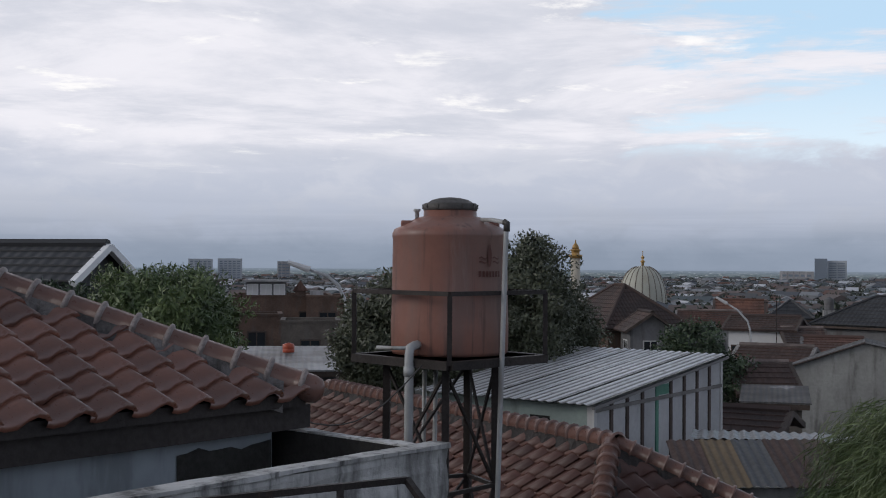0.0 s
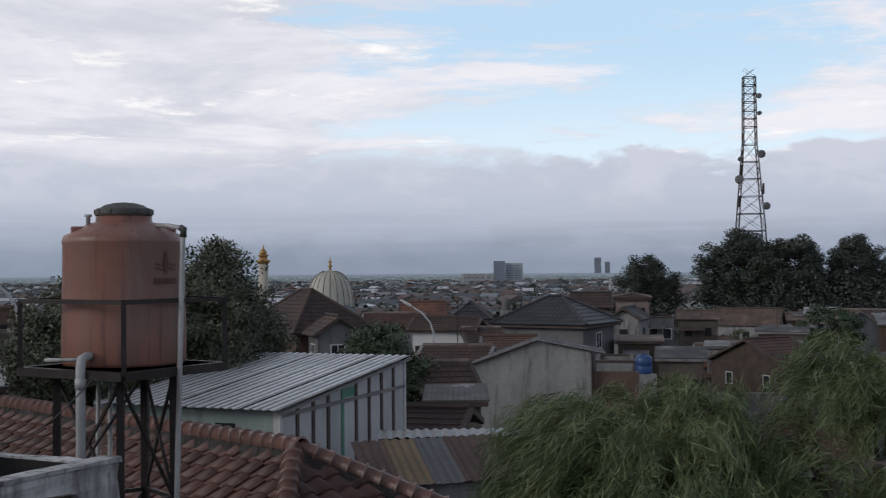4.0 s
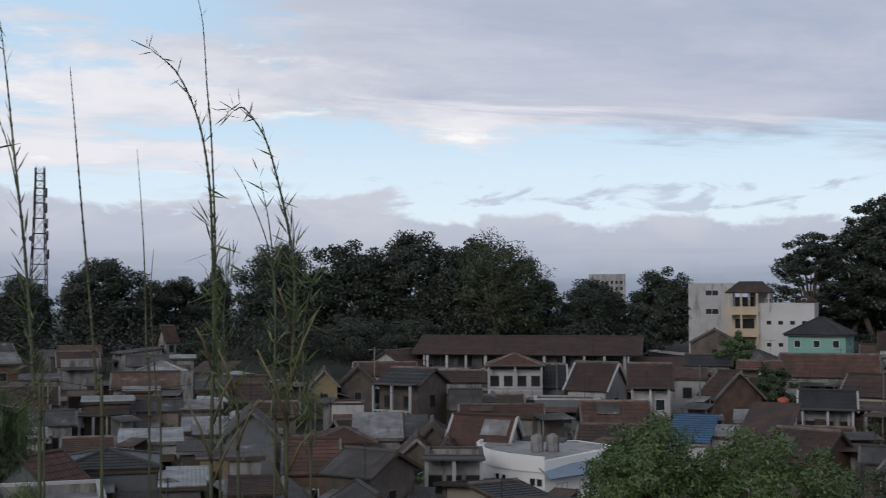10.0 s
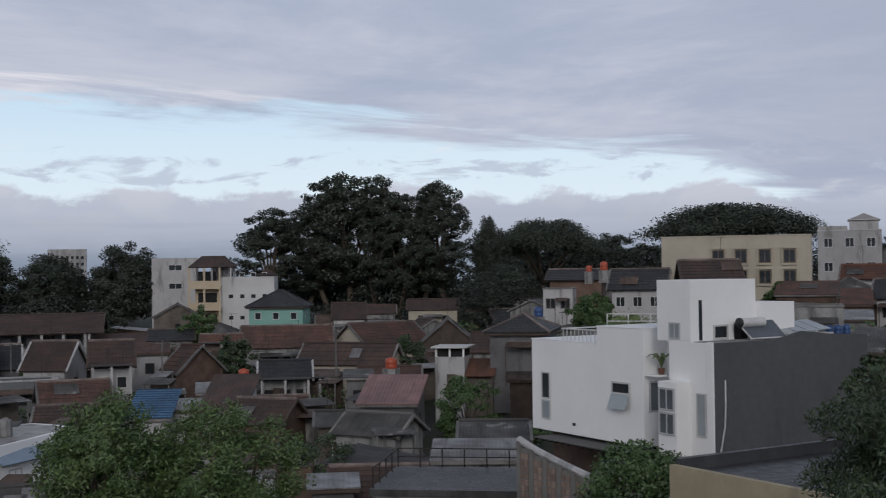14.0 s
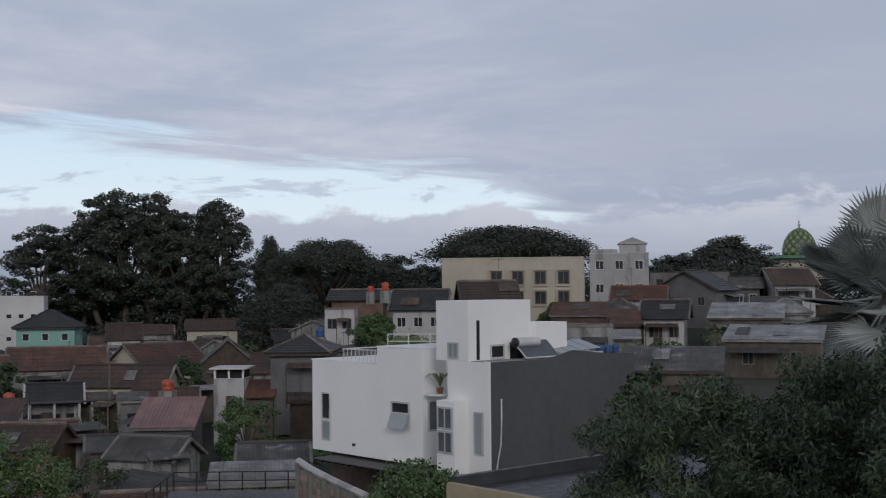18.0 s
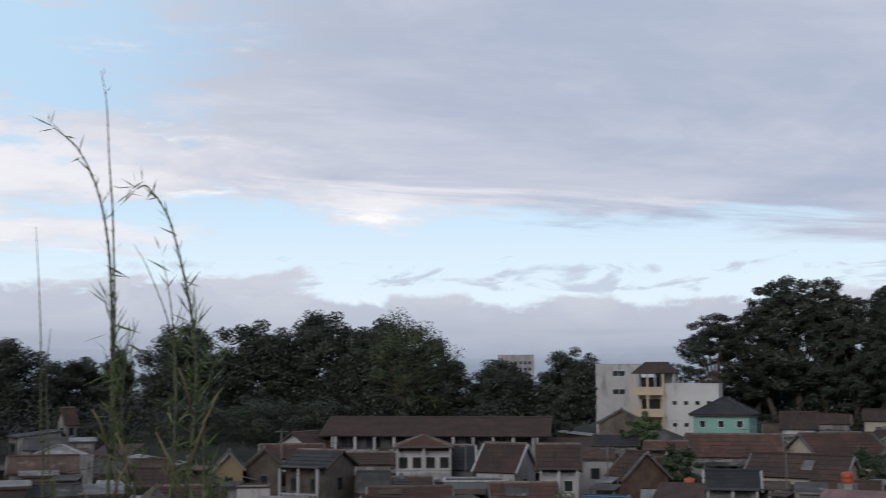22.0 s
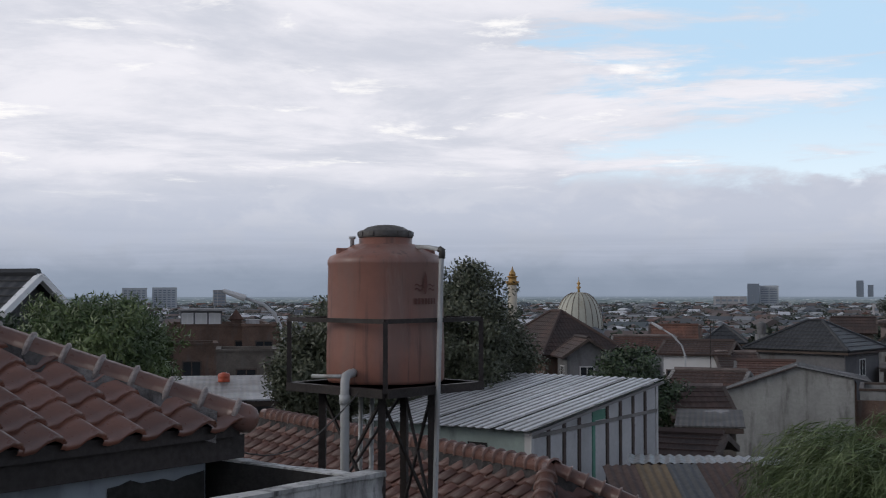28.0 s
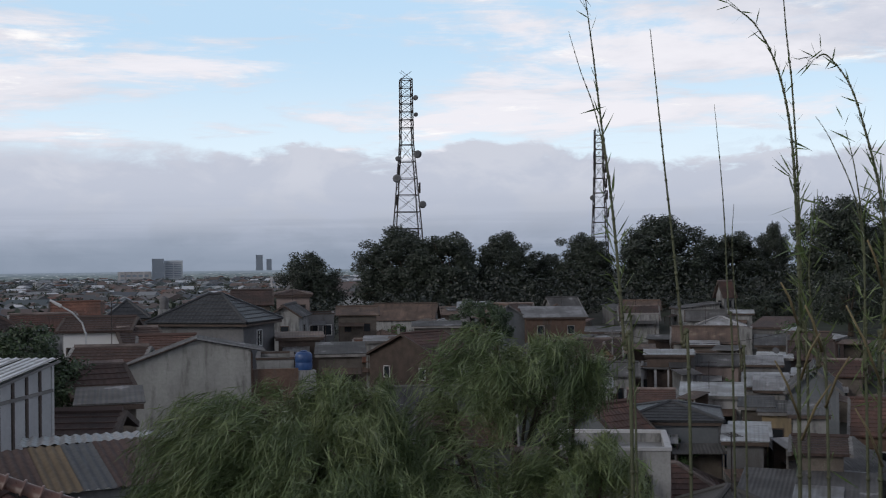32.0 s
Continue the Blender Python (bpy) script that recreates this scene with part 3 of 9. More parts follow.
    if bare and form in ("gable", "mono") and dice.random() < 0.26 and w_ > 3:
        # a loose sheet or two laid over the roof
        kk = rise / (y if form == "gable" else dep)
        for _ in range(dice.choice((1, 1, 2))):
            px, pw, t0 = dice.uniform(-x, x - 1.2), dice.uniform(0.8, 1.9), dice.uniform(0.05, 0.4)
            span = y if form == "gable" else dep
            y0, y1 = -y + span * t0, -y + span * min(0.97, t0 + dice.uniform(0.3, 0.5))
            z0 = h + 0.16 + (y0 + y) * kk
            slab("loose_sheet", [(px, y0, z0), (px + pw, y0, z0), (px + pw, y1, z0 + (y1 - y0) * kk), (px, y1, z0 + (y1 - y0) * kk)], 0.03, M[dice.choice(("zinc", "fibre", "rust", "fibre_light", "rust"))], ob)
    if rail:
        # a front balcony with a pale balustrade and posts up to the eaves
        zb = max(0.4, h - 2.75)
        boxpart("balcony_slab", M["plaster_old"], ob, -x, -y - 1.0, zb - 0.16, x, -y, zb)
        boxpart("balcony_rail", M["plaster_white"], ob, -x, -y - 1.0, zb + 0.72, x, -y - 0.9, zb + 0.86)
        n_b = max(4, int(w_ / 0.42))
        for i in range(n_b + 1):
            u = -x + 0.06 + (w_ - 0.12) * i / n_b
            boxpart("baluster", M["plaster_white"], ob, u - 0.05, -y - 0.99, zb, u + 0.05, -y - 0.91, zb + 0.72)
        for u in (-x + 0.09, 0.0, x - 0.09):
            boxpart("post", M["plaster_white"], ob, u - 0.09, -y - 1.02, zb + 0.86, u + 0.09, -y - 0.86, h - 0.02)
        boxpart("balcony_canopy", M["fibre"], ob, -x - 0.1, -y - 1.2, h - 0.02, x + 0.1, -y + 0.0, h + 0.06)
    lot = random.Random(int(az_ * 100) + int(d))
    if extras and w_ > 2.2:
        if lot.random() < 0.6 and not rail:
            zc, aw = h - lot.uniform(0.5, 0.9), lot.uniform(0.4, 0.9) * x
            ax = lot.uniform(-x + aw, x - aw) if x > aw else 0.0
            slab("awning", [(ax - aw, -y - 1.1, zc - 0.28), (ax + aw, -y - 1.1, zc - 0.28), (ax + aw, -y, zc), (ax - aw, -y, zc)], 0.04, M[lot.choice(("zinc", "fibre", "rust", "fibre_light"))], ob)
            for s in (-1, 1):
                part("awning_post", beam(bmesh.new(), (ax + s * aw * 0.95, -y - 1.05, max(0, zc - 3.0)), (ax + s * aw * 0.95, -y - 1.05, zc - 0.3), 0.05), M["wood_dark"], ob)
        if lot.random() < 0.28:
            ux, zr = lot.uniform(-x * 0.7, x * 0.7), h + (rise if gable or form == "hip" else 0)
            bm = bmesh.new()
            beam(bm, (ux, 0, zr - 0.5), (ux, 0, zr + 2.0), 0.025)
            beam(bm, (ux - 0.5, 0, zr + 1.9), (ux + 0.5, 0, zr + 1.9), 0.018)
            for i in range(5):
                beam(bm, (ux - 0.45 + 0.22 * i, -0.28, zr + 1.9), (ux - 0.45 + 0.22 * i, 0.28, zr + 1.9), 0.012)
            part("antenna", bm, M["steel_dark"], ob, "thin rooftop television antenna")
        if lot.random() < 0.4:
            boxpart("door", M["wood_dark"], ob, -x * 0.3 - 0.4, -y - 0.02, max(0.1, h - 2.75), -x * 0.3 + 0.4, -y + 0.02, max(1.5, h - 0.75))
        if lot.random() < 0.08:
            q = lathe(bmesh.new(), ((0.02, 0.0), (0.15, 0.04), (0.27, 0.11), (0.28, 0.12)), 14, pose(lot.uniform(-x, x) * 0.6, -y * 0.5, h + rise * 0.4 + 0.45, 60, 0, lot.uniform(-60, 60)))
            part("dish", q, M["plaster_grey"], ob, "small pale satellite dish")
    if bare and wframe == "frame_white":
        wframe = dice.choice(("wood_dark", "wood_grey", "wood_dark", "frame_white", "steel_dark"))
    st = storeys or max(1, min(3, int(h / 2.8)))
    for f in range(st):
        zc = h - 1.35 - 2.8 * f
        if zc < 0.8:
            break
        for i in range(wins):
            u = -x + w_ * (i + 0.5) / wins
            window(ob, pose(u, -y, zc), wsize[0], wsize[1], wframe, 1 if wsize[0] > 0.8 else 0)
        if side:
            n_ = max(1, int(dep / 3.2)) if side > 0 else 0
            for i in range(n_):
                u = -y + dep * (i + 0.5) / n_
                for s in (-1, 1):
                    window(ob, pose(s * x, u, zc, 0, 0, s * 90), wsize[0] * 0.9, wsize[1], wframe, 1 if wsize[0] > 0.8 else 0)
    return ob


# ---- trees ----
def leaves(name, pts, nrm, size, mat, parent, rng, aspect=0.5, droop=0.0, round_=None):
    """Many small leaves, one island each, at pts (N x 3); nrm: the way each points; round_: the way their faces look, out of the clumps."""
    n = len(pts)
    d = nrm + rng.normal(0, 0.55, (n, 3))
    d[:, 2] -= droop
    d /= np.linalg.norm(d, axis=1)[:, None] + 1e-9
    side = np.cross(d, rng.normal(0, 1, (n, 3)) if round_ is None else round_ / (np.linalg.norm(round_, axis=1)[:, None] + 1e-9) + rng.normal(0, 0.38, (n, 3)))
    side /= np.linalg.norm(side, axis=1)[:, None] + 1e-9
    s = size * rng.uniform(0.6, 1.35, n)[:, None]
    base, tip = pts - d * s * 0.5, pts + d * s * 0.5
    l_, r_ = pts + side * s * aspect * 0.5, pts - side * s * aspect * 0.5
    co = np.stack([base, r_, tip, l_], 1).reshape(-1, 3).astype(np.float32)
    me = bpy.data.meshes.new(name)
    me.vertices.add(4 * n)
    me.vertices.foreach_set("co", co.ravel())
    me.loops.add(4 * n)
    me.loops.foreach_set("vertex_index", np.arange(4 * n, dtype=np.int32))
    me.polygons.add(n)
    me.polygons.foreach_set("loop_start", np.arange(0, 4 * n, 4, dtype=np.int32))
    me.update(calc_edges=True)
    me.validate()
    me.materials.append(mat)
    ob = new(name, me)
    ob.parent = parent
    ob["kind"] = "stuff"
    return ob


def tree(name, seed, h, crown_r, crown_h, crown_z, leaf, mat, clumps=60, per=55, flat=0.0, trunk_r=0.25, label="", group="", aspect=0.6, droop=0.1, clump_r=None, squash=0.7):
    """A tapered trunk, limbs that reach the clumps, and a crown of many leaves with gaps."""
    rng = np.random.default_rng(seed)
    ob = thing(name, Matrix(), label, "tree", group)
    fork = crown_z - crown_h * 0.35
    bm = bmesh.new()
    bend = rng.normal(0, 0.04 * h, 2)
    path = [(bend[0] * (t ** 2), bend[1] * (t ** 2), t * max(fork, 0.6)) for t in (0, 0.33, 0.66, 1.0)]
    tube(bm, path, [trunk_r * k for k in (1.25, 0.95, 0.85, 0.75)], 8)
    part("trunk", bm, M["bark"], ob)
    cs = []
    while len(cs) < clumps:
        q = rng.normal(0, 1, 3)
        q /= np.linalg.norm(q)
        rad = rng.uniform(0.35, 1.0) ** 0.5
        q = q * rad
        q[2] = q[2] * (1 - flat) + flat * (0.55 * (1 - q[0] ** 2 - q[1] ** 2))
        if flat == 0 and q[2] < -0.75:
            continue
        wob = 1 + 0.22 * math.sin(3 * math.atan2(q[1], q[0]) + seed) + rng.normal(0, 0.08)
        cs.append((q[0] * crown_r * wob, q[1] * crown_r * wob, crown_z + q[2] * crown_h * 0.5 * (1 + rng.normal(0, 0.06))))
    cs = np.array(cs)
    limb = bmesh.new()
    top = Vector(path[-1])
    for c in cs[:: max(1, len(cs) // 14)]:
        mid = top.lerp(Vector(c), 0.5) + Vector((0, 0, 0.06 * h))
        tube(limb, [top - Vector((0, 0, 0.3)), mid, Vector(c)], [trunk_r * 0.5, trunk_r * 0.28, trunk_r * 0.08], 5)
    part("branching", limb, M["bark"], ob)
    cr = clump_r or crown_r * 0.24
    pts, nr, rd = [], [], []
    mid_ = np.array([0.0, 0.0, crown_z - crown_h * 0.12])
    for c in cs:
        far_ = (c - mid_) / np.array([crown_r, crown_r, crown_h * 0.5])
        k = int(per * rng.uniform(0.6, 1.4))
        off = rng.normal(0, 1, (k, 3))
        off /= np.linalg.norm(off, axis=1)[:, None]
        off *= (rng.uniform(0, 1, k)[:, None]) ** 0.4 * cr
        off[:, 2] *= squash
        pts.append(c + off)
        nr.append(rng.normal(0, 1, (k, 3)) + np.array([0, 0, -0.2]))
        rd.append(off / cr * 1.0 + far_ * 0.55)
    leaves("crown", np.concatenate(pts), np.concatenate(nr), leaf, mat, ob, rng, aspect, droop, np.concatenate(rd))
    return ob


def plant(base, az_, d, scale, turn=0.0, lift=0.0, sz=None):
    """Another tree like base, with its foot on the ground."""
    p = polar(az_, d)
    m = pose(p.x, p.y, ground_z(p.x, p.y) - 0.2 + lift, 0, 0, turn) @ Matrix.Diagonal((scale, scale, sz or scale, 1))
    return copy_thing(base, m)


def settle(ob, az_, d, lift=0.0, turn=0.0):
    p = polar(az_, d)
    ob.matrix_world = pose(p.x, p.y, ground_z(p.x, p.y) - 0.2 + lift, 0, 0, turn)
    return ob


# ---- the setting ----
build_ground()

# ---- plain's far edge behind the last roofs: glowing strip, haze painted in ----
mist = bpy.data.materials.new("painted_haze")
mist.use_nodes = True
mt_ = Net(mist.node_tree)
mist.node_tree.nodes.clear()
muv = mt_.node("ShaderNodeTexCoord").outputs["UV"]
msp = mt_.node("ShaderNodeSeparateXYZ")
mt_.t.links.new(muv, msp.inputs[0])
mu, mv = msp.outputs[0], msp.outputs[1]
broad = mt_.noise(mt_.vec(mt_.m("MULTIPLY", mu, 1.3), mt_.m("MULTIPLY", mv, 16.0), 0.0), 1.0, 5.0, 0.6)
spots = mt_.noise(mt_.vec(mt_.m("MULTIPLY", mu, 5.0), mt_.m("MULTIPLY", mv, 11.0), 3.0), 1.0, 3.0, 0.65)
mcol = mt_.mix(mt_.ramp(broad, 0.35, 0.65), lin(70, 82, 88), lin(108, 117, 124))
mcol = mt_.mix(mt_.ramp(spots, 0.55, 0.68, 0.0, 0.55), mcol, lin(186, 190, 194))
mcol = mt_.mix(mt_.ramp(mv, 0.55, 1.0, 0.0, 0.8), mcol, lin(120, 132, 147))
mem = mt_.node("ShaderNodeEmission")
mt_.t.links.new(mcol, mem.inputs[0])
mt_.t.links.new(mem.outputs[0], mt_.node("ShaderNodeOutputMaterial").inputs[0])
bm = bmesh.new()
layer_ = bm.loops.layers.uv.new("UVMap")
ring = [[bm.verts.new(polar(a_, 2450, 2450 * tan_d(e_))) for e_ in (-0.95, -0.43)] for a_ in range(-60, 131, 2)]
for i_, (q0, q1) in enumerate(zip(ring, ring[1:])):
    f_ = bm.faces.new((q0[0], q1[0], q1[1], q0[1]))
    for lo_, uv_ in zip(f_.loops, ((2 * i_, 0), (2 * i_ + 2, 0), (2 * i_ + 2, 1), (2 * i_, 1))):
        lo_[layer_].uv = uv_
tagged(part("backdrop", bm, mist, None), "glowing strip at the plain's far edge, painted blue-grey for haze", "backdrop", "", "structure")

# ---- trees of the far ridge ----
oak = tree("tree", 3, 13, 5.2, 12.5, 7.4, 0.31, M["leaf_far"], 230, 200, 0.0, 0.4, "tall dark broadleaf tree on the far ridge", "trees of the ridge")
oak2 = tree("tree", 8, 12, 4.8, 11.5, 6.8, 0.31, M["leaf_far"], 210, 200, 0.0, 0.35, "dark round-topped tree on the far ridge", "trees of the ridge")
tallone = tree("tree", 21, 20, 4.4, 17.0, 11.5, 0.30, M["leaf_far"], 145, 170, 0.0, 0.45, "very tall dark tree with a ragged crown", "trees of the ridge", clump_r=0.95, squash=0.62)
flatone = tree("tree", 33, 14, 7.5, 16.0, 9.5, 0.28, M["leaf_far"], 300, 200, 0.85, 0.5, "wide flat-topped rain tree with dark limbs", "trees of the ridge")


def ridge_tree(base, az_, d, top_el, width, turn):
    """Scale a tree so that its crown tops out top_el degrees above the eye and is width degrees wide."""
    hh = {oak: 13.9, oak2: 12.8, tallone: 20.3, flatone: 15.0}[base]
    rr = {oak: 5.9, oak2: 5.2, tallone: 5.2, flatone: 8.2}[base]
    p = polar(az_, d)
    g = ground_z(p.x, p.y)
    sz = (d * tan_d(top_el) - g) / hh
    sx = d * tan_d(width / 2) / rr
    return plant(base, az_, d, sx, turn, 0.0, sz)


for k, (b_, a_, d_, t_, w_) in enumerate((
        (oak, 14.2, 210, 0.35, 3.2), (oak, 18.6, 205, 1.5, 4.2), (oak2, 20.8, 200, 1.25, 3.6), (oak, 23.6, 205, 1.2, 3.0), (oak2, 25.6, 210, 0.3, 2.4),
        (oak2, 27.4, 205, 1.15, 2.8), (oak, 31.0, 200, 1.85, 4.6), (oak2, 34.2, 210, 1.1, 3.4), (oak, 36.0, 215, 1.45, 1.6),
        (oak, 38.9, 195, 2.55, 4.4), (oak2, 42.2, 198, 2.75, 4.4), (oak, 45.2, 200, 3.15, 4.6), (oak2, 48.0, 195, 2.9, 4.4), (oak2, 50.2, 190, 2.2, 3.6), (oak, 53.6, 190, 0.95, 3.6), (oak2, 56.8, 190, 1.5, 3.2),
        (tallone, 63.4, 190, 3.3, 3.8), (tallone, 65.2, 195, 3.5, 3.4), (tallone, 67.3, 190, 5.00, 4.4), (tallone, 66.3, 192, 4.60, 3.6), (tallone, 68.5, 191, 4.85, 3.4), (tallone, 70.7, 190, 4.25, 3.2), (tallone, 69.6, 188, 4.05, 3.0), (tallone, 71.8, 188, 4.55, 3.4),
        (oak, 73.9, 200, 2.5, 1.8), (flatone, 76.6, 185, 2.5, 5.2), (oak2, 79.6, 200, 1.7, 3.0), (oak2, 81.4, 205, 1.2, 2.6), (oak, 74.6, 165, 0.3, 3.6), (oak, 77.8, 210, 1.25, 4.4), (oak2, 75.4, 212, 1.3, 3.6), (oak2, 70.6, 205, 1.1, 4.0), (oak, 66.3, 205, 1.2, 4.4), (flatone, 85.0, 175, 3.05, 7.6),
        (oak2, 93.0, 230, 1.6, 3.2), (oak, 95.4, 225, 2.3, 4.2), (oak2, 99.5, 230, 1.9, 4.0))):
    ridge_tree(b_, a_, d_, t_, w_, k * 77)
for k, b_ in enumerate((oak, oak2, tallone, flatone)):
    settle(b_, 150 + 6 * k, 260)

# ---- large buildings ----
school = house(50.8, 142, 22.8, 8.0, -2.264, 1.36, -8, "plaster_grey", "tile_brown", over=1.6, wins=8, wsize=(1.7, 1.2), wframe="wood_dark", storeys=2, label="long school building with a brown roof and columned gallery", name="school", extras=False)
SH = 142 * tan_d(-2.264) - school.matrix_world.translation.z
for k in range(11):
    x = -11.2 + 2.24 * k
    boxpart("column", M["plaster_white"], school, x - 0.14, -5.4, 0, x + 0.14, -5.14, SH - 0.42)
boxpart("gallery_floor", M["plaster_old"], school, -11.4, -5.5, SH - 3.0, 11.4, -4.0, SH - 2.75)
boxpart("gallery_wall", M["plaster_old"], school, -11.38, -5.46, SH - 2.75, 11.38, -5.41, SH - 2.05, "low stained gallery wall")
for s in (-1, 1):
    boxpart("end_wall", M["plaster_white"], school, s * 11.6 - 0.1, -5.4, 0, s * 11.6 + 0.1, -4.0, SH - 0.45)
house(44.7, 140, 6, 5, -3.0, 1.6, 55, "plaster_white", "tile_roof", label="small white gabled house beside the school")
house(59.2, 192, 7, 8, 0.72, 0.2, 0, "plaster_white", "concrete", "flat", wins=1, wsize=(2.0, 0.9), storeys=2, extras=False, side=0, label="plain white block with few windows")
house(64.0, 152, 6.6, 6, -1.45, 1.7, -10, "plaster_mint", "tile_black", "hip", wins=3, wsize=(0.8, 0.9), extras=False, label="mint green house with a dark hipped roof")
yellow_flats = house(85.45, 125, 14.2, 8, 1.38, 0.1, -4, "plaster_cream", "concrete", "flat", wins=0, side=0, extras=False, label="long cream apartment house with framed windows")
castle = house(90.35, 150, 7, 8, 1.55, 0.2, 0, "plaster_white", "concrete", "flat", wins=3, storeys=3, extras=False, label="white three-storey house with a flat roof")
GW = polar(9.15, 50)
GG = ground_z(GW.x, GW.y)
gab = thing("gable_house", pose(GW.x, GW.y, GG, 0, 0, -9.15), "house with a broad rain-streaked grey gable wall", "house")
FOOT.append((GW.x, GW.y, 4.5))
stained = material("stained_render", rgb(0.30, 0.30, 0.285), 0.9, 0.22, 1.4, 0.3, dirt=rgb(0.11, 0.105, 0.10), dirt_at=0.5)
drips(stained, rgb(0.085, 0.082, 0.078), 1.8, 0.45, 0.50, 0.75, 0.22)
drips(stained, rgb(0.42, 0.42, 0.41), 1.3, 0.8, 0.56, 0.45)
GL, GT, GR = 50 * tan_d(-4.78) - GG, 50 * tan_d(-3.62) - GG, 50 * tan_d(-4.22) - GG
wallpoly("wall", [(-2.9, 0, 0), (2.15, 0, 0), (2.15, 0, GT + (GR - GT) * 2.15 / 2.7), (0, 0, GT), (-2.9, 0, GL)], stained, gab, (0, 1, 0))
wallpoly("wall", [(-2.9, 2.5, 0), (2.15, 2.5, 0), (2.15, 2.5, GR), (0, 2.5, GT), (-2.9, 2.5, GL)], stained, gab, (0, -1, 0))
for gx, gz_ in ((-2.9, GL), (2.15, GR)):
    boxpart("wall", M["brickwall"], gab, gx - 0.08, 0.16, 0, gx + 0.08, 2.34, gz_ - 0.05)
slab("roof_slope", [(-3.25, -0.12, GL - 0.10), (0, -0.12, GT + 0.06), (0, 2.7, GT + 0.06), (-3.25, 2.7, GL - 0.10)], 0.06, M["fibre"], gab)
slab("roof_slope", [(0, -0.12, GT + 0.064), (2.75, -0.12, GR + 0.05), (2.75, 2.7, GR + 0.05), (0, 2.7, GT + 0.064)], 0.06, M["fibre"], gab)
part("verge_strip", beam(bmesh.new(), (0, -0.15, GT + 0.06), (2.75, -0.15, GR + 0.05), 0.035), M["fibre_light"], gab, "pale sheet edge along the gable")
part("verge_strip", beam(bmesh.new(), (-3.25, -0.15, GL - 0.10), (0, -0.15, GT + 0.06), 0.03), M["wood_dark"], gab)
boxpart("side_wall", M["brickwall"], gab, 2.24, 0.3, 0, 4.1, 0.5, GR - 0.75, "ragged unplastered brick wall")
house(10.0, 82, 6.2, 5.2, -2.58, 1.5, -25, "plaster_grey", "tile_black", "hip", wins=0, courses=0.42, extras=False, label="house with a large black pyramid roof")
house(-1.75, 78, 6.6, 5.4, -2.75, 2.2, -60, "brickwall", "tile_brown", "hip", wins=0, side=0, extras=False, label="brick house with a steep hipped brown tile roof")
house(-0.55, 72.5, 2.4, 2.4, -3.0, 0.8, -76, "plaster_grey", "tile_brown", wins=1, extras=False, label="grey gabled porch with a white window")
brick_block = house(-17.6, 72, 5.6, 5, -1.72, 0.2, 0, "brickwall", "concrete", "flat", wins=2, wframe="wood_dark", extras=False, label="unfinished brick building with a flat roof")
house(-15.5, 70, 2.4, 3, -1.75, 0.2, 0, "brickwall", "concrete", "flat", wins=1, wframe="wood_dark", extras=False, label="small unplastered brick annex building")
house(-18.8, 66, 2.6, 3, -2.6, 0.2, 0, "brickwall", "concrete", "flat", wins=1, wframe="wood_dark", extras=False, label="small unplastered brick annex building")
house(-16.3, 60, 2.8, 3, -2.9, 0.2, 0, "blockwall", "concrete", "flat", wins=1, wframe="wood_dark", extras=False, label="low raw block building beside the brick house")
bt = 72 * tan_d(-1.72) - brick_block.matrix_world.translation.z
boxpart("roof_room", M["plaster_grey"], brick_block, -2.1, -2.2, bt, 0.2, 0.5, bt + 0.85)
for k in range(3):
    window(brick_block, pose(-1.72 + 0.76 * k, -2.2, bt + 0.42), 0.66, 0.66, "steel_white", 1, "frame_white")
boxpart("roof_slab", M["concrete"], brick_block, -2.25, -2.4, bt + 0.85, 0.35, 0.65, bt + 0.95)
boxpart("stair_box", M["plaster_white"], brick_block, 1.55, -2.3, bt - 0.6, 2.3, -1.4, bt + 0.35)
slab("stair_roof", [(0.55, -1.6, bt + 0.35), (1.45, -1.6, bt + 0.35), (1.0, -1.2, bt + 0.95)], 0.06, M["tile_orange"], brick_block)
boxpart("stair_wall", M["brickwall"], brick_block, 0.7, -1.5, bt, 1.3, -1.0, bt + 0.36)
house(-17.3, 40, 3.0, 3.4, -4.95, 0.35, 0, "plaster_grey", "zinc", "mono", wins=0, label="low building under a pale sheet roof")
house(-31.2, 32, 7.0, 2.3, -0.72, 0.68, -38.5, "plaster_grey", "tile_black", wins=0, side=0, over=0.3, courses=0.33, extras=False, fascia="plaster_clean", label="house with a black tiled roof and white gable boards")


# ---- near things: the tiled roofs, the water tank and the sheds below the balcony ----
EYE = Vector((-0.05, 0.295, 0.0))
clay = material("clay_tile", rgb(0.205, 0.090, 0.062), 0.34, 0.3, 2.5, 0.2, spread=0.3, dirt=rgb(0.055, 0.036, 0.033), dirt_at=0.55)
clay.node_tree.nodes["Principled BSDF"].inputs["Coat Weight"].default_value = 0.75
clay.node_tree.nodes["Principled BSDF"].inputs["Coat Roughness"].default_value = 0.18
clay_cap = material("clay_cap", rgb(0.17, 0.09, 0.071), 0.35, 0.25, 3.0, 0.2, spread=0.15, dirt=rgb(0.09, 0.07, 0.065), dirt_at=0.5)
collar_mat = material("collar_cement", rgb(0.235, 0.205, 0.195), 0.6, 0.5, 9.0, 0.7, spread=0.15, dirt=rgb(0.09, 0.08, 0.078), dirt_at=0.5)
clay_rim = material("clay_rim", rgb(0.20, 0.12, 0.10), 0.4, 0.25, 3.0, 0.2, spread=0.15, dirt=rgb(0.09, 0.07, 0.065), dirt_at=0.55)
clay_dark = material("clay_dark", rgb(0.118, 0.056, 0.045), 0.5, 0.3, 2.5, 0.2, spread=0.3, dirt=rgb(0.05, 0.032, 0.03), dirt_at=0.5)
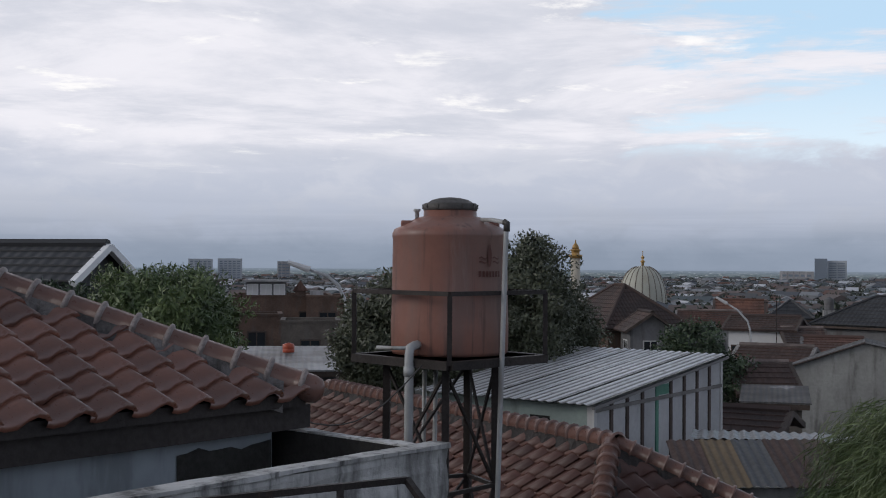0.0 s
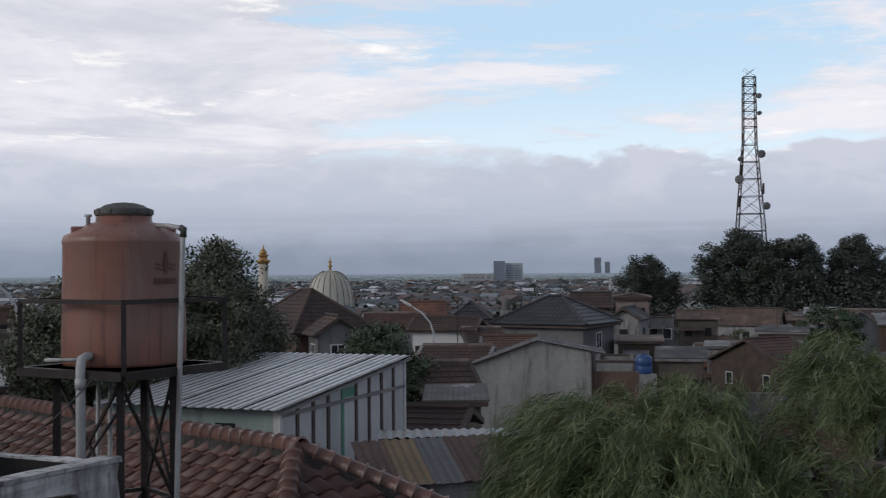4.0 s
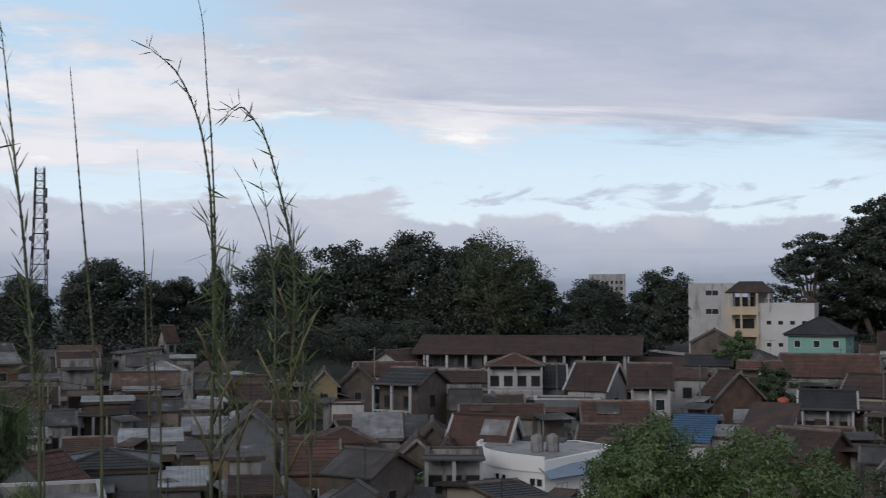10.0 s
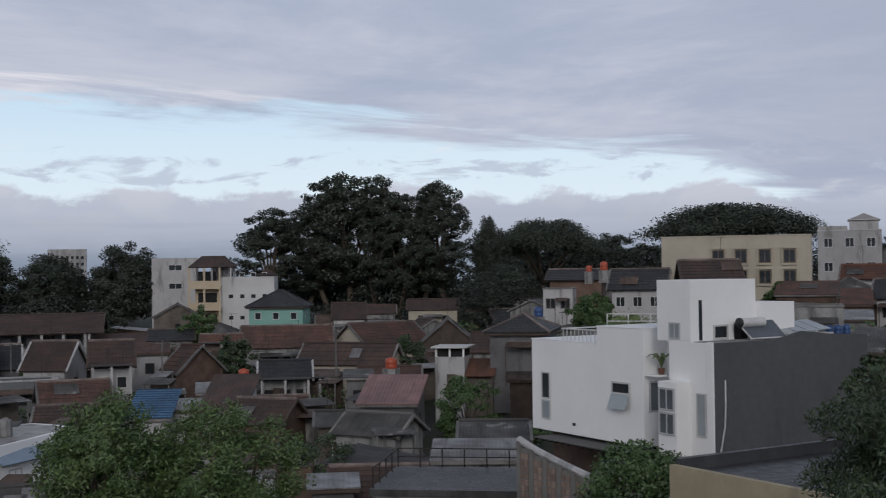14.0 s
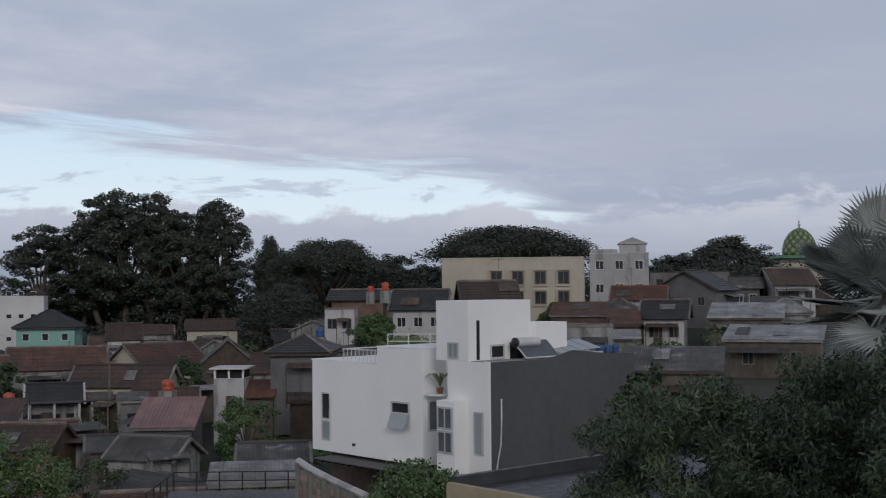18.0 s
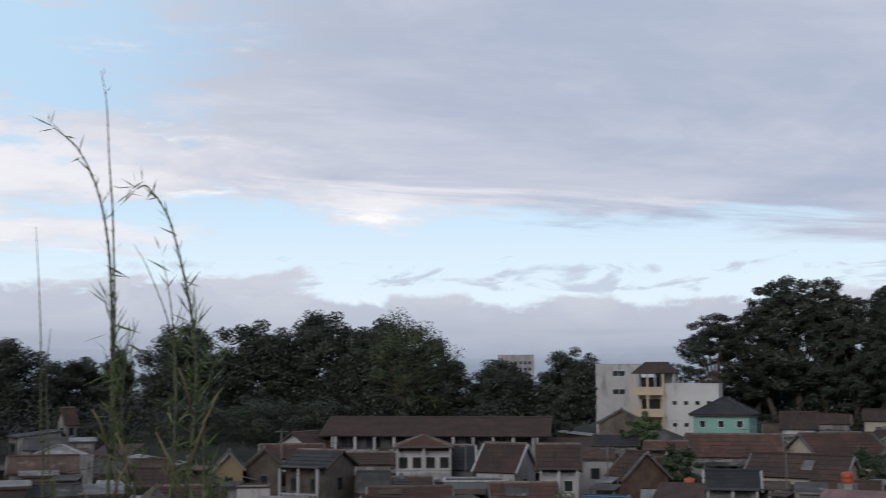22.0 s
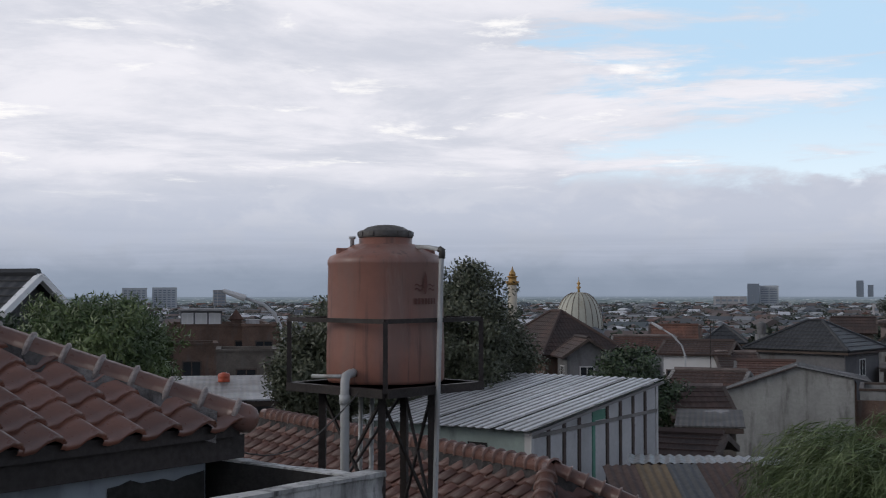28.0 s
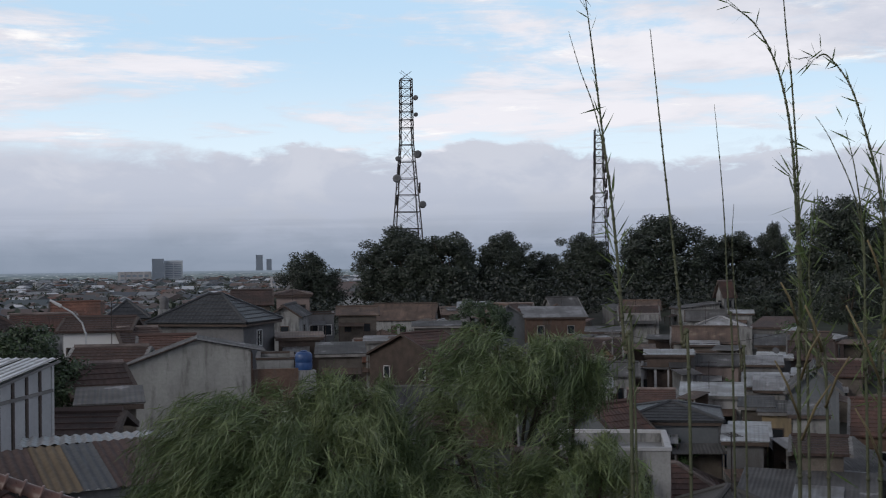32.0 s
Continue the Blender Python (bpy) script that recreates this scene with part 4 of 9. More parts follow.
mortar = material("mortar", rgb(0.16, 0.15, 0.145), 0.95, 0.4, 7.0, 0.8, dirt=rgb(0.045, 0.042, 0.04), dirt_at=0.44)
mortar_dark = material("mortar_dark", rgb(0.045, 0.04, 0.038), 0.95, 0.4, 5.0, 0.8, dirt=rgb(0.10, 0.09, 0.085), dirt_at=0.62)
eave_wood = material("eave_wood", rgb(0.032, 0.026, 0.024), 0.7, 0.3, 4.0, 0.3)
wall_blue = material("wall_blue", rgb(0.30, 0.34, 0.37), 0.9, 0.15, 1.3, 0.2, dirt=rgb(0.17, 0.19, 0.2), dirt_at=0.55)
# near black: stains and the hollow's shade put into one colour
wall_stain_shade = material("wall_stain_shade", rgb(0.022, 0.021, 0.02), 0.95, 0.4, 3.0, 0.5, dirt=rgb(0.07, 0.068, 0.065), dirt_at=0.6)
wall_patch = material("wall_patch", rgb(0.075, 0.075, 0.07), 0.95, 0.3, 4.0, 0.5)
parapet_mat = material("parapet_paint", rgb(0.55, 0.55, 0.54), 0.9, 0.25, 3.5, 0.5, dirt=rgb(0.06, 0.06, 0.058), dirt_at=0.45)

drips(parapet_mat, rgb(0.05, 0.05, 0.048), 9.0, 1.2, 0.52, 0.85)
drips(wall_blue, rgb(0.16, 0.18, 0.19), 3.0, 0.5, 0.5, 0.6)


def wave_tile(pw, pl, mat):
    """One clay pantile: x across, y up the slope, with a rolled wave and a thick front lip."""
    me = bpy.data.meshes.new("tile")
    prof = ((-0.06, 0.000), (0.10, -0.012), (0.36, -0.006), (0.54, 0.036), (0.74, 0.058), (0.92, 0.040), (1.04, 0.004))
    v, f = [], []
    k = len(prof)
    for y, lift in ((-0.03, 0.040), (pl * 1.1, 0.0)):
        v += [(p * pw, y, z + lift) for p, z in prof]
    v += [(p * pw, -0.022, z + 0.002) for p, z in prof]
    for i in range(k - 1):
        f.append((i, i + 1, k + i + 1, k + i))
        f.append((2 * k + i, 2 * k + i + 1, i + 1, i))
    me.from_pydata(v, [], f)
    for p in me.polygons:
        p.use_smooth = True
    me.materials.append(mat)
    return me


def cap_tile(length, r, mat, rim):
    """A half-round ridge tile with a collar over the joint."""
    me = bpy.data.meshes.new("cap")
    v, f = [], []
    n = 9
    for y, s in ((-0.02, 1.0), (length * 0.83, 1.0), (length * 0.87, 1.24), (length * 0.96, 1.28), (length * 1.01, 1.02)):
        for i in range(n):
            a = radians(-20 + 220 * i / (n - 1))
            v.append((r * s * math.cos(a), y, r * s * math.sin(a)))
    for k in range(4):
        for i in range(n - 1):
            a = k * n + i
            f.append((a + 1, a, a + n, a + n + 1))
    me.from_pydata(v, [], f)
    for p in me.polygons:
        p.use_smooth = True
    me.materials.append(mat)
    me.materials.append(rim)
    for i, p in enumerate(me.polygons):
        p.material_index = 1 if i >= n - 1 else 0
    return me


TW, TL = 0.256, 0.212
BW, BL = 0.31, 0.255
TILE, TILE_DARK = wave_tile(TW, TL, clay), wave_tile(BW, BL, clay_dark)
CAP, CAP_DARK = cap_tile(0.215, 0.085, clay_cap, collar_mat), cap_tile(0.215, 0.11, clay_cap, clay_rim)
TILE_JOBS = []  # laid at the end of the file


def caps_along(a, b, parent, cap, bed=None):
    """Ridge tiles from a down to b on a bed of mortar."""
    a, b = Vector(a), Vector(b)
    d = (b - a).normalized()
    q = Matrix((d.cross(Vector((0, 0, 1))).normalized(), d, Vector((0, 0, 1)))).transposed()
    q.col[2] = q.col[0].cross(q.col[1])
    n = int((b - a).length / 0.215)
    for i in range(n + 1):
        TILE_JOBS.append(("ridge_tile", cap, parent, Matrix.Translation(a + d * 0.215 * i + Vector((0, 0, 0.085))) @ q.to_4x4()))
    bm = bmesh.new()
    rng = random.Random(5)
    side = d.cross(Vector((0, 0, 1))).normalized()
    rows = []
    m_ = int((b - a).length / 0.07)
    for i in range(m_ + 1):
        p = a + d * ((b - a).length * i / m_)
        wv = [0.165 + rng.uniform(-0.03, 0.045) for _ in range(2)]
        rows.append([bm.verts.new(p - side * wv[0] + Vector((0, 0, -0.10))), bm.verts.new(p - side * 0.08 + Vector((0, 0, 0.09))), bm.verts.new(p + side * 0.08 + Vector((0, 0, 0.09))), bm.verts.new(p + side * wv[1] + Vector((0, 0, -0.10)))])
    for r0, r1 in zip(rows, rows[1:]):
        for i in range(3):
            bm.faces.new((r0[i], r0[i + 1], r1[i + 1], r1[i]))
    part("mortar_bed", bm, bed or mortar, parent, "crumbling grey cement under the ridge tiles")


def lay(parent, tile, m, x0, x1, rows, inside, tw=0.256, tl=0.212):
    """Tiles over a slope: m has x along the eave and y up the slope."""
    for r in range(rows):
        for c in range(int(math.floor(x0 / tw)), int(math.ceil(x1 / tw))):
            x, y = c * tw, r * tl
            if inside(x + tw / 2, y + tl / 2):
                j = random.Random(c * 31 + r * 7)
                TILE_JOBS.append(("tile", tile, parent, m @ pose(x + j.uniform(-0.006, 0.006), y + j.uniform(-0.008, 0.008), 0.012 + j.uniform(0, 0.006), j.uniform(-0.8, 0.8), j.uniform(-1, 1), j.uniform(-0.8, 0.8))))


# neighbour's house with the hipped roof
E1 = EYE + 1.25 * Vector((-1.70, 5.755, -0.687))
near_house = thing("neighbour_house", pose(E1.x, E1.y, E1.z - 5.5, 0, 0, 58.9), "grey-blue plastered house with a hipped red clay tile roof", "house")
Z0 = 5.5
S1 = 0.47
slope1 = math.degrees(math.atan(S1))
slab("roof_slope", [(-5, 0, Z0), (0, 0, Z0), (-3.2, 3.2, Z0 + 3.2 * S1), (-5, 3.2, Z0 + 3.2 * S1)], 0.05, M["wood_dark"], near_house)
slab("roof_slope", [(0, 0, Z0), (0, 6, Z0), (-3.2, 6, Z0 + 3.2 * S1), (-3.2, 3.2, Z0 + 3.2 * S1)], 0.05, M["tile_roof"], near_house)
lay(near_house, TILE, pose(0, 0, Z0, slope1), -4.6, 0.1, 12, lambda x, y: x < -y * math.cos(math.atan(S1)) + 0.04)
caps_along((-2.9, 2.9, Z0 + 2.9 * S1), (-0.10, 0.10, Z0 + 0.03), near_house, CAP)
part("ridge_end", lathe(bmesh.new(), ((0.088, 0.0), (0.088, 0.12), (0.075, 0.165), (0.04, 0.19), (0.005, 0.195)), 18, pose(-0.06, 0.06, Z0 + 0.095) @ Vector((1, -1, -S1)).normalized().to_track_quat("Z", "Y").to_matrix().to_4x4()), clay_cap, near_house, "rounded closed end of the ridge")
boxpart("fascia", eave_wood, near_house, -5, 0.05, Z0 - 0.19, 0.07, 0.09, Z0 - 0.045, "dark brown wooden eave board")
boxpart("fascia", eave_wood, near_house, -0.09, 0.09, Z0 - 0.19, -0.05, 5, Z0 - 0.045)
boxpart("eave_filler", eave_wood, near_house, -5, 0.0, Z0 - 0.045, -0.02, 0.05, Z0 + 0.035)
boxpart("soffit", M["wood_dark"], near_house, -5, 0.09, Z0 - 0.17, -0.09, 0.4, Z0 - 0.14)
boxpart("wall", wall_blue, near_house, -5, 0.17, 0, -0.14, 0.33, Z0 - 0.17, "weathered grey-blue plaster wall")
# near-black colour puts the dark void beside the house into this wall
boxpart("wall", wall_stain_shade, near_house, -0.30, 0.33, 0, -0.14, 5, Z0 - 0.17, "side wall coloured near black for the dark hollow")
bm = bmesh.new()
rng = random.Random(11)
top = [(-0.86 + 0.71 * i / 9, Z0 - 0.27 + rng.uniform(-0.03, 0.03)) for i in range(10)]
vs = [bm.verts.new((x, 0.164, z)) for x, z in top] + [bm.verts.new((-0.145, 0.164, Z0 - 0.95)), bm.verts.new((-0.85, 0.164, Z0 - 0.95))]
bm.faces.new(vs[::-1])
bmesh.ops.solidify(bm, geom=list(bm.faces), thickness=0.006)
part("cement_patch", bm, wall_patch, near_house, "raw dark cement patch on the wall")

# concrete trough with a weathered parapet in front of it
pp = thing("parapet", pose(E1.x, E1.y, E1.z - 0.20, 0, 0, 58.9), "weathered white concrete parapet round a rain trough", "parapet")


def rough_wall(name, x0, y0, x1, y1, z0, z1, seed):
    bm = box(bmesh.new(), x0, y0, z0, x1, y1, z1)
    bmesh.ops.subdivide_edges(bm, edges=[e for e in bm.edges if e.calc_length() > 0.5], cuts=14, use_grid_fill=True)
    r = random.Random(seed)
    for v in bm.verts:
        v.co += Vector((r.uniform(-1, 1), r.uniform(-1, 1), r.uniform(-1, 1))) * 0.006
    return part(name, bm, parapet_mat, pp)


rough_wall("outer_wall", -4.2, -1.06, 0.10, -0.96, -0.62, 0.0, 1)
rough_wall("end_wall", 0.0, -0.96, 0.10, 0.30, -0.62, -0.004, 2)
# thin sheet added to darken the trough's inner face
boxpart("stained_lining", wall_stain_shade, pp, -0.022, -0.955, -0.42, -0.012, 0.335, -0.012, "inner face darkened by stains and painted-in shade")
rough_wall("coping", -4.2, -1.075, 0.115, -0.94, 0.0, 0.022, 3)
boxpart("back_wall", wall_stain_shade, pp, -0.3, 0.34, -0.62, 0.1, 0.42, 0.16, "inner face darkened by stains and painted-in shade")
boxpart("trough_floor", wall_stain_shade, pp, -4.2, -0.96, -0.55, 0.0, 0.42, -0.42)
boxpart("support", parapet_mat, pp, -4.2, -1.0, -5.3, 0.05, -0.7, -0.62)
fr = thing("steel_frame", pose(0, 0, 0), "dark painted steel angle frame below the parapet", "frame")
a_, b_ = EYE + polar(-24, 5.3, -1.06), EYE + polar(-11.75, 5.9, -1.075)
c_ = EYE + polar(-10.0, 5.6, -1.25)
part("bar", beam(bmesh.new(), a_, b_, 0.022), M["steel_dark"], fr)
part("bar", beam(bmesh.new(), b_, c_, 0.022), M["steel_dark"], fr)
part("bar", beam(bmesh.new(), b_.lerp(a_, 0.28), b_.lerp(a_, 0.28) + Vector((0.03, -0.05, -0.4)), 0.02), M["steel_dark"], fr)
part("post", beam(bmesh.new(), c_, (c_.x, c_.y, ground_z(c_.x, c_.y)), 0.025), M["steel_dark"], fr)
part("post", beam(bmesh.new(), a_, (a_.x, a_.y, ground_z(a_.x, a_.y)), 0.025), M["steel_dark"], fr)

# lower tiled roof behind the tank
R1 = EYE + polar(-2.1, 15.0, -15.0 * tan_d(8.30) - 0.14)
roof_b = thing("tiled_house", pose(R1.x, R1.y, R1.z - 5.2, 0, 0, -47.5), "low house with a hipped red clay tile roof", "house")
Z1, S2 = 5.2, 0.577
slope2 = math.degrees(math.atan(S2))
C2 = math.cos(math.atan(S2))
L2 = 2.2
slab("roof_slope", [(-9, -L2, Z1 - L2 * S2), (L2, -L2, Z1 - L2 * S2), (0, 0, Z1), (-9, 0, Z1)], 0.05, M["wood_dark"], roof_b)
slab("roof_slope", [(L2, L2, Z1 - L2 * S2), (-9, L2, Z1 - L2 * S2), (-9, 0, Z1), (0, 0, Z1)], 0.05, M["tile_roof"], roof_b)
slab("roof_slope", [(L2, -L2, Z1 - L2 * S2), (L2, L2, Z1 - L2 * S2), (0, 0, Z1)], 0.05, M["wood_dark"], roof_b)
n_rows = 9
full = n_rows * BL
lay(roof_b, TILE_DARK, pose(0, -full * C2, Z1 - full * C2 * S2, slope2), -7.4, 2.2, n_rows, lambda x, y: x < (full - y) * C2 - 0.02, BW, BL)
lay(roof_b, TILE_DARK, pose(full * C2, 0, Z1 - full * C2 * S2, 0, 0, 90) @ pose(0, 0, 0, slope2), -2.2, 2.2, n_rows, lambda x, y: abs(x) < (full - y) * C2 - 0.02, BW, BL)
caps_along((-7.6, 0, Z1 + 0.02), (0.05, 0, Z1 + 0.02), roof_b, CAP_DARK, mortar_dark)
caps_along((0.05, -0.05, Z1), (L2, -L2, Z1 - L2 * S2), roof_b, CAP_DARK, mortar_dark)
caps_along((0.05, 0.05, Z1), (L2, L2, Z1 - L2 * S2), roof_b, CAP_DARK, mortar_dark)
boxpart("wall", M["plaster_old"], roof_b, -8.5, -1.8, 0, 1.8, -1.64, Z1 - L2 * S2)
boxpart("wall", M["plaster_old"], roof_b, -8.5, 1.64, 0, 1.8, 1.8, Z1 - L2 * S2)
boxpart("wall", M["plaster_old"], roof_b, 1.64, -1.64, 0, 1.8, 1.64, Z1 - L2 * S2)
boxpart("wall", M["plaster_old"], roof_b, -8.5, -1.64, 0, -8.34, 1.64, Z1 - L2 * S2)

# water tank on its steel tower
orange = material("tank_plastic", rgb(0.295, 0.135, 0.10), 0.42, 0.22, 1.6, 0.06, dirt=rgb(0.22, 0.14, 0.12), dirt_at=0.42)
drips(orange, rgb(0.10, 0.065, 0.055), 13.0, 0.55, 0.54, 0.7)
drips(orange, rgb(0.34, 0.25, 0.22), 6.0, 0.9, 0.58, 0.45)
lid_mat = material("lid_plastic", rgb(0.075, 0.07, 0.065), 0.6, 0.25, 5.0, 0.1)
pvc = material("pvc_pipe", rgb(0.42, 0.43, 0.43), 0.5, 0.15, 5.0, 0.08, dirt=rgb(0.24, 0.22, 0.2), dirt_at=0.5)
TP = EYE + polar(-9.75, 10.6, -0.815)
tank = thing("water_tank", pose(TP.x, TP.y, TP.z, 0, 0, 9.75), "faded orange plastic water tank streaked with dirt, on a steel tower", "water tank")
R_ = 0.517
part("body", lathe(bmesh.new(), ((R_ * 0.97, 0.0), (R_ * 0.995, 0.03), (R_, 0.25), (R_ * 0.985, 0.50), (R_ * 0.985, 0.56), (R_ * 0.975, 1.0), (R_ * 0.985, 1.02), (R_ * 0.985, 1.05), (R_ * 0.95, 1.085), (R_ * 0.72, 1.14), (0.30, 1.185), (0.235, 1.20), (0.232, 1.27)), 56), orange, tank, "faded orange ribbed plastic body")
part("lid", lathe(bmesh.new(), ((0.235, 1.25), (0.240, 1.262), (0.240, 1.305), (0.225, 1.315), (0.20, 1.32), (0.16, 1.345), (0.09, 1.362), (0.02, 1.368)), 40), lid_mat, tank, "dark grey domed screw lid")
for sx in (-1, 1):
    boxpart("lug", orange, tank, sx * 0.36 - 0.07, -0.13, 1.05, sx * 0.36 + 0.07, 0.06, 1.16, "square moulded lug on the shoulder", 0.012)
bm = bmesh.new()
for i in range(12):
    box(bm, 0.238, -0.02, 1.266, 0.247, 0.02, 1.303, Matrix.Rotation(6.2832 * i / 12, 4, "Z"))
part("lid_grip", bm, lid_mat, tank)
bm = bmesh.new()
lathe(bm, ((0.018, 0), (0.018, 0.08), (0.03, 0.085), (0.03, 0.105)), 10, pose(-0.29, -0.1, 1.155))
part("vent", bm, pvc, tank, "small grey vent stub")
# faded mark: a slim oval between two wavy strokes over a bar
mark = material("mark_paint", rgb(0.12, 0.045, 0.035), 0.6, 0.2, 8.0, 0.0)


def on_tank(u, z, r=None):
    a = -math.pi / 2 + u / R_
    return Vector(((r or R_ + 0.004) * math.cos(a), (r or R_ + 0.004) * math.sin(a), z))


bm = bmesh.new()
prev = None
for i in range(9):
    t = i / 8
    hw = 0.022 * math.sin(math.pi * min(1, t * 0.9 + 0.1))
    pr = [bm.verts.new(on_tank(0.365 - hw, 0.76 + 0.20 * t)), bm.verts.new(on_tank(0.365 + hw, 0.76 + 0.20 * t))]
    if prev:
        bm.faces.new((prev[0], prev[1], pr[1], pr[0]))
    prev = pr
part("mark_oval", bm, mark, tank, "faded dark oval mark")
for u0, z0 in ((0.255, 0.80), (0.255, 0.835), (0.40, 0.80), (0.40, 0.835)):
    bm = bmesh.new()
    prev = None
    for i in range(7):
        u, z = u0 + 0.075 * i / 6, z0 + 0.008 * math.sin(i * 1.05)
        pr = [bm.verts.new(on_tank(u, z - 0.006)), bm.verts.new(on_tank(u, z + 0.006))]
        if prev:
            bm.faces.new((prev[0], pr[0], pr[1], prev[1]))
        prev = pr
    part("mark_stroke", bm, mark, tank)
bm = bmesh.new()
for i in range(7):
    u = 0.25 + 0.036 * i
    vs = [bm.verts.new(on_tank(u + a, z)) for a, z in ((0, 0.675), (0.024, 0.675), (0.024, 0.725), (0, 0.725))]
    bm.faces.new(vs)
part("mark_bar", bm, mark, tank, "row of faded dark blocks")

steel = M["steel_dark"]
tower = thing("tank_tower", pose(TP.x, TP.y, TP.z, 0, 0, 9.75), "rusty dark steel angle tower carrying a water tank", "tower")
H_ = 0.84
cr = [(0, -H_), (H_, 0), (0, H_), (-H_, 0)]
for i in range(4):
    (x0, y0), (x1, y1) = cr[i], cr[(i + 1) % 4]
    part("platform_beam", beam(bmesh.new(), (x0, y0, -0.045), (x1, y1, -0.045), 0.05), steel, tower)
    part("rail", beam(bmesh.new(), (x0, y0, 0.54), (x1, y1, 0.54), 0.026), steel, tower)
    part("rail_post", beam(bmesh.new(), (x0, y0, -0.04), (x0, y0, 0.54), 0.028), steel, tower)
bm = bmesh.new()
vs = [bm.verts.new((x * 0.97, y * 0.97, -0.012)) for x, y in cr]
bm.faces.new(vs)
bmesh.ops.solidify(bm, geom=list(bm.faces), thickness=0.02)
part("deck", bm, steel, tower)
foot = ground_z(TP.x, TP.y) - TP.z
legs = [(-0.03, -0.52), (0.40, -0.03), (0.17, 0.45), (-0.55, 0.05)]
spread = 1.06
for x, y in legs:
    part("leg", beam(bmesh.new(), (x, y, -0.05), (x * spread, y * spread, foot), 0.044), steel, tower)
levels = [-0.12, -1.15, -2.1, -3.3]
for za, zb in zip(levels, levels[1:]):
    for i in range(4):
        (x0, y0), (x1, y1) = legs[i], legs[(i + 1) % 4]
        part("brace", beam(bmesh.new(), (x0, y0, za), (x1, y1, zb), 0.016), steel, tower)
        if i % 2:
            part("brace", beam(bmesh.new(), (x1, y1, za), (x0, y0, zb), 0.016), steel, tower)
        part("strut", beam(bmesh.new(), (x0, y0, zb), (x1, y1, zb), 0.024), steel, tower)
pipe = thing("drain_pipe", pose(TP.x, TP.y, TP.z, 0, 0, 9.75), "thick grey plastic outlet pipe with a bend", "pipe")
part("pipe", tube(bmesh.new(), [(-0.27, -0.44, 0.10), (-0.29, -0.52, 0.10), (-0.325, -0.57, 0.085), (-0.335, -0.59, 0.03), (-0.335, -0.59, -0.1), (-0.335, -0.58, -0.9), (-0.335, -0.58, -2.2)], 0.038, 12), pvc, pipe)
part("collar", tube(bmesh.new(), [(-0.335, -0.59, -0.07), (-0.335, -0.59, -0.15)], 0.046, 12), pvc, pipe)
part("valve_pipe", tube(bmesh.new(), [(-0.29, -0.50, 0.075), (-0.48, -0.42, 0.07), (-0.62, -0.30, 0.065)], 0.017, 8), pvc, pipe)
pipe = thing("filler_pipe", pose(TP.x, TP.y, TP.z, 0, 0, 9.75), "thin grey plastic filler pipe leaning on the tank", "pipe")
part("pipe", tube(bmesh.new(), [(0.475, -0.44, 1.105), (0.47, -0.45, 1.0), (0.42, -0.47, -0.8), (0.36, -0.50, -3.2)], 0.022, 10), pvc, pipe)
part("arm", tube(bmesh.new(), [(0.27, -0.2, 1.165), (0.36, -0.34, 1.16), (0.47, -0.44, 1.135), (0.476, -0.44, 1.10)], 0.020, 10), pvc, pipe)
part("elbow", tube(bmesh.new(), [(0.455, -0.425, 1.14), (0.478, -0.44, 1.13), (0.476, -0.44, 1.06)], 0.029, 10), lid_mat, pipe)
for x, y in ((-0.22, 0.3), (-0.12, 0.3)):
    pl = thing("pole", pose(TP.x, TP.y, TP.z, 0, 0, 9.75), "thin grey pipe behind the tank tower", "pipe")
    part("rod", tube(bmesh.new(), [(x, y, -0.1), (x - 0.08, y, foot)], 0.02, 8), pvc, pl)
wire = thing("cable", pose(0, 0, 0), "thin black cable slung to the tank tower", "cable")
a_, b_ = EYE + polar(-17.5, 9.2, -9.2 * tan_d(7.3)), TP + Vector((-0.1, -0.75, -0.05))
part("strand", tube(bmesh.new(), [a_.lerp(b_, t) - Vector((0, 0, 0.25 * math.sin(math.pi * t))) for t in [i / 10 for i in range(11)]], 0.006, 5), lid_mat, wire)

# shed with the corrugated roof
zinc_sheet = material("zinc_sheet", rgb(0.70, 0.71, 0.72), 0.42, 0.15, 1.2, 0.05, metal=0.3, spread=0.1, dirt=rgb(0.22, 0.19, 0.16), dirt_at=0.52)
# dark grooves: rusty dirt, with the weak rib shading also put into colour
zn = Net(zinc_sheet.node_tree)
zs_ = zn.node("ShaderNodeSeparateXYZ")
zco = zn.node("ShaderNodeTexCoord").outputs["Object"]
zn.t.links.new(zco, zs_.inputs[0])
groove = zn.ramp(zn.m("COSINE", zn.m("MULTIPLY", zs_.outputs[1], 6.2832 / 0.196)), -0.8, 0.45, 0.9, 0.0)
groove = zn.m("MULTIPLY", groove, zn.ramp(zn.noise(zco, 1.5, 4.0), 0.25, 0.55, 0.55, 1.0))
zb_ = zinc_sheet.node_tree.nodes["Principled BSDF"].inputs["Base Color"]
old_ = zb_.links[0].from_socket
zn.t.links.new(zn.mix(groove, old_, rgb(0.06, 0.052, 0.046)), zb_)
panel_white = material("panel_white", rgb(0.47, 0.475, 0.48), 0.7, 0.12, 2.0, 0.1, spread=0.1, dirt=rgb(0.24, 0.24, 0.24), dirt_at=0.56)
panel_green = material("panel_green", rgb(0.10, 0.26, 0.19), 0.7, 0.15, 2.0, 0.1)
pale_green = material("pale_green", rgb(0.27, 0.33, 0.31), 0.8, 0.15, 2.0, 0.15, dirt=rgb(0.15, 0.17, 0.16), dirt_at=0.55)
K_ = 1.2
B1 = EYE + K_ * Vector((-1.02, 19.97, -2.415))
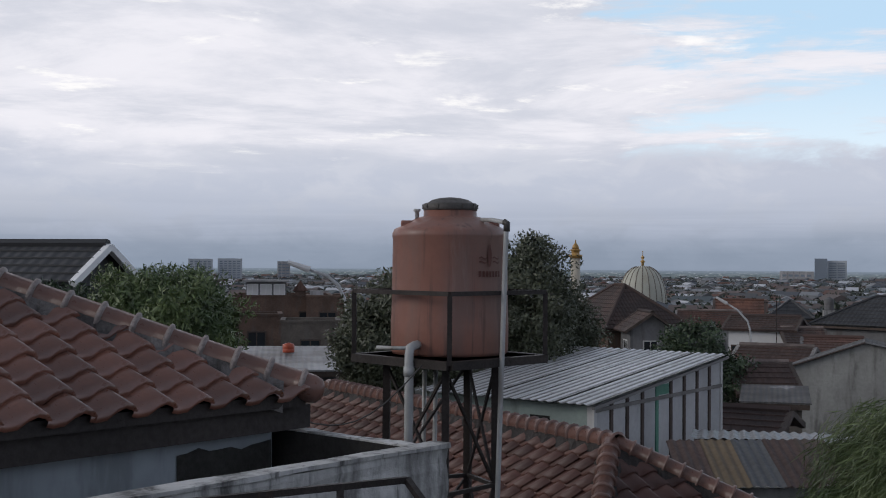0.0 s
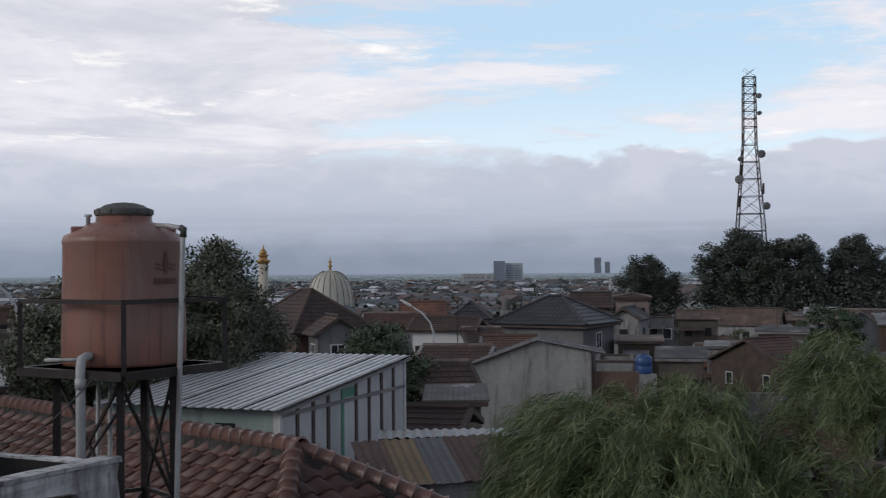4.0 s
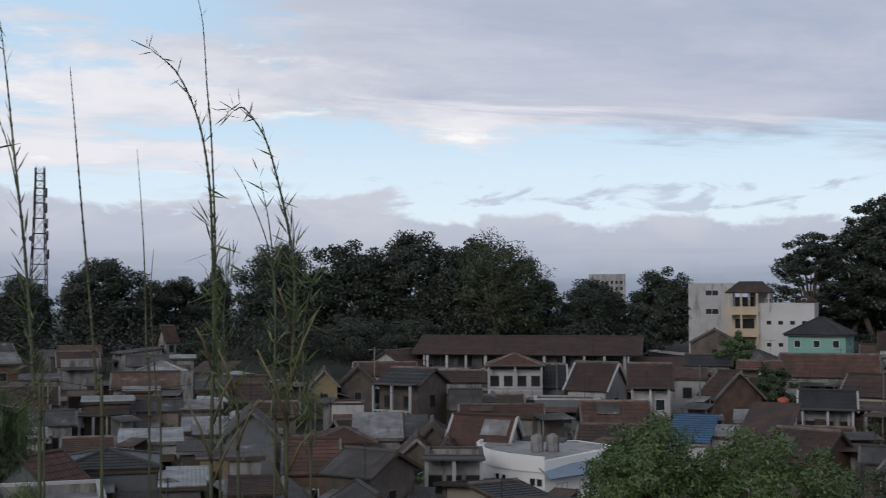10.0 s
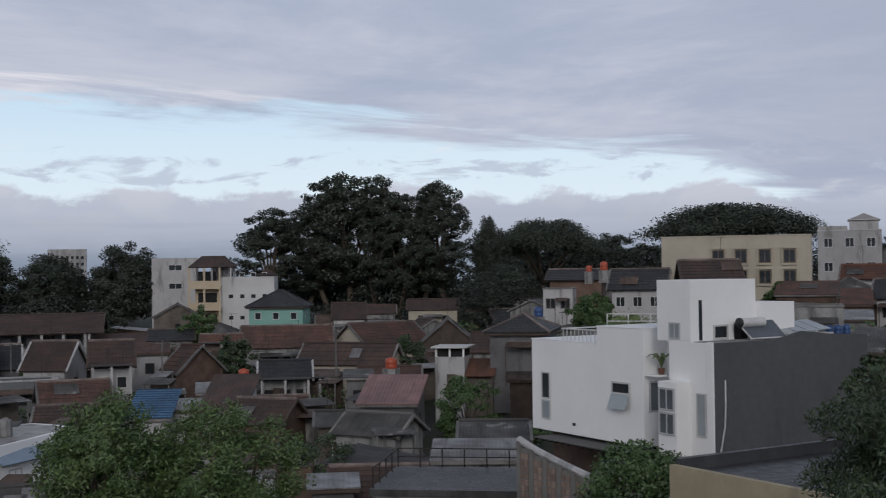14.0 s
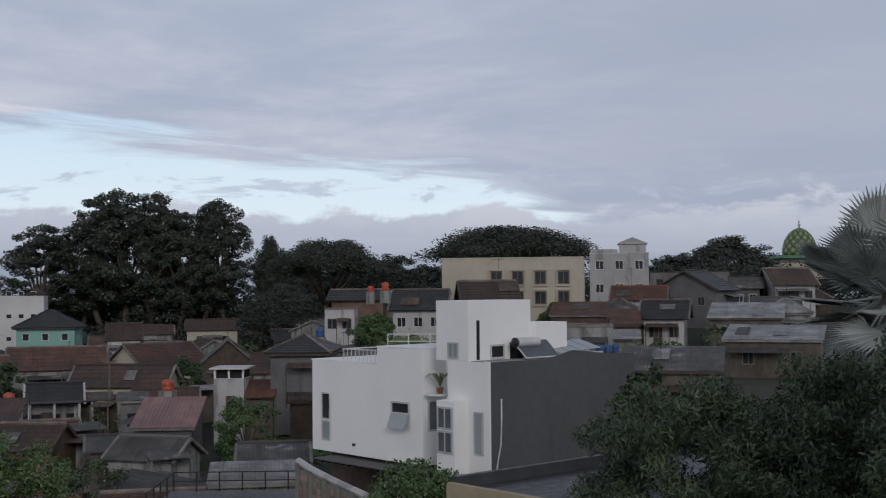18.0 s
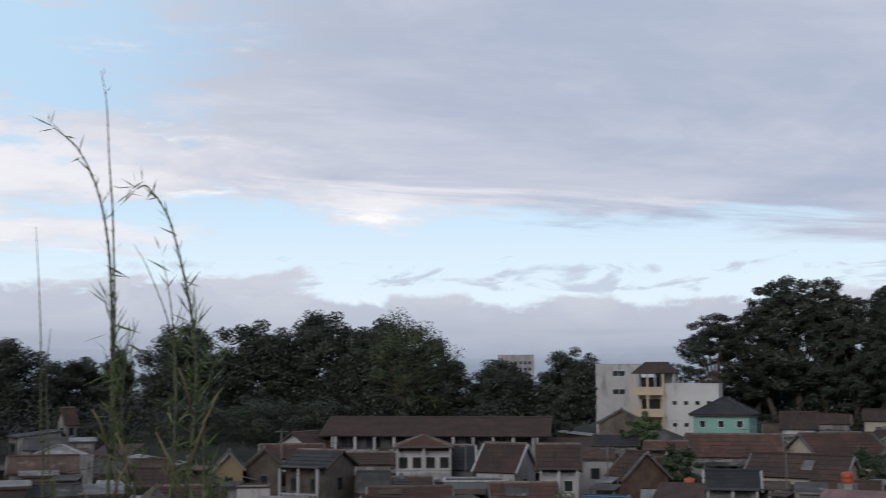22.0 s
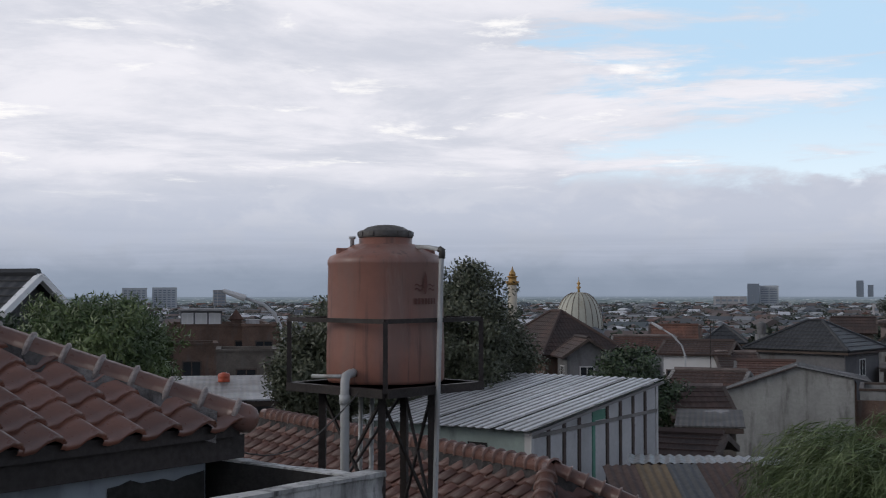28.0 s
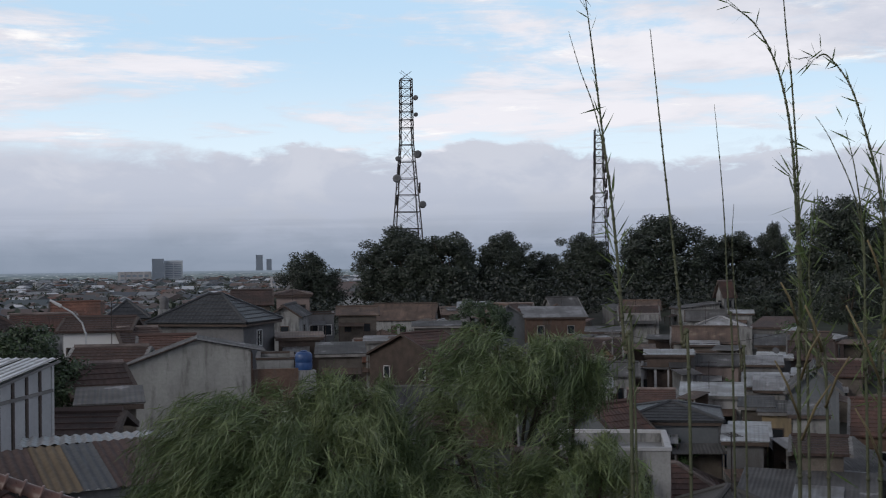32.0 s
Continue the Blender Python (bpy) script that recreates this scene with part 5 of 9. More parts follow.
shed_ang = math.degrees(math.atan2(4.99, 2.44))
shed = thing("shed", pose(B1.x, B1.y, B1.z - 4.5, 0, 0, shed_ang), "panelled shed with a corrugated grey zinc roof", "shed")
LX, LY, RISE = 5.55 * K_, 3.6 * K_, 0.50 * K_
ZB = 4.5


def corrugated(name, parent, mat, m, length, width, pitch, depth=0.018, sag=0.0):
    """A corrugated sheet: waves run along x, m places its corner."""
    n = max(4, int(width / pitch * 6))
    v, f = [], []
    xs = (0, length * 0.33, length * 0.67, length)
    for x in xs:
        for i in range(n + 1):
            y = width * i / n
            v.append((x, y, depth * math.cos(6.2832 * y / pitch) - sag * math.sin(math.pi * x / length)))
    for k in range(3):
        for i in range(n):
            a = k * (n + 1) + i
            f.append((a, a + n + 1, a + n + 2, a + 1))
    me = bpy.data.meshes.new(name)
    me.from_pydata(v, [], f)
    for p in me.polygons:
        p.use_smooth = True
    me.materials.append(mat)
    ob = new(name, me)
    ob.parent = parent
    ob.matrix_local = m
    return ob


tilt = math.degrees(math.atan2(RISE, LX))
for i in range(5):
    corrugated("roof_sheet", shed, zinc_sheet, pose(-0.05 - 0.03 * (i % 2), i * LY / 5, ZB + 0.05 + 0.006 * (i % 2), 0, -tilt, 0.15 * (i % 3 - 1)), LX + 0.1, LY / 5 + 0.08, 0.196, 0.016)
wx0, wx1, wy0, wy1 = 0.25, LX - 0.15, 0.12, LY - 0.1


def roof_h(x):
    return ZB + RISE * x / LX - 0.03


wallpoly("wall", [(wx0, wy0, 0), (wx1, wy0, 0), (wx1, wy0, roof_h(wx1)), (wx0, wy0, roof_h(wx0))], panel_white, shed, (0, 1, 0))
wallpoly("wall", [(wx0, wy1, 0), (wx0, wy0 + 0.16, 0), (wx0, wy0 + 0.16, roof_h(wx0)), (wx0, wy1, roof_h(wx0))], pale_green, shed, (1, 0, 0))
wallpoly("wall", [(wx1, wy0 + 0.16, 0), (wx1, wy1, 0), (wx1, wy1, roof_h(wx1)), (wx1, wy0 + 0.16, roof_h(wx1))], panel_white, shed, (-1, 0, 0))
boxpart("doorway", M["opening"], shed, wx0 - 0.01, 1.15, ZB - 2.2, wx0 + 0.05, 1.62, ZB - 0.28, "dark open doorway")
dark_gap = M["wood_dark"]
n_p = 9
for i in range(n_p + 1):
    x = wx0 + (wx1 - wx0) * i / n_p
    boxpart("batten", panel_green if i == 4 else dark_gap if i not in (0, n_p) else M["frame_white"], shed, x - 0.06, wy0 - 0.03, 0.6, x + 0.06, wy0 + 0.005, roof_h(x) - 0.06)
for i in range(n_p):
    x0, x1 = wx0 + (wx1 - wx0) * (i + 0.13) / n_p, wx0 + (wx1 - wx0) * (i + 0.87) / n_p
    boxpart("panel", panel_white, shed, x0, wy0 - 0.012, ZB - 1.49, x1, wy0 + 0.004, ZB - 0.15)
    boxpart("panel", panel_green if i == 3 else panel_white, shed, x0, wy0 - 0.012, ZB - 3.4, x1, wy0 + 0.004, ZB - 1.60)
    if x1 > 1.6:
        boxpart("panel", panel_green if i == 4 else panel_white, shed, x0, wy0 - 0.012, ZB - 0.03, x1, wy0 + 0.004, max(ZB + 0.02, roof_h(x0) - 0.06))
for z0, z1, mt in ((ZB - 0.13, ZB - 0.05, "wood_grey"), (ZB - 1.58, ZB - 1.50, None)):
    boxpart("rail", M[mt] if mt else panel_green, shed, wx0, wy0 - 0.035, z0, wx1, wy0 - 0.004, z1)
bm = bmesh.new()
beam(bm, (0, 0.0, ZB - 0.02), (LX, 0.0, ZB + RISE - 0.02), 0.04)
part("verge_strip", bm, M["zinc"], shed, "pale metal verge strip")

# shacks below the shed
dull_zinc = material("dull_zinc", rgb(0.17, 0.175, 0.185), 0.5, 0.25, 1.5, 0.1, metal=0.3, spread=0.2, dirt=rgb(0.10, 0.08, 0.07), dirt_at=0.5)
shack = thing("shack", pose(*(EYE + polar(5.4, 23.5, -23.5 * tan_d(8.0))), 0, 0, -3), "low shack under a rusty corrugated sheet roof", "shed")
for i in range(7):
    corrugated("roof_sheet", shack, dull_zinc, pose(-1.55 + i * 0.8, -0.1, -0.04, 0, 3.6, 90) @ pose(0, -0.8, 0.004 * i), 2.2, 0.82, 0.2, 0.02)
boxpart("beam", M["wood_dark"], shack, -1.5, -0.02, -0.20, 2.9, 0.06, -0.075)
boxpart("wall", M["plaster_white"], shack, -1.2, 0.25, -4, 0.1, 0.35, -0.14)
boxpart("wall", M["wood_dark"], shack, 0.1, 0.4, -4, 2.8, 0.5, -0.15)
boxpart("wall", M["wood_dark"], shack, -1.3, 1.9, -4, 1.5, 2.0, -0.26)
sheet_rust = material("sheet_rust", rgb(0.085, 0.055, 0.047), 0.8, 0.3, 1.5, 0.2)
patch_mats = [sheet_rust, material("sheet_tan", rgb(0.16, 0.12, 0.075), 0.8, 0.25, 1.5, 0.2), material("sheet_grey", rgb(0.09, 0.095, 0.10), 0.7, 0.2, 1.5, 0.2), sheet_rust, material("sheet_brown", rgb(0.10, 0.075, 0.06), 0.8, 0.3, 1.5, 0.2)]
pr_ = EYE + polar(1.3, 20.0, -20.0 * tan_d(10.4))
lean = thing("lean_to", pose(pr_.x, pr_.y, pr_.z, 0, 0, 8), "lean-to roofed with mismatched rusty corrugated sheets", "shed")
for i in range(5):
    corrugated("roof_sheet", lean, patch_mats[i], pose(0.55 * i + 0.0, 0, 0.01 * i, 14, 0, 0) @ pose(0.56, 0, 0, 0, 0, 90), 2.0, 0.58, 0.16, 0.016)
boxpart("wall", M["plaster_old"], lean, 0.1, 0.25, -4, 2.7, 0.35, -0.05)


# ---- the modern white house ----
KP = polar(84.2, 45.0)
WZ = -10.5
wh = thing("white_house", pose(KP.x, KP.y, WZ, 0, 0, -40.5), "modern white cubic house with one dark grey side wall", "house")
FOOT.append((KP.x + 5, KP.y + 3, 9))
white, darkw = M["plaster_clean"], M["plaster_dark"]


def wbox(name, mat, x0, y0, z0, x1, y1, z1, label="", bevel=0.015):
    """A block of the white house; z from the eye's level."""
    return boxpart(name, mat, wh, x0, y0, z0 - WZ, x1, y1, z1 - WZ, label, bevel)


wbox("main_block", white, 0, 0.12, -6.95, 8.2, 2.37, -2.75)
wbox("recess_wall", white, 1.2, 2.37, -6.95, 8.2, 3.84, -2.5)
wbox("front_block", white, 0, 3.84, -6.95, 6.2, 6.71, -2.36)
wbox("front_block", white, 0, 6.71, -6.95, 6.2, 11.3, -3.05)
wbox("stair_tower", white, 0.0, 1.155, -2.75, 3.37, 3.0, -0.44, "tall white stair tower")
wbox("lower_wall", M["brickwall"], 0.7, 3.0, -10.5, 6.0, 10.8, -6.96, "brick and glass ground floor")
wbox("lower_wall", white, 0.3, 0.12, -10.5, 8.0, 3.0, -6.96)
wbox("coping", white, -0.02, 3.80, -2.36, 6.24, 6.75, -2.31)
wbox("coping", white, -0.02, 6.75, -3.05, 6.24, 11.34, -3.0)
# dark side wall with its raised parapet
bm = bmesh.new()
prof = [(0.0, -10.5), (8.3, -10.5), (8.3, -2.72), (6.2, -2.62), (4.6, -2.45), (3.2, -2.74), (0.0, -2.74)]
a = [bm.verts.new((x, 0.0, z - WZ)) for x, z in prof]
b = [bm.verts.new((x, 0.12, z - WZ)) for x, z in prof]
bm.faces.new(a)
bm.faces.new(b[::-1])
for i in range(len(prof)):
    j = (i + 1) % len(prof)
    bm.faces.new((a[i], b[i], b[j], a[j]))
bmesh.ops.recalc_face_normals(bm, faces=bm.faces)
part("side_wall", bm, darkw, wh, "dark charcoal plaster side wall")
wbox("corner_strip", white, -0.05, -0.05, -6.95, 0.0, 0.3, -2.70)
# bay window box
wbox("bay_box", white, -0.72, 1.18, -7.0, 0.0, 2.20, -4.2, "projecting white bay", 0.02)


M["post_clay"] = material("post_clay", rgb(0.22, 0.10, 0.07), 0.8, 0.2, 4.0, 0.2)


def wwin(x, y, z, w_, h_, turn, bars=0, frame="frame_white", glass="glass_dark"):
    return window(wh, pose(x, y, z - WZ, 0, 0, turn), w_, h_, frame, bars, glass)


pale_glass = M["pale_glass"] = material("pale_glass", rgb(0.30, 0.34, 0.36), 0.12, 0.1, 1.0, 0.0)
wwin(-0.02, 10.25, -5.0, 0.62, 1.15, -90)
window(wh, pose(-0.02, 10.25, -6.05 - WZ, 0, 0, -90), 0.62, 0.85, "frame_white", 0, "pale_glass")
M["steel_grey"] = material("steel_grey", rgb(0.46, 0.47, 0.48), 0.5, 0.1, 4.0, 0.05)
M["smoke_glass"] = material("smoke_glass", rgb(0.12, 0.135, 0.15), 0.1, 0.2, 1.0, 0.0)
wwin(-0.02, 5.2, -4.75, 1.15, 0.5, -90)
aw = boxpart("awning_sash", pale_glass, wh, -0.55, -0.03, -0.62, 0.55, 0.0, 0.0, "open awning window sash")
aw.matrix_local = pose(-0.04, 5.2, -5.0 - WZ, 0, 0, -90) @ pose(0, 0, 0, -22)
window(wh, pose(0.62, 3.82, -5.0 - WZ), 0.72, 1.2, "steel_grey", 0, "smoke_glass")
for zc, hh in ((-4.85, 0.85), (-5.75, 0.85)):
    window(wh, pose(-0.74, 1.70, zc - WZ, 0, 0, -90), 0.86, hh, "steel_grey", 1, "smoke_glass")
window(wh, pose(-0.02, 0.62, -5.4 - WZ, 0, 0, -90), 0.5, 1.6, "frame_white", 0, "pale_glass")
window(wh, pose(-0.02, 2.0, -2.35 - WZ, 0, 0, -90), 0.6, 0.62, "steel_grey", 1, "pale_glass")
wbox("slot", M["glass_dark"], 0.42, 1.145, -2.7, 0.58, 1.16, -1.2, "tall narrow window slot", 0)
wwin(1.5, 1.14, -2.42, 0.75, 0.55, 0)
wbox("doorway", M["opening"], 2.2, 1.14, -2.75, 2.9, 1.16, -2.1, "", 0)
wbox("roof_room", white, 3.37, 0.9, -2.75, 5.2, 2.6, -1.35)
wbox("terrace_floor", M["concrete"], 0.1, 0.14, -2.75, 8.0, 1.13, -2.73, "", 0)
# glazed doors and canopy of the lower floor
for i in range(6):
    window(wh, pose(0.68, 4.0 + i * 0.62, -8.0 - WZ, 0, 0, -90), 0.58, 1.5, "frame_white", 0)
boxpart("canopy", M["fibre"], wh, -1.1, 3.6, -7.12 - WZ, 0.7, 9.8, -7.08 - WZ, "thin louvred canopy")
for i in range(14):
    wbox("rafter", M["steel_dark"], -1.1, 3.7 + i * 0.45, -7.2, 0.7, 3.76 + i * 0.45, -7.13, "", 0)
# railing on the low block
for i in range(9):
    y = 6.9 + 0.27 * i
    wbox("baluster", M["steel_white"], 0.05, y - 0.012, -3.0, 0.075, y + 0.012, -2.52, "", 0)
wbox("handrail", M["steel_white"], 0.03, 6.85, -2.53, 0.10, 9.15, -2.48, "", 0)
wbox("handrail", M["steel_white"], 0.10, 9.1, -2.53, 3.0, 9.15, -2.48, "", 0)
# water pipe on the dark wall
part("downpipe", tube(bmesh.new(), [(0.55, -0.03, -4.1 - WZ), (0.55, -0.03, -5.0 - WZ), (0.5, -0.03, -5.8 - WZ), (0.3, -0.03, -6.6 - WZ), (0.2, -0.03, -7.0 - WZ)], 0.03, 8), M["steel_white"], wh)
wbox("lamp", M["steel_dark"], -0.06, 8.2, -6.55, 0, 8.35, -6.45, "small dark wall lamp", 0)

pot = thing("potted_palm", wh.matrix_world @ pose(0.45, 3.3, -4.1 - WZ), "small yellow-green palm on a ledge of the white house", "plant")
part("pot", lathe(bmesh.new(), ((0.10, 0.0), (0.14, 0.22), (0.15, 0.24)), 14), M["post_clay"], pot)
for i in range(9):
    a_ = i * 0.7
    q_ = [Vector((math.cos(a_) * r_, math.sin(a_) * r_, 0.24 + z_)) for r_, z_ in ((0.0, 0.0), (0.18, 0.42), (0.42, 0.55), (0.66, 0.40))]
    bm = bmesh.new()
    sd = Vector((-math.sin(a_), math.cos(a_), 0))
    rows_ = [(bm.verts.new(p_ - sd * w_), bm.verts.new(p_ + sd * w_)) for p_, w_ in zip(q_, (0.01, 0.06, 0.075, 0.012))]
    for r0_, r1_ in zip(rows_, rows_[1:]):
        bm.faces.new((r0_[0], r0_[1], r1_[1], r1_[0]))
    part("frond", bm, M["leaf_mango"], pot)
wbox("ledge", white, 0.0, 2.95, -4.16, 0.9, 3.7, -4.1, "white plant ledge", 0)

# solar water heater on the terrace
M["collector_glass"] = material("collector_glass", rgb(0.10, 0.115, 0.135), 0.08, 0.15, 2.0, 0.0)
sw = thing("solar_heater", wh.matrix_world @ pose(2.6, 0.55, -2.72 - WZ) @ Matrix.Diagonal((0.82, 0.82, 0.82, 1)), "solar water heater with a black drum and glass collector", "heater")
black = material("black_drum", rgb(0.02, 0.02, 0.022), 0.35, 0.2, 3.0, 0.0)
part("drum", lathe(bmesh.new(), ((0.16, 0), (0.21, 0.03), (0.22, 0.08), (0.22, 1.5), (0.21, 1.55), (0.16, 1.58)), 24, pose(-0.8, 0.1, 0.78, 0, 90, 0)), M["steel_white"], sw, "white insulated drum")
part("drum_cap", lathe(bmesh.new(), ((0.05, 0), (0.21, 0.0), (0.235, 0.03), (0.235, 0.12)), 24, pose(-0.84, 0.1, 0.78, 0, 90, 0)), black, sw, "black drum end")
slab("collector", [(-0.6, -0.5, 0.12), (1.6, -0.5, 0.12), (1.6, 0.35, 0.85), (-0.6, 0.35, 0.85)], 0.06, M["collector_glass"], sw, "grey glass collector panel")
slab("collector_frame", [(-0.66, -0.54, 0.07), (1.66, -0.54, 0.07), (1.66, 0.38, 0.84), (-0.66, 0.38, 0.84)], 0.05, M["steel_white"], sw)
for x in (-0.5, 1.5):
    part("leg", beam(bmesh.new(), (x, 0.35, 0), (x, 0.35, 0.8), 0.025), M["steel_dark"], sw)
    part("leg", beam(bmesh.new(), (x, -0.45, 0), (x, -0.45, 0.15), 0.025), M["steel_dark"], sw)
sk = thing("skylight", wh.matrix_world @ pose(4.2, 0.3, -2.72 - WZ), "pale green glass skylight panels on the roof terrace", "skylight")
for i in range(4):
    slab("pane", [(i * 0.6, 0, 0.15 + 0.04 * i), (i * 0.6 + 0.56, 0, 0.18 + 0.04 * i), (i * 0.6 + 0.56, 1.2, 0.5 + 0.04 * i), (i * 0.6, 1.2, 0.47 + 0.04 * i)], 0.03, pale_glass, sk)
boxpart("curb", M["frame_white"], sk, -0.05, -0.05, 0, 2.45, 1.25, 0.14)
bluep = material("blue_plastic", rgb(0.03, 0.08, 0.22), 0.4, 0.2, 2.0, 0.03)
redp = material("red_plastic", rgb(0.45, 0.085, 0.04), 0.4, 0.2, 2.0, 0.03)


def drum(name, at, r, h, mat, label, group="rooftop tanks"):
    t = thing(name, Matrix.Translation(at), label, "water tank", group)
    part("body", lathe(bmesh.new(), ((r * 0.95, 0), (r, 0.05 * h), (r, 0.35 * h), (r * 0.97, 0.38 * h), (r, 0.41 * h), (r, 0.78 * h), (r * 0.85, 0.88 * h), (r * 0.4, 0.94 * h)), 20), mat, t)
    part("lid", lathe(bmesh.new(), ((r * 0.42, 0.93 * h), (r * 0.42, 0.98 * h), (r * 0.1, h)), 14), mat, t)
    return t


for i in range(3):
    q = wh.matrix_world @ Vector((6.8 + 0.5 * i, 0.6, -2.72 - WZ))
    drum("jerrycan", q, 0.16, 0.4, bluep, "blue plastic drum on the roof terrace", "terrace drums")
boxpart("roof_deck", M["concrete"], wh, 5.3, 0.14, -2.9 - WZ, 8.1, 2.3, -2.73 - WZ)

# garden wall and low roofs beside it
gw = thing("garden_wall", pose(*polar(75.2, 40.0, -9.5), 0, 0, -40.5), "brown garden wall with concrete posts and brick panels", "wall")
cream = material("cream_wall", rgb(0.40, 0.34, 0.23), 0.85, 0.12, 1.0, 0.15, dirt=rgb(0.22, 0.19, 0.14), dirt_at=0.55)
brick_pale = material("brick_pale", rgb(0.27, 0.20, 0.165), 0.9, 0.25, 4.0, 0.5, spread=0.25, dirt=rgb(0.12, 0.10, 0.09), dirt_at=0.5)
post_grey = material("post_grey", rgb(0.20, 0.19, 0.18), 0.9, 0.2, 2.0, 0.3, dirt=rgb(0.10, 0.095, 0.09), dirt_at=0.5)


def sweep(t):
    """The wall's line in plan and the height of its coping: it bends and falls towards the house."""
    return Vector((0.16 * t * t * 0.35, -6.6 * t, 3.95 - 1.15 * t ** 0.8))


n_w = 9
for i in range(n_w):
    p0, p1 = sweep(i / n_w), sweep((i + 1) / n_w)
    a0 = math.degrees(math.atan2(p1.y - p0.y, p1.x - p0.x)) + 90
    ln = math.hypot(p1.x - p0.x, p1.y - p0.y)
    zt_ = min(p0.z, p1.z)
    o = boxpart("panel", post_grey, gw, -0.05, -ln, 0, 0.05, 0, zt_ - 0.05)
    o.matrix_local = pose(p0.x, p0.y, 0, 0, 0, a0)
    o = boxpart("post", post_grey, gw, -0.13, -0.17, 0, 0.13, 0.0, p0.z - 0.04)
    o.matrix_local = pose(p0.x, p0.y, 0, 0, 0, a0)
    part("coping", beam(bmesh.new(), p0, p1, 0.12, 8), M["plaster_white"], gw)
    for r in range(11):
        for c in range(2):
            zb__ = zt_ - 0.22 - 0.21 * r
            o = boxpart("brick", brick_pale, gw, -0.075, -0.22 - c * 0.245, zb__ - 0.17, -0.045, -0.02 - c * 0.245 - 0.02 * ((r + c) % 2), zb__)
            o.matrix_local = pose(p0.x, p0.y, 0, 0, 0, a0) @ pose(0, -0.1, 0)
tar = material("tar_roof", rgb(0.045, 0.047, 0.05), 0.5, 0.3, 0.6, 0.2, dirt=rgb(0.09, 0.09, 0.09), dirt_at=0.6)
fb = thing("flat_roofed_house", pose(*polar(87.0, 30.0, -10.0), 0, 0, -40.5), "low house with a dark tarred flat roof and cream wall", "house")
FOOT.append((*polar(86.0, 30.0).xy, 5))
boxpart("roof_deck", tar, fb, -1.0, -4.0, 4.85, 9.0, 2.3, 4.95)
boxpart("wall", cream, fb, -1.2, -4.2, 0, -1.0, 2.5, 5.1)
boxpart("kerb", tar, fb, -1.0, 2.3, 4.7, 9.0, 2.5, 5.25, "dark raised roof edge")


# ---- plants near the eye ----
def weeping(name, lobes, foot, seed, label):
    """A feathery tree: arching plumes hung with long thin leaves."""
    rng = np.random.default_rng(seed)
    ob = thing(name, Matrix.Translation(foot), label, "tree")
    f = np.array(foot)
    bm = bmesh.new()
    allp, alln = [], []
    for c, rx, rz, n in lobes:
        c = np.array(c)
        tube(bm, [Vector((0, 0, 0)), Vector((c - f) * np.array([0.35, 0.35, 0.5])), Vector(c - f) - Vector((0, 0, rz * 0.8))], [0.14, 0.11, 0.06], 7)
        for _ in range(n):
            th, u = rng.uniform(0, 6.2832), rng.uniform(0.05, 1.0) ** 0.5
            tip = c + np.array([math.cos(th) * rx * u, math.sin(th) * rx * u, rz * math.sqrt(max(0.0, 1 - u * u)) * rng.uniform(0.55, 1.25)])
            root = c + np.array([math.cos(th) * rx * u * 0.25, math.sin(th) * rx * u * 0.25, -rz * 0.7])
            lean = np.array([-0.30, -0.1, 0.0]) * rng.uniform(0.3, 1.4)
            top = tip + np.array([0, 0, 0.12])
            end = tip + lean + np.array([math.cos(th) * 0.25, math.sin(th) * 0.25, -0.38])
            ts = np.linspace(0.25, 1.0, 120)[:, None]
            pth = (1 - ts) ** 3 * root + 3 * (1 - ts) ** 2 * ts * (root * 0.3 + top * 0.7) + 3 * (1 - ts) * ts ** 2 * top + ts ** 3 * end
            tang = np.gradient(pth, axis=0)
            tang /= np.linalg.norm(tang, axis=1)[:, None]
            for _k in range(3):
                off = rng.normal(0, 0.055, pth.shape)
                if rng.uniform() < 0.22:
                    continue
                allp.append(pth + off - f - np.array([0, 0, 0.05]))
                alln.append(tang * 1.0 + lean * 0.8 + rng.normal(0, 0.35, pth.shape) + np.array([0, 0, -0.35]))
            if _ % 4 == 0:
                tube(bm, [Vector(root - f), Vector((root * 0.3 + top * 0.7) - f), Vector(pth[80] - f)], [0.022, 0.014, 0.006], 4)
    part("trunk", bm, M["bark"], ob)
    p, q = np.concatenate(allp), np.concatenate(alln)
    leaves("crown", p, q, 0.2, M["leaf_weep"], ob, rng, 0.045, 0.1)
    return ob


def zp(az_, d, el_):
    return polar(az_, d, d * tan_d(el_))


wf = polar(14.5, 12.6)
weeping("weeping_tree", [(zp(13.4, 12.0, -8.5), 1.15, 0.80, 66), (zp(11.6, 11.6, -10.8), 0.85, 0.78, 46), (zp(16.6, 12.4, -8.6), 0.62, 0.80, 36), (zp(18.6, 12.2, -10.4), 0.55, 0.62, 24), (zp(14.3, 11.2, -12.0), 1.3, 0.75, 54), (zp(19.4, 11.6, -12.6), 0.9, 0.6, 34), (zp(11.4, 11.0, -13.8), 0.9, 0.6, 34)],
        (wf.x, wf.y, ground_z(wf.x, wf.y)), 4, "feathery weeping tree with fine drooping green leaves")
wf = polar(25.0, 13.4)
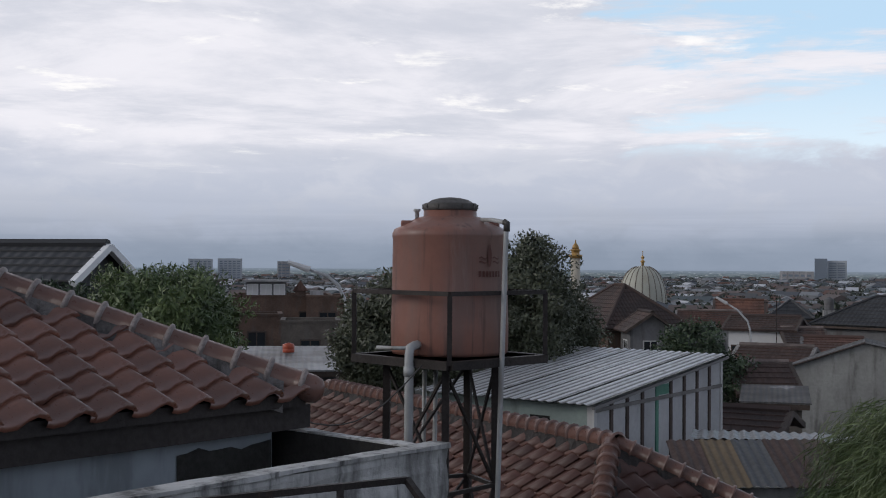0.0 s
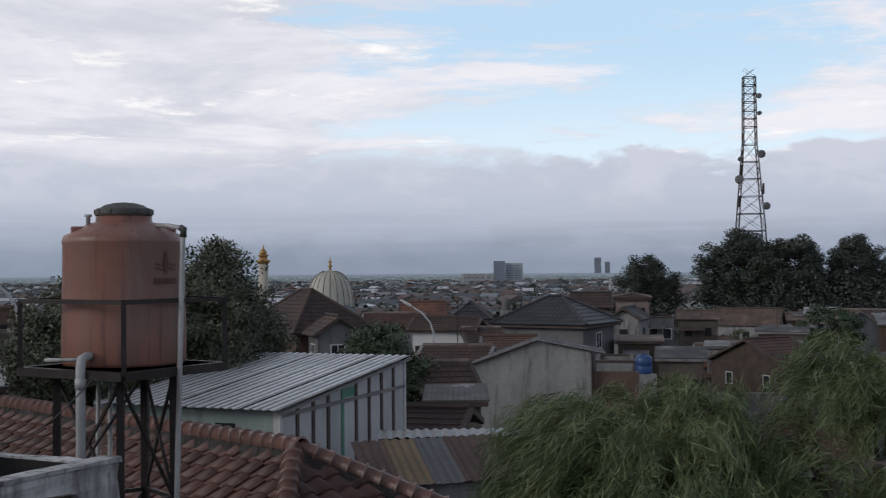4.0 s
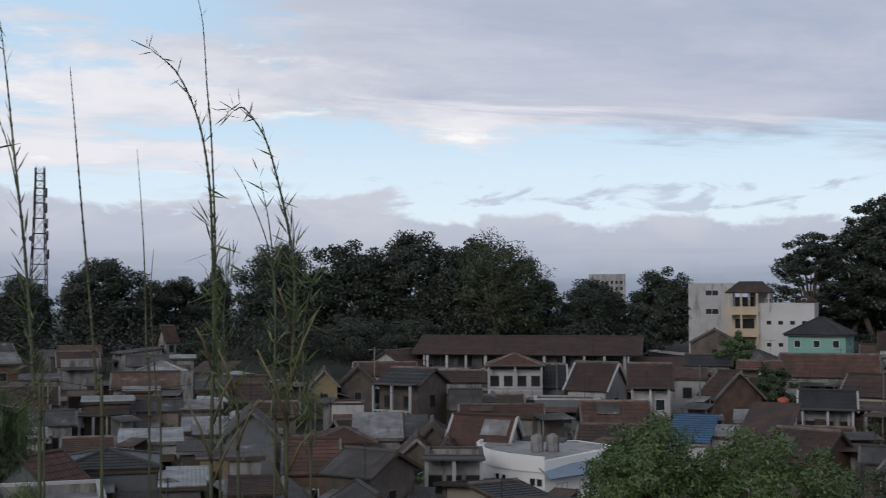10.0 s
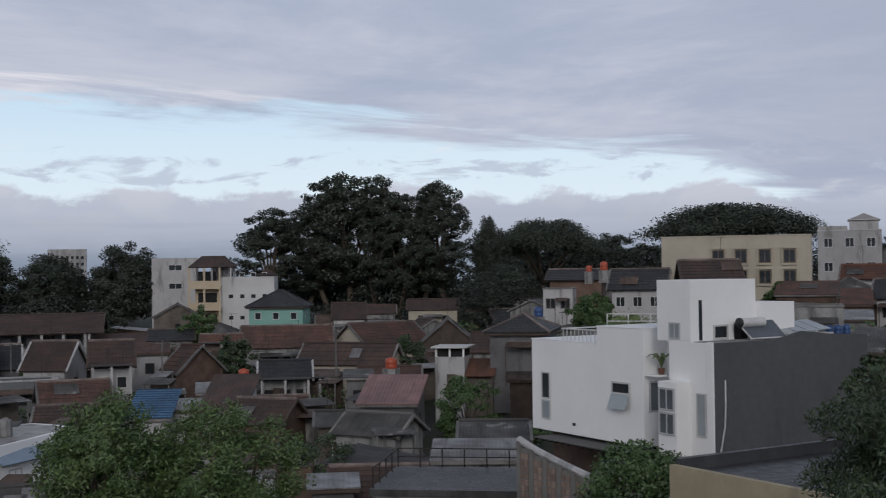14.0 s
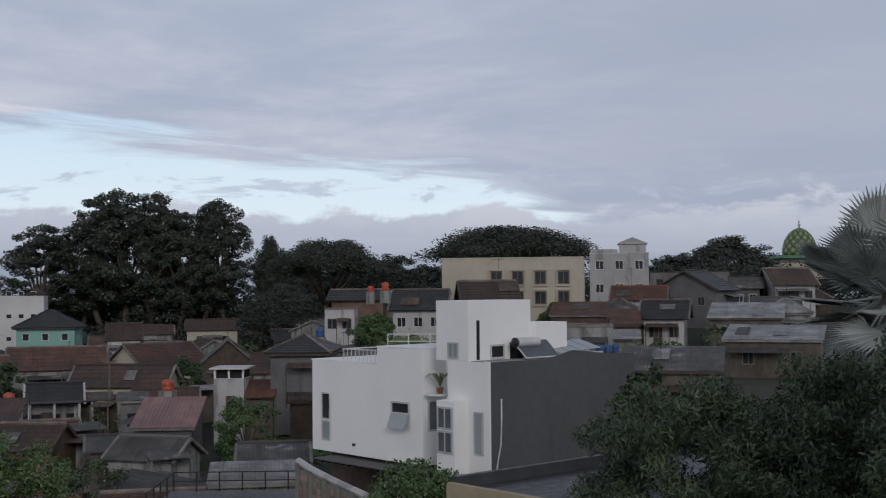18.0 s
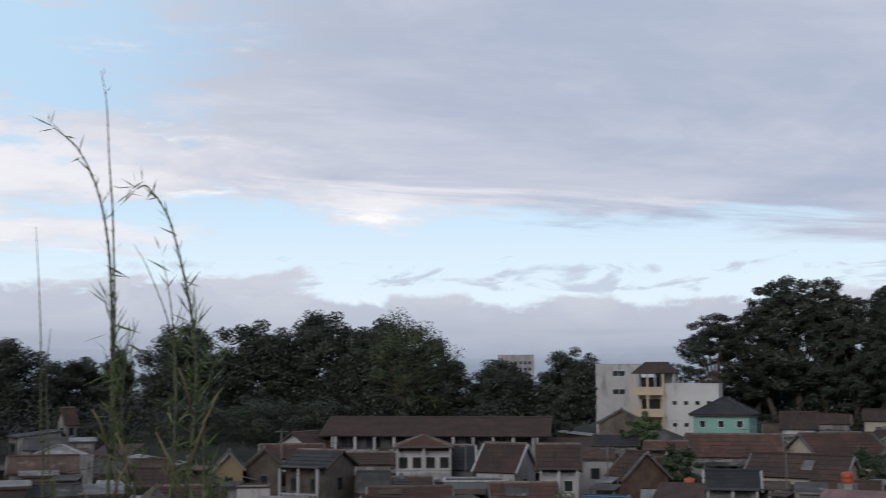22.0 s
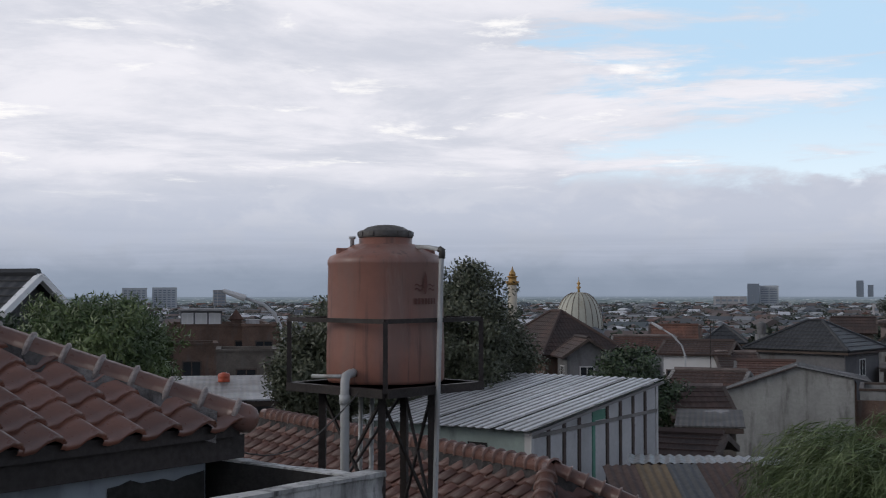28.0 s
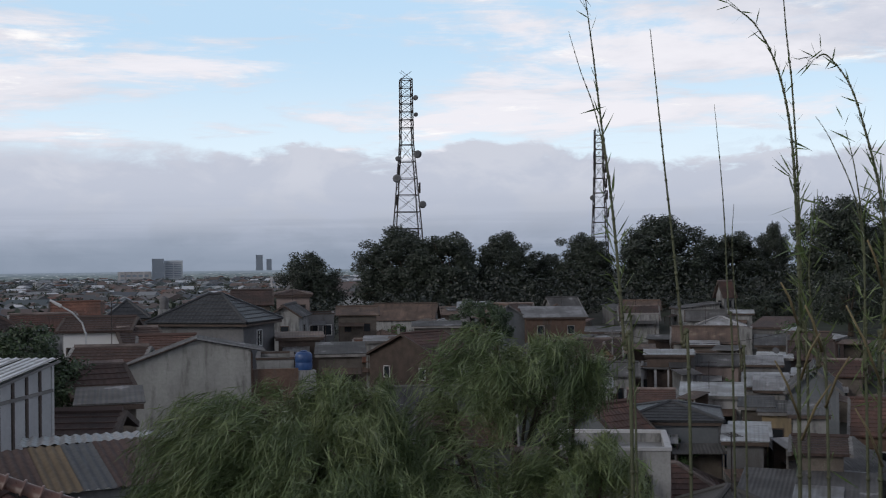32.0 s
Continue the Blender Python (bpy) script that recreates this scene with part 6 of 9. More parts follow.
weeping("weeping_tree", [(zp(24.0, 13.0, -5.9), 0.85, 0.85, 30), (zp(22.2, 12.6, -7.9), 0.48, 0.75, 11), (zp(26.3, 13.2, -7.0), 0.55, 0.85, 18), (zp(23.8, 12.0, -11.6), 1.05, 0.8, 22), (zp(27.2, 12.6, -10.6), 0.6, 0.7, 22), (zp(26.0, 11.6, -13.6), 1.3, 0.5, 36)],
        (wf.x, wf.y, ground_z(wf.x, wf.y)), 9, "feathery weeping tree with fine drooping green leaves")

reed_stem = material("reed_stem", rgb(0.085, 0.095, 0.05), 0.6, 0.3, 6.0, 0.1, dirt=rgb(0.10, 0.075, 0.05), dirt_at=0.5)
reed_leaf = leafy("reed_leaf", rgb(0.085, 0.14, 0.042), rgb(0.15, 0.195, 0.07))


def reed(d, pts, r, seed, leafy_from, dense=1.0, aside=-0.5):
    """A tall cane through (azimuth, elevation) bends at distance d, jointed, with blade leaves that thin out upwards."""
    rng = np.random.default_rng(seed)
    near = d / 9.0
    r = r * near
    bends = [polar(a + aside, d, (d - 0.3) * tan_d(e)) for a, e in pts]
    low = Vector((bends[0].x, bends[0].y, ground_z(bends[0].x, bends[0].y)))
    ob = thing("reed_cane", Matrix.Translation(low), "tall jointed green cane with narrow blade leaves", "plant", "canes in front of the balcony")
    path = [low] + bends
    fine_ = []
    for i in range(len(path) - 1):
        p0, p1, p2, p3 = path[max(i - 1, 0)], path[i], path[i + 1], path[min(i + 2, len(path) - 1)]
        k = 10
        for j in range(k):
            t = j / k
            fine_.append(0.5 * ((2 * p1) + (p2 - p0) * t + (2 * p0 - 5 * p1 + 4 * p2 - p3) * t * t + (3 * p1 - p0 - 3 * p2 + p3) * t ** 3))
    fine_.append(path[-1])
    n = len(fine_)
    bm = bmesh.new()
    tube(bm, [p - low for p in fine_], [r * (1 - 0.86 * (i / (n - 1)) ** 1.2) for i in range(n)], 6)
    for i in range(4, n - 2, 2):
        p = fine_[i] - low
        rr = r * (1 - 0.86 * (i / (n - 1)) ** 1.2)
        dr = (fine_[i + 1] - fine_[i]).normalized()
        tube(bm, [p - dr * 0.012, p, p + dr * 0.012], [rr, rr * 1.5, rr], 6)
    part("stem", bm, reed_stem, ob)
    P_, N_ = [], []
    for i in range(8, n - 1):
        p = np.array(fine_[i] - low)
        up = np.array((fine_[i + 1] - fine_[i]).normalized())
        e_ = math.degrees(math.atan2(fine_[i].z, d))
        k = int((2.2 if e_ < leafy_from else 0.4) * dense * rng.uniform(0.6, 1.8) + 0.5)
        for _ in range(k):
            out = rng.normal(0, 1, 3)
            out[2] = 0
            out /= np.linalg.norm(out)
            dirn = up * rng.uniform(0.5, 1.3) + out * 0.62
            if rng.uniform() < 0.2:
                dirn = out - up * 0.35
            dirn /= np.linalg.norm(dirn)
            ln = (0.21 if e_ < leafy_from else 0.10) * near
            P_.append(p + dirn * ln * 0.5 + up * rng.uniform(0, 0.12) * near)
            N_.append(dirn * 4)
    if P_:
        leaves("foliage", np.array(P_), np.array(N_), (0.18 if dense >= 1 else 0.10) * near, reed_leaf, ob, rng, 0.065, 0.0)
    return ob


RD = 6.5
reed(RD, [(29.3, -10), (29.0, -4), (28.6, 1.8), (28.1, 6.4), (27.75, 9.8), (27.43, 12.4)], 0.018, 1, 3.4, 1.2, -0.22)
reed(RD, [(29.5, -10), (28.9, -2), (28.5, 3.0), (27.9, 6.6), (27.2, 8.8), (26.7, 10.6)], 0.010, 2, 0.0, 0.7, -0.22)
reed(RD, [(32.0, -10), (31.7, -4), (31.4, 0.0), (31.0, 4.4), (30.7, 7.9), (30.46, 10.6)], 0.015, 3, -12, 0.45, -0.35)
reed(RD + 0.6, [(34.1, -10), (33.9, -2), (33.75, 2.6), (33.43, 7.0)], 0.011, 4, -12, 0.4)
reed(RD, [(36.8, -10), (36.9, -3), (36.8, 2.4), (36.6, 5.8), (36.1, 8.5), (35.2, 10.5), (34.1, 11.5)], 0.017, 5, 3.0, 1.3)
reed(RD, [(37.2, -10), (37.0, -3), (36.9, 3.0), (36.7, 7.7), (36.5, 10.0), (36.3, 12.8), (36.0, 14.2)], 0.012, 6, 2.0, 0.8)
reed(RD, [(40.1, -10), (40.3, -4), (40.45, 0.5), (40.25, 2.8), (39.75, 5.3), (39.1, 7.6), (38.2, 8.95), (37.75, 8.9)], 0.017, 7, 3.6, 1.4)
reed(RD, [(39.6, -10), (39.6, -3), (39.4, 1.8), (38.4, 4.9), (37.66, 6.3)], 0.010, 8, 0.0, 0.7)
reed(RD, [(39.6, -10), (39.5, -5), (39.6, 0.0), (39.3, 3.5), (38.9, 5.6)], 0.013, 9, 2.0, 1.0)
reed(RD, [(38.0, -10), (37.6, -5), (37.3, -1.0), (37.5, 1.4)], 0.015, 10, 3.0, 1.2)
reed(RD + 0.4, [(34.6, -10), (34.4, -5), (34.1, 0.0), (34.2, 2.4)], 0.010, 11, -12, 0.5)
reed(RD, [(41.2, -10), (41.0, -6), (40.8, -2.0), (41.2, 1.0)], 0.013, 12, 3.0, 1.1)


# dry side shoots that lean out of the canes
dry_shoot = material("dry_shoot", rgb(0.20, 0.16, 0.085), 0.7, 0.3, 5.0, 0.15)


def shoots(cane, rows):
    m_ = cane.matrix_world.translation
    for a0, e0, a1, e1 in rows:
        p0, p1 = zp(a0, RD - 0.02, e0) - m_, zp(a1, RD - 0.15, e1) - m_
        mid_ = p0.lerp(p1, 0.5) + Vector((0, 0, 0.03))
        part("dry_shoot", tube(bmesh.new(), [p0, mid_, p1], [0.007, 0.0065, 0.004], 5), dry_shoot, cane, "dry yellow-brown side shoot")


canes_ = [o_ for o_ in scene.collection.all_objects if o_.name.startswith("reed_cane")]
shoots(canes_[4], ((36.35, -7.2, 35.3, -4.6), (36.4, -8.0, 37.6, -5.6), (36.3, -3.0, 35.6, -1.2), (36.4, -5.4, 37.2, -3.4)))
shoots(canes_[6], ((39.7, -5.6, 38.3, -2.2), (39.8, -3.6, 40.9, -0.6), (39.7, -9.0, 38.6, -6.6), (39.8, -1.4, 39.2, 0.6), (39.7, -7.6, 40.8, -5.8)))
shoots(canes_[9], ((37.4, -6.6, 38.4, -4.4), (37.3, -4.2, 36.6, -2.2)))


def lone(name, seed, az_, d, top_el, half_deg, bottom_el, leaf, mat, label, clumps=80, per=60, aspect=0.5, droop=0.2, clump=None):
    """A tree or bush by its outline: top, half width and foot of the crown in degrees."""
    p = polar(az_, d)
    g = ground_z(p.x, p.y)
    zt, zb, r = d * tan_d(top_el), d * tan_d(bottom_el), d * tan_d(half_deg)
    cz, ch = (zt + zb) / 2 - g, (zt - zb)
    ob = tree(name, seed, zt - g, r, ch, cz, leaf, mat, clumps, per, 0.0, max(0.06, r * 0.07), label, "", aspect, droop, clump)
    ob.matrix_world = pose(p.x, p.y, g)
    FOOT.append((p.x, p.y, r * 0.6))
    return ob


lone("leafy_tree", 41, 56.2, 22, -5.5, 2.8, -12.0, 0.078, M["leaf_bright"], "bright green small-leaved tree", 200, 170, 0.42, 0.25, 0.26)
lone("leafy_tree", 42, 61.2, 22.5, -6.0, 3.4, -12.5, 0.078, M["leaf_bright"], "bright green small-leaved tree", 200, 170, 0.42, 0.25, 0.26)
lone("round_bush", 43, 80.9, 36, -8.15, 2.9, -12.0, 0.12, M["leaf_mid"], "dense round green bush in front of the white house", 130, 110, 0.6, 0.1, 0.45)
lone("dark_tree", 44, 94.3, 16, -4.5, 6.6, -14.0, 0.088, M["leaf_deep"], "large dark green tree with drooping leaf tufts", 330, 240, 0.24, 0.8, 0.27)
lone("dark_tree", 45, 107.6, 13, 3.2, 6.9, -14.0, 0.088, M["leaf_deep"], "large dark green tree with drooping leaf tufts", 360, 240, 0.24, 0.8, 0.27)
lone("dark_tree", 46, 100.0, 15, -3.6, 4.6, -14.0, 0.088, M["leaf_deep"], "large dark green tree with drooping leaf tufts", 260, 240, 0.24, 0.8, 0.27)
lone("small_tree", 47, 91.6, 34, -3.4, 1.5, -8.0, 0.18, M["leaf_deep"], "small dark tree beside the dark wall", 50, 60, 0.5, 0.2)
lone("mango_tree", 48, -22.9, 26, -0.45, 3.6, -5.5, 0.15, M["leaf_crown"], "dense mango tree with long drooping leaves", 105, 330, 0.24, 0.75, 0.5)
lone("mango_tree", 49, -28.2, 27, -1.35, 2.6, -5.0, 0.14, M["leaf_deep"], "low dark tree below the black gabled roof", 110, 200, 0.3, 0.5, 0.42)
lone("dark_tree", 50, -5.9, 31, 1.25, 2.0, -6.0, 0.115, M["leaf_olive"], "dark leafy tree behind the water tank", 170, 170, 0.4, 0.3, 0.42)
lone("dark_tree", 51, -11.2, 30, 0.3, 3.6, -6.5, 0.115, M["leaf_olive"], "dark leafy tree behind the water tank", 190, 170, 0.4, 0.3, 0.45)
lone("dark_tree", 52, -13.4, 29, -2.0, 1.5, -6.5, 0.115, M["leaf_olive"], "leafy tree behind the water tank", 110, 170, 0.4, 0.3, 0.4)
lone("dark_tree", 54, -4.4, 33, -1.6, 1.7, -6.0, 0.115, M["leaf_olive"], "dark leafy tree behind the water tank", 90, 150, 0.4, 0.3, 0.4)
lone("dark_tree", 53, 1.9, 44, -2.75, 2.1, -7.5, 0.15, M["leaf_deep"], "dark tree beside the street lamp", 90, 150, 0.45, 0.3, 0.5)

lone("small_bush", 61, 7.15, 36, -7.6, 0.8, -10.0, 0.06, M["leaf_dry"], "small rusty-leaved shrub beside the gable wall", 40, 60, 0.5, 0.1, 0.16)
lone("feathery_tree", 60, 49.2, 186, 3.25, 2.2, -2.0, 0.42, M["leaf_pine"], "paler feathery tree on the ridge", 150, 70, 0.4, 0.3)

# silver fan palm
pp_ = polar(102.2, 25)
palm = thing("fan_palm", pose(pp_.x, pp_.y, ground_z(pp_.x, pp_.y)), "silver-grey fan palm with stiff round leaves", "palm")
PZ = 25 * tan_d(-0.2) - ground_z(pp_.x, pp_.y)
part("trunk", tube(bmesh.new(), [(0, 0, 0), (0.05, 0, PZ * 0.5), (0, 0, PZ)], [0.24, 0.2, 0.17], 10), M["bark"], palm)
rngp = random.Random(77)
for i in range(38):
    th, ph = i * 2.4, radians(5 + 70 * ((i * 0.37) % 1.0)) if i < 24 else radians(-15 - 14 * (i % 4))
    dirn = Vector((math.cos(th) * math.cos(ph), math.sin(th) * math.cos(ph), math.sin(ph)))
    hub = Vector((0, 0, PZ)) + dirn * rngp.uniform(0.7, 1.3)
    side = dirn.cross(Vector((0, 0, 1))).normalized()
    up = side.cross(dirn).normalized()
    axis = (up * 0.35 + dirn * rngp.uniform(0.7, 1.2)).normalized()
    face = side.cross(axis).normalized()
    bm = bmesh.new()
    beam(bm, (0, 0, PZ - 0.1), hub, 0.03, 4, 0.02)
    R0_ = rngp.uniform(0.85, 1.12)
    for k in range(40):
        a = radians(-115 + 230 * k / 39)
        d_ = (axis * math.cos(a) + side * math.sin(a)).normalized()
        n_ = (-axis * math.sin(a) + side * math.cos(a)).normalized()
        mid = hub + d_ * R0_ * 0.58
        tip = hub + d_ * R0_ * rngp.uniform(0.92, 1.08) + face * 0.06 - Vector((0, 0, 0.05))
        v = [bm.verts.new(q) for q in (hub, mid - n_ * 0.044, tip, mid + n_ * 0.044)]
        ridge_ = bm.verts.new(mid + face * 0.022)
        bm.faces.new((v[0], v[1], ridge_))
        bm.faces.new((v[1], v[2], ridge_))
        bm.faces.new((v[2], v[3], ridge_))
        bm.faces.new((v[3], v[0], ridge_))
    part("frond", bm, M["palm_grey"], palm)

# ---- radio masts ----
def mast(az_, d, top_el, w_top, w_low, low_el, seed, drums):
    p = polar(az_, d)
    g = ground_z(p.x, p.y)
    zt, zl = d * tan_d(top_el) - g, d * tan_d(low_el) - g
    ob = thing("radio_mast", pose(p.x, p.y, g, 0, 0, -az_ + 8), "dark steel lattice radio mast with antennas", "mast", "radio masts")
    rr = random.Random(seed)

    def half(z):
        t = max(0.0, (zt - z) / (zt - zl))
        k = 0.0 if t < 0.42 else (t - 0.42) / 0.58
        return (w_top * (1 + 0.12 * min(t, 0.42) / 0.42) * (1 - k) + w_low * k) / 2 if t <= 1 else w_low / 2 * (1 + 0.25 * (t - 1))
    for sx in (-1, 1):
        for sy in (-1, 1):
            bm = bmesh.new()
            zs = [0, zl * 0.5, zl, zl + (zt - zl) * 0.3, zl + (zt - zl) * 0.58, zt]
            for z0, z1 in zip(zs, zs[1:]):
                beam(bm, (sx * half(z0), sy * half(z0), z0), (sx * half(z1), sy * half(z1), z1), 0.12)
            part("leg", bm, steel, ob)
    z = zl * 0.6
    while z < zt:
        step = 3.2 if z < zl + (zt - zl) * 0.58 else 1.55
        h0, h1 = half(z), half(min(zt, z + step))
        c0 = [(-h0, -h0, z), (h0, -h0, z), (h0, h0, z), (-h0, h0, z)]
        c1 = [(-h1, -h1, z + step), (h1, -h1, z + step), (h1, h1, z + step), (-h1, h1, z + step)]
        for i in range(4):
            j = (i + 1) % 4
            part("rung", beam(bmesh.new(), c0[i], c0[j], 0.09), steel, ob)
            if step > 2 or i % 2 == 0:
                part("brace", beam(bmesh.new(), c0[i], c1[j], 0.04), steel, ob)
                part("brace", beam(bmesh.new(), c0[j], c1[i], 0.04), steel, ob)
        z += step
    for zf, s, r in drums:
        z = zl + (zt - zl) * zf
        bm = bmesh.new()
        if r > 0:
            lathe(bm, ((r * 0.3, 0), (r, 0.1), (r, 0.45), (r * 0.6, 0.6)), 14, pose(s * (half(z) + 0.5), -half(z) - 0.2, z, 90))
        else:
            box(bm, s * (half(z) + 0.3) - 0.16, -half(z) - 0.3, z - 1.0, s * (half(z) + 0.3) + 0.16, -half(z), z + 1.0)
        part("antenna", bm, M["plaster_grey"] if r > 0 else steel, ob)
    return ob


mast(19.0, 230, 8.52, 2.1, 4.9, 1.35, 1, ((0.87, 1, 0.5), (0.76, 1, 0.4), (0.50, 1, 0.75), (0.47, -1, 0.5), (0.34, -1, 0.8), (0.40, -1, -1), (0.17, 1, 0.7), (0.20, -1, -1), (0.28, 1, -1)))
mast(28.1, 265, 6.0, 1.7, 3.0, 1.4, 2, ((0.75, 1, -1), (0.72, -1, -1), (0.60, 1, -1), (0.62, -1, -1), (0.45, 1, -1), (0.46, -1, -1), (0.30, -1, 0.6), (0.33, 1, -1), (0.15, 1, -1), (0.18, -1, -1)))


# ---- street lamps ----
def street_lamp(az_, d, pts, label, r=0.06):
    p = polar(az_, d)
    g = ground_z(p.x, p.y)
    ob = thing("street_lamp", Matrix.Translation((p.x, p.y, g)), label, "street lamp", "street lamps")
    q = [zp(a, d, e) - Vector((p.x, p.y, g)) for a, e in pts]
    part("pole", tube(bmesh.new(), [(0, 0, 0)] + q, [r * 1.3] + [r] * (len(q) - 1) + [r * 0.75], 8), M["steel_grey"], ob)
    e = q[-1]
    dv = (q[-1] - q[-2]).normalized()
    bm = bmesh.new()
    beam(bm, e - dv * 0.05, e + dv * 12.5 * r, r * 2, 8, r * 1.2)
    part("lamp_head", bm, M["steel_white"], ob)


street_lamp(-14.7, 42, ((-14.55, -4), (-14.57, -2.4), (-14.7, -1.85), (-15.0, -1.2), (-15.5, -0.78), (-16.4, -0.47)), "grey curved street lamp with a long head")
street_lamp(4.2, 58, ((4.2, -5.5), (4.2, -3.2), (4.05, -2.7), (3.6, -2.2), (3.1, -1.9)), "grey curved street lamp", 0.042)

# ---- mosque domes and minaret ----
domem = material("dome_paint", rgb(0.46, 0.455, 0.38), 0.5, 0.1, 0.5, 0.05, dirt=rgb(0.34, 0.30, 0.22), dirt_at=0.55)
dome_rib = material("dome_rib", rgb(0.17, 0.14, 0.11), 0.6, 0.3, 2.0, 0.0)
gold = material("gold_paint", rgb(0.42, 0.25, 0.08), 0.4, 0.15, 2.0, 0.0, metal=0.3)


def dome(name, az_, d, half_deg, base_el, top_el, mat, rib_mat, label, onion=False, ribs=20):
    p = polar(az_, d)
    r, zb, zt = d * tan_d(half_deg), d * tan_d(base_el), d * tan_d(top_el)
    g = ground_z(p.x, p.y)
    ob = thing(name, pose(p.x, p.y, g), label, "dome")
    h = zt - zb
    prof = []
    for i in range(13):
        t = i / 12
        rr = r * math.cos(t * math.pi / 2) ** (0.9 if onion else 0.62) * (1 + (0.05 if onion else 0.03) * math.sin(t * 3.1))
        prof.append((max(0.02, rr), zb - g + h * (0.92 * math.sin(t * math.pi / 2) + 0.08 * t ** 3)))
    part("shell", lathe(bmesh.new(), prof, 40), mat, ob)
    for i in range(ribs):
        a = 6.2832 * i / ribs
        bm = bmesh.new()
        tube(bm, [(q * 1.004 * math.cos(a), q * 1.004 * math.sin(a), z) for q, z in prof[:-1]], r * 0.018, 4)
        part("rib", bm, rib_mat, ob)
    part("drum", lathe(bmesh.new(), ((r * 1.05, 0), (r * 1.05, zb - g - 0.3), (r * 1.12, zb - g - 0.1), (r * 1.12, zb - g))), M["plaster_cream"], ob)
    part("finial", lathe(bmesh.new(), ((r * 0.05, zt - g - 0.1), (r * 0.05, zt - g + h * 0.06), (r * 0.10, zt - g + h * 0.10), (r * 0.03, zt - g + h * 0.14), (r * 0.08, zt - g + h * 0.19), (r * 0.015, zt - g + h * 0.24), (r * 0.01, zt - g + h * 0.34)), 10), M["steel_white"] if onion else gold, ob, "thin white finial" if onion else "thin gilded finial")
    return ob


dome("mosque_dome", -0.67, 200, 1.12, -2.2, -0.20, domem, dome_rib, "cream ribbed mosque dome with a gilded finial")
greend = material("dome_green", rgb(0.13, 0.21, 0.06), 0.5, 0.35, 0.9, 0.05, dirt=rgb(0.05, 0.11, 0.04), dirt_at=0.46)
gn = Net(greend.node_tree)
gco = gn.node("ShaderNodeTexCoord").outputs["Object"]
gsp = gn.node("ShaderNodeSeparateXYZ")
gn.t.links.new(gco, gsp.inputs[0])
turn_ = gn.m("MULTIPLY", gn.m("ARCTAN2", gsp.outputs[0], gsp.outputs[1]), 6.0)
lift_ = gn.m("MULTIPLY", gsp.outputs[2], 2.5)
lattice = gn.m("ABSOLUTE", gn.m("MULTIPLY", gn.m("SINE", gn.m("ADD", turn_, lift_)), gn.m("SINE", gn.m("SUBTRACT", turn_, lift_))))
gbase = greend.node_tree.nodes["Principled BSDF"].inputs["Base Color"]
diamond = gn.mix(gn.ramp(lattice, 0.08, 0.2), rgb(0.03, 0.07, 0.045), rgb(0.11, 0.16, 0.07))
gn.t.links.new(gn.mix(gn.ramp(lattice, 0.55, 0.7), diamond, rgb(0.27, 0.30, 0.14)), gbase)
greenr = material("dome_trim", rgb(0.07, 0.20, 0.12), 0.5, 0.1, 2.0, 0.0)
gd = dome("mosque_dome", 98.52, 190, 0.77, 1.38, 2.66, greend, greenr, "green and yellow patterned mosque dome", True, 0)
gdz = 190 * tan_d(1.38) - gd.matrix_world.translation.z
boxpart("cornice", greenr, gd, -3.9, -3.9, gdz - 0.45, 3.9, 3.9, gdz, "dark green cornice")
boxpart("band", M["plaster_grey"], gd, -3.35, -3.35, gdz - 1.15, 3.35, 3.35, gdz - 0.45, "grey-green band of louvres")
boxpart("base", M["plaster_cream"], gd, -3.4, -3.4, gdz - 3.6, 3.4, 3.4, gdz - 1.15)
for sx_ in (-1.15, 0.0, 1.15):
    boxpart("pilaster", M["plaster_cream"], gd, sx_ * 1.5 - 0.12, -3.45, gdz - 1.15, sx_ * 1.5 + 0.12, -3.36, gdz - 0.45)
mn = polar(-3.8, 235)
mi = thing("minaret", pose(mn.x, mn.y, ground_z(mn.x, mn.y)), "slim cream and gold minaret", "minaret")
MZ = -ground_z(mn.x, mn.y)
part("shaft", lathe(bmesh.new(), ((1.0, 0), (0.9, MZ + 0.6))), M["plaster_cream"], mi)
part("gallery", lathe(bmesh.new(), ((1.0, MZ + 0.5), (1.35, MZ + 0.9), (1.35, MZ + 1.2), (0.8, MZ + 1.25), (0.8, MZ + 1.9), (1.05, MZ + 2.0), (1.05, MZ + 2.2), (0.6, MZ + 2.3))), gold, mi)
part("cap", lathe(bmesh.new(), ((0.6, MZ + 2.3), (0.7, MZ + 2.6), (0.55, MZ + 3.0), (0.2, MZ + 3.4), (0.06, MZ + 4.1))), gold, mi)


# ---- the far town on the plain ----
def per_island(name, cols, rough=0.8):
    mt = bpy.data.materials.new(name)
    mt.use_nodes = True
    n = Net(mt.node_tree)
    isl = n.node("ShaderNodeNewGeometry").outputs["Random Per Island"]
    ramp_ = n.node("ShaderNodeValToRGB")
    ramp_.color_ramp.interpolation = "CONSTANT"
    e = ramp_.color_ramp.elements
    while len(e) < len(cols):
        e.new(0.5)
    for i, c in enumerate(cols):
        e[i].position, e[i].color = i / len(cols), c
    n.t.links.new(isl, ramp_.inputs[0])
    b = mt.node_tree.nodes["Principled BSDF"]
    n.t.links.new(ramp_.outputs[0], b.inputs["Base Color"])
    b.inputs["Roughness"].default_value = rough
    return mt


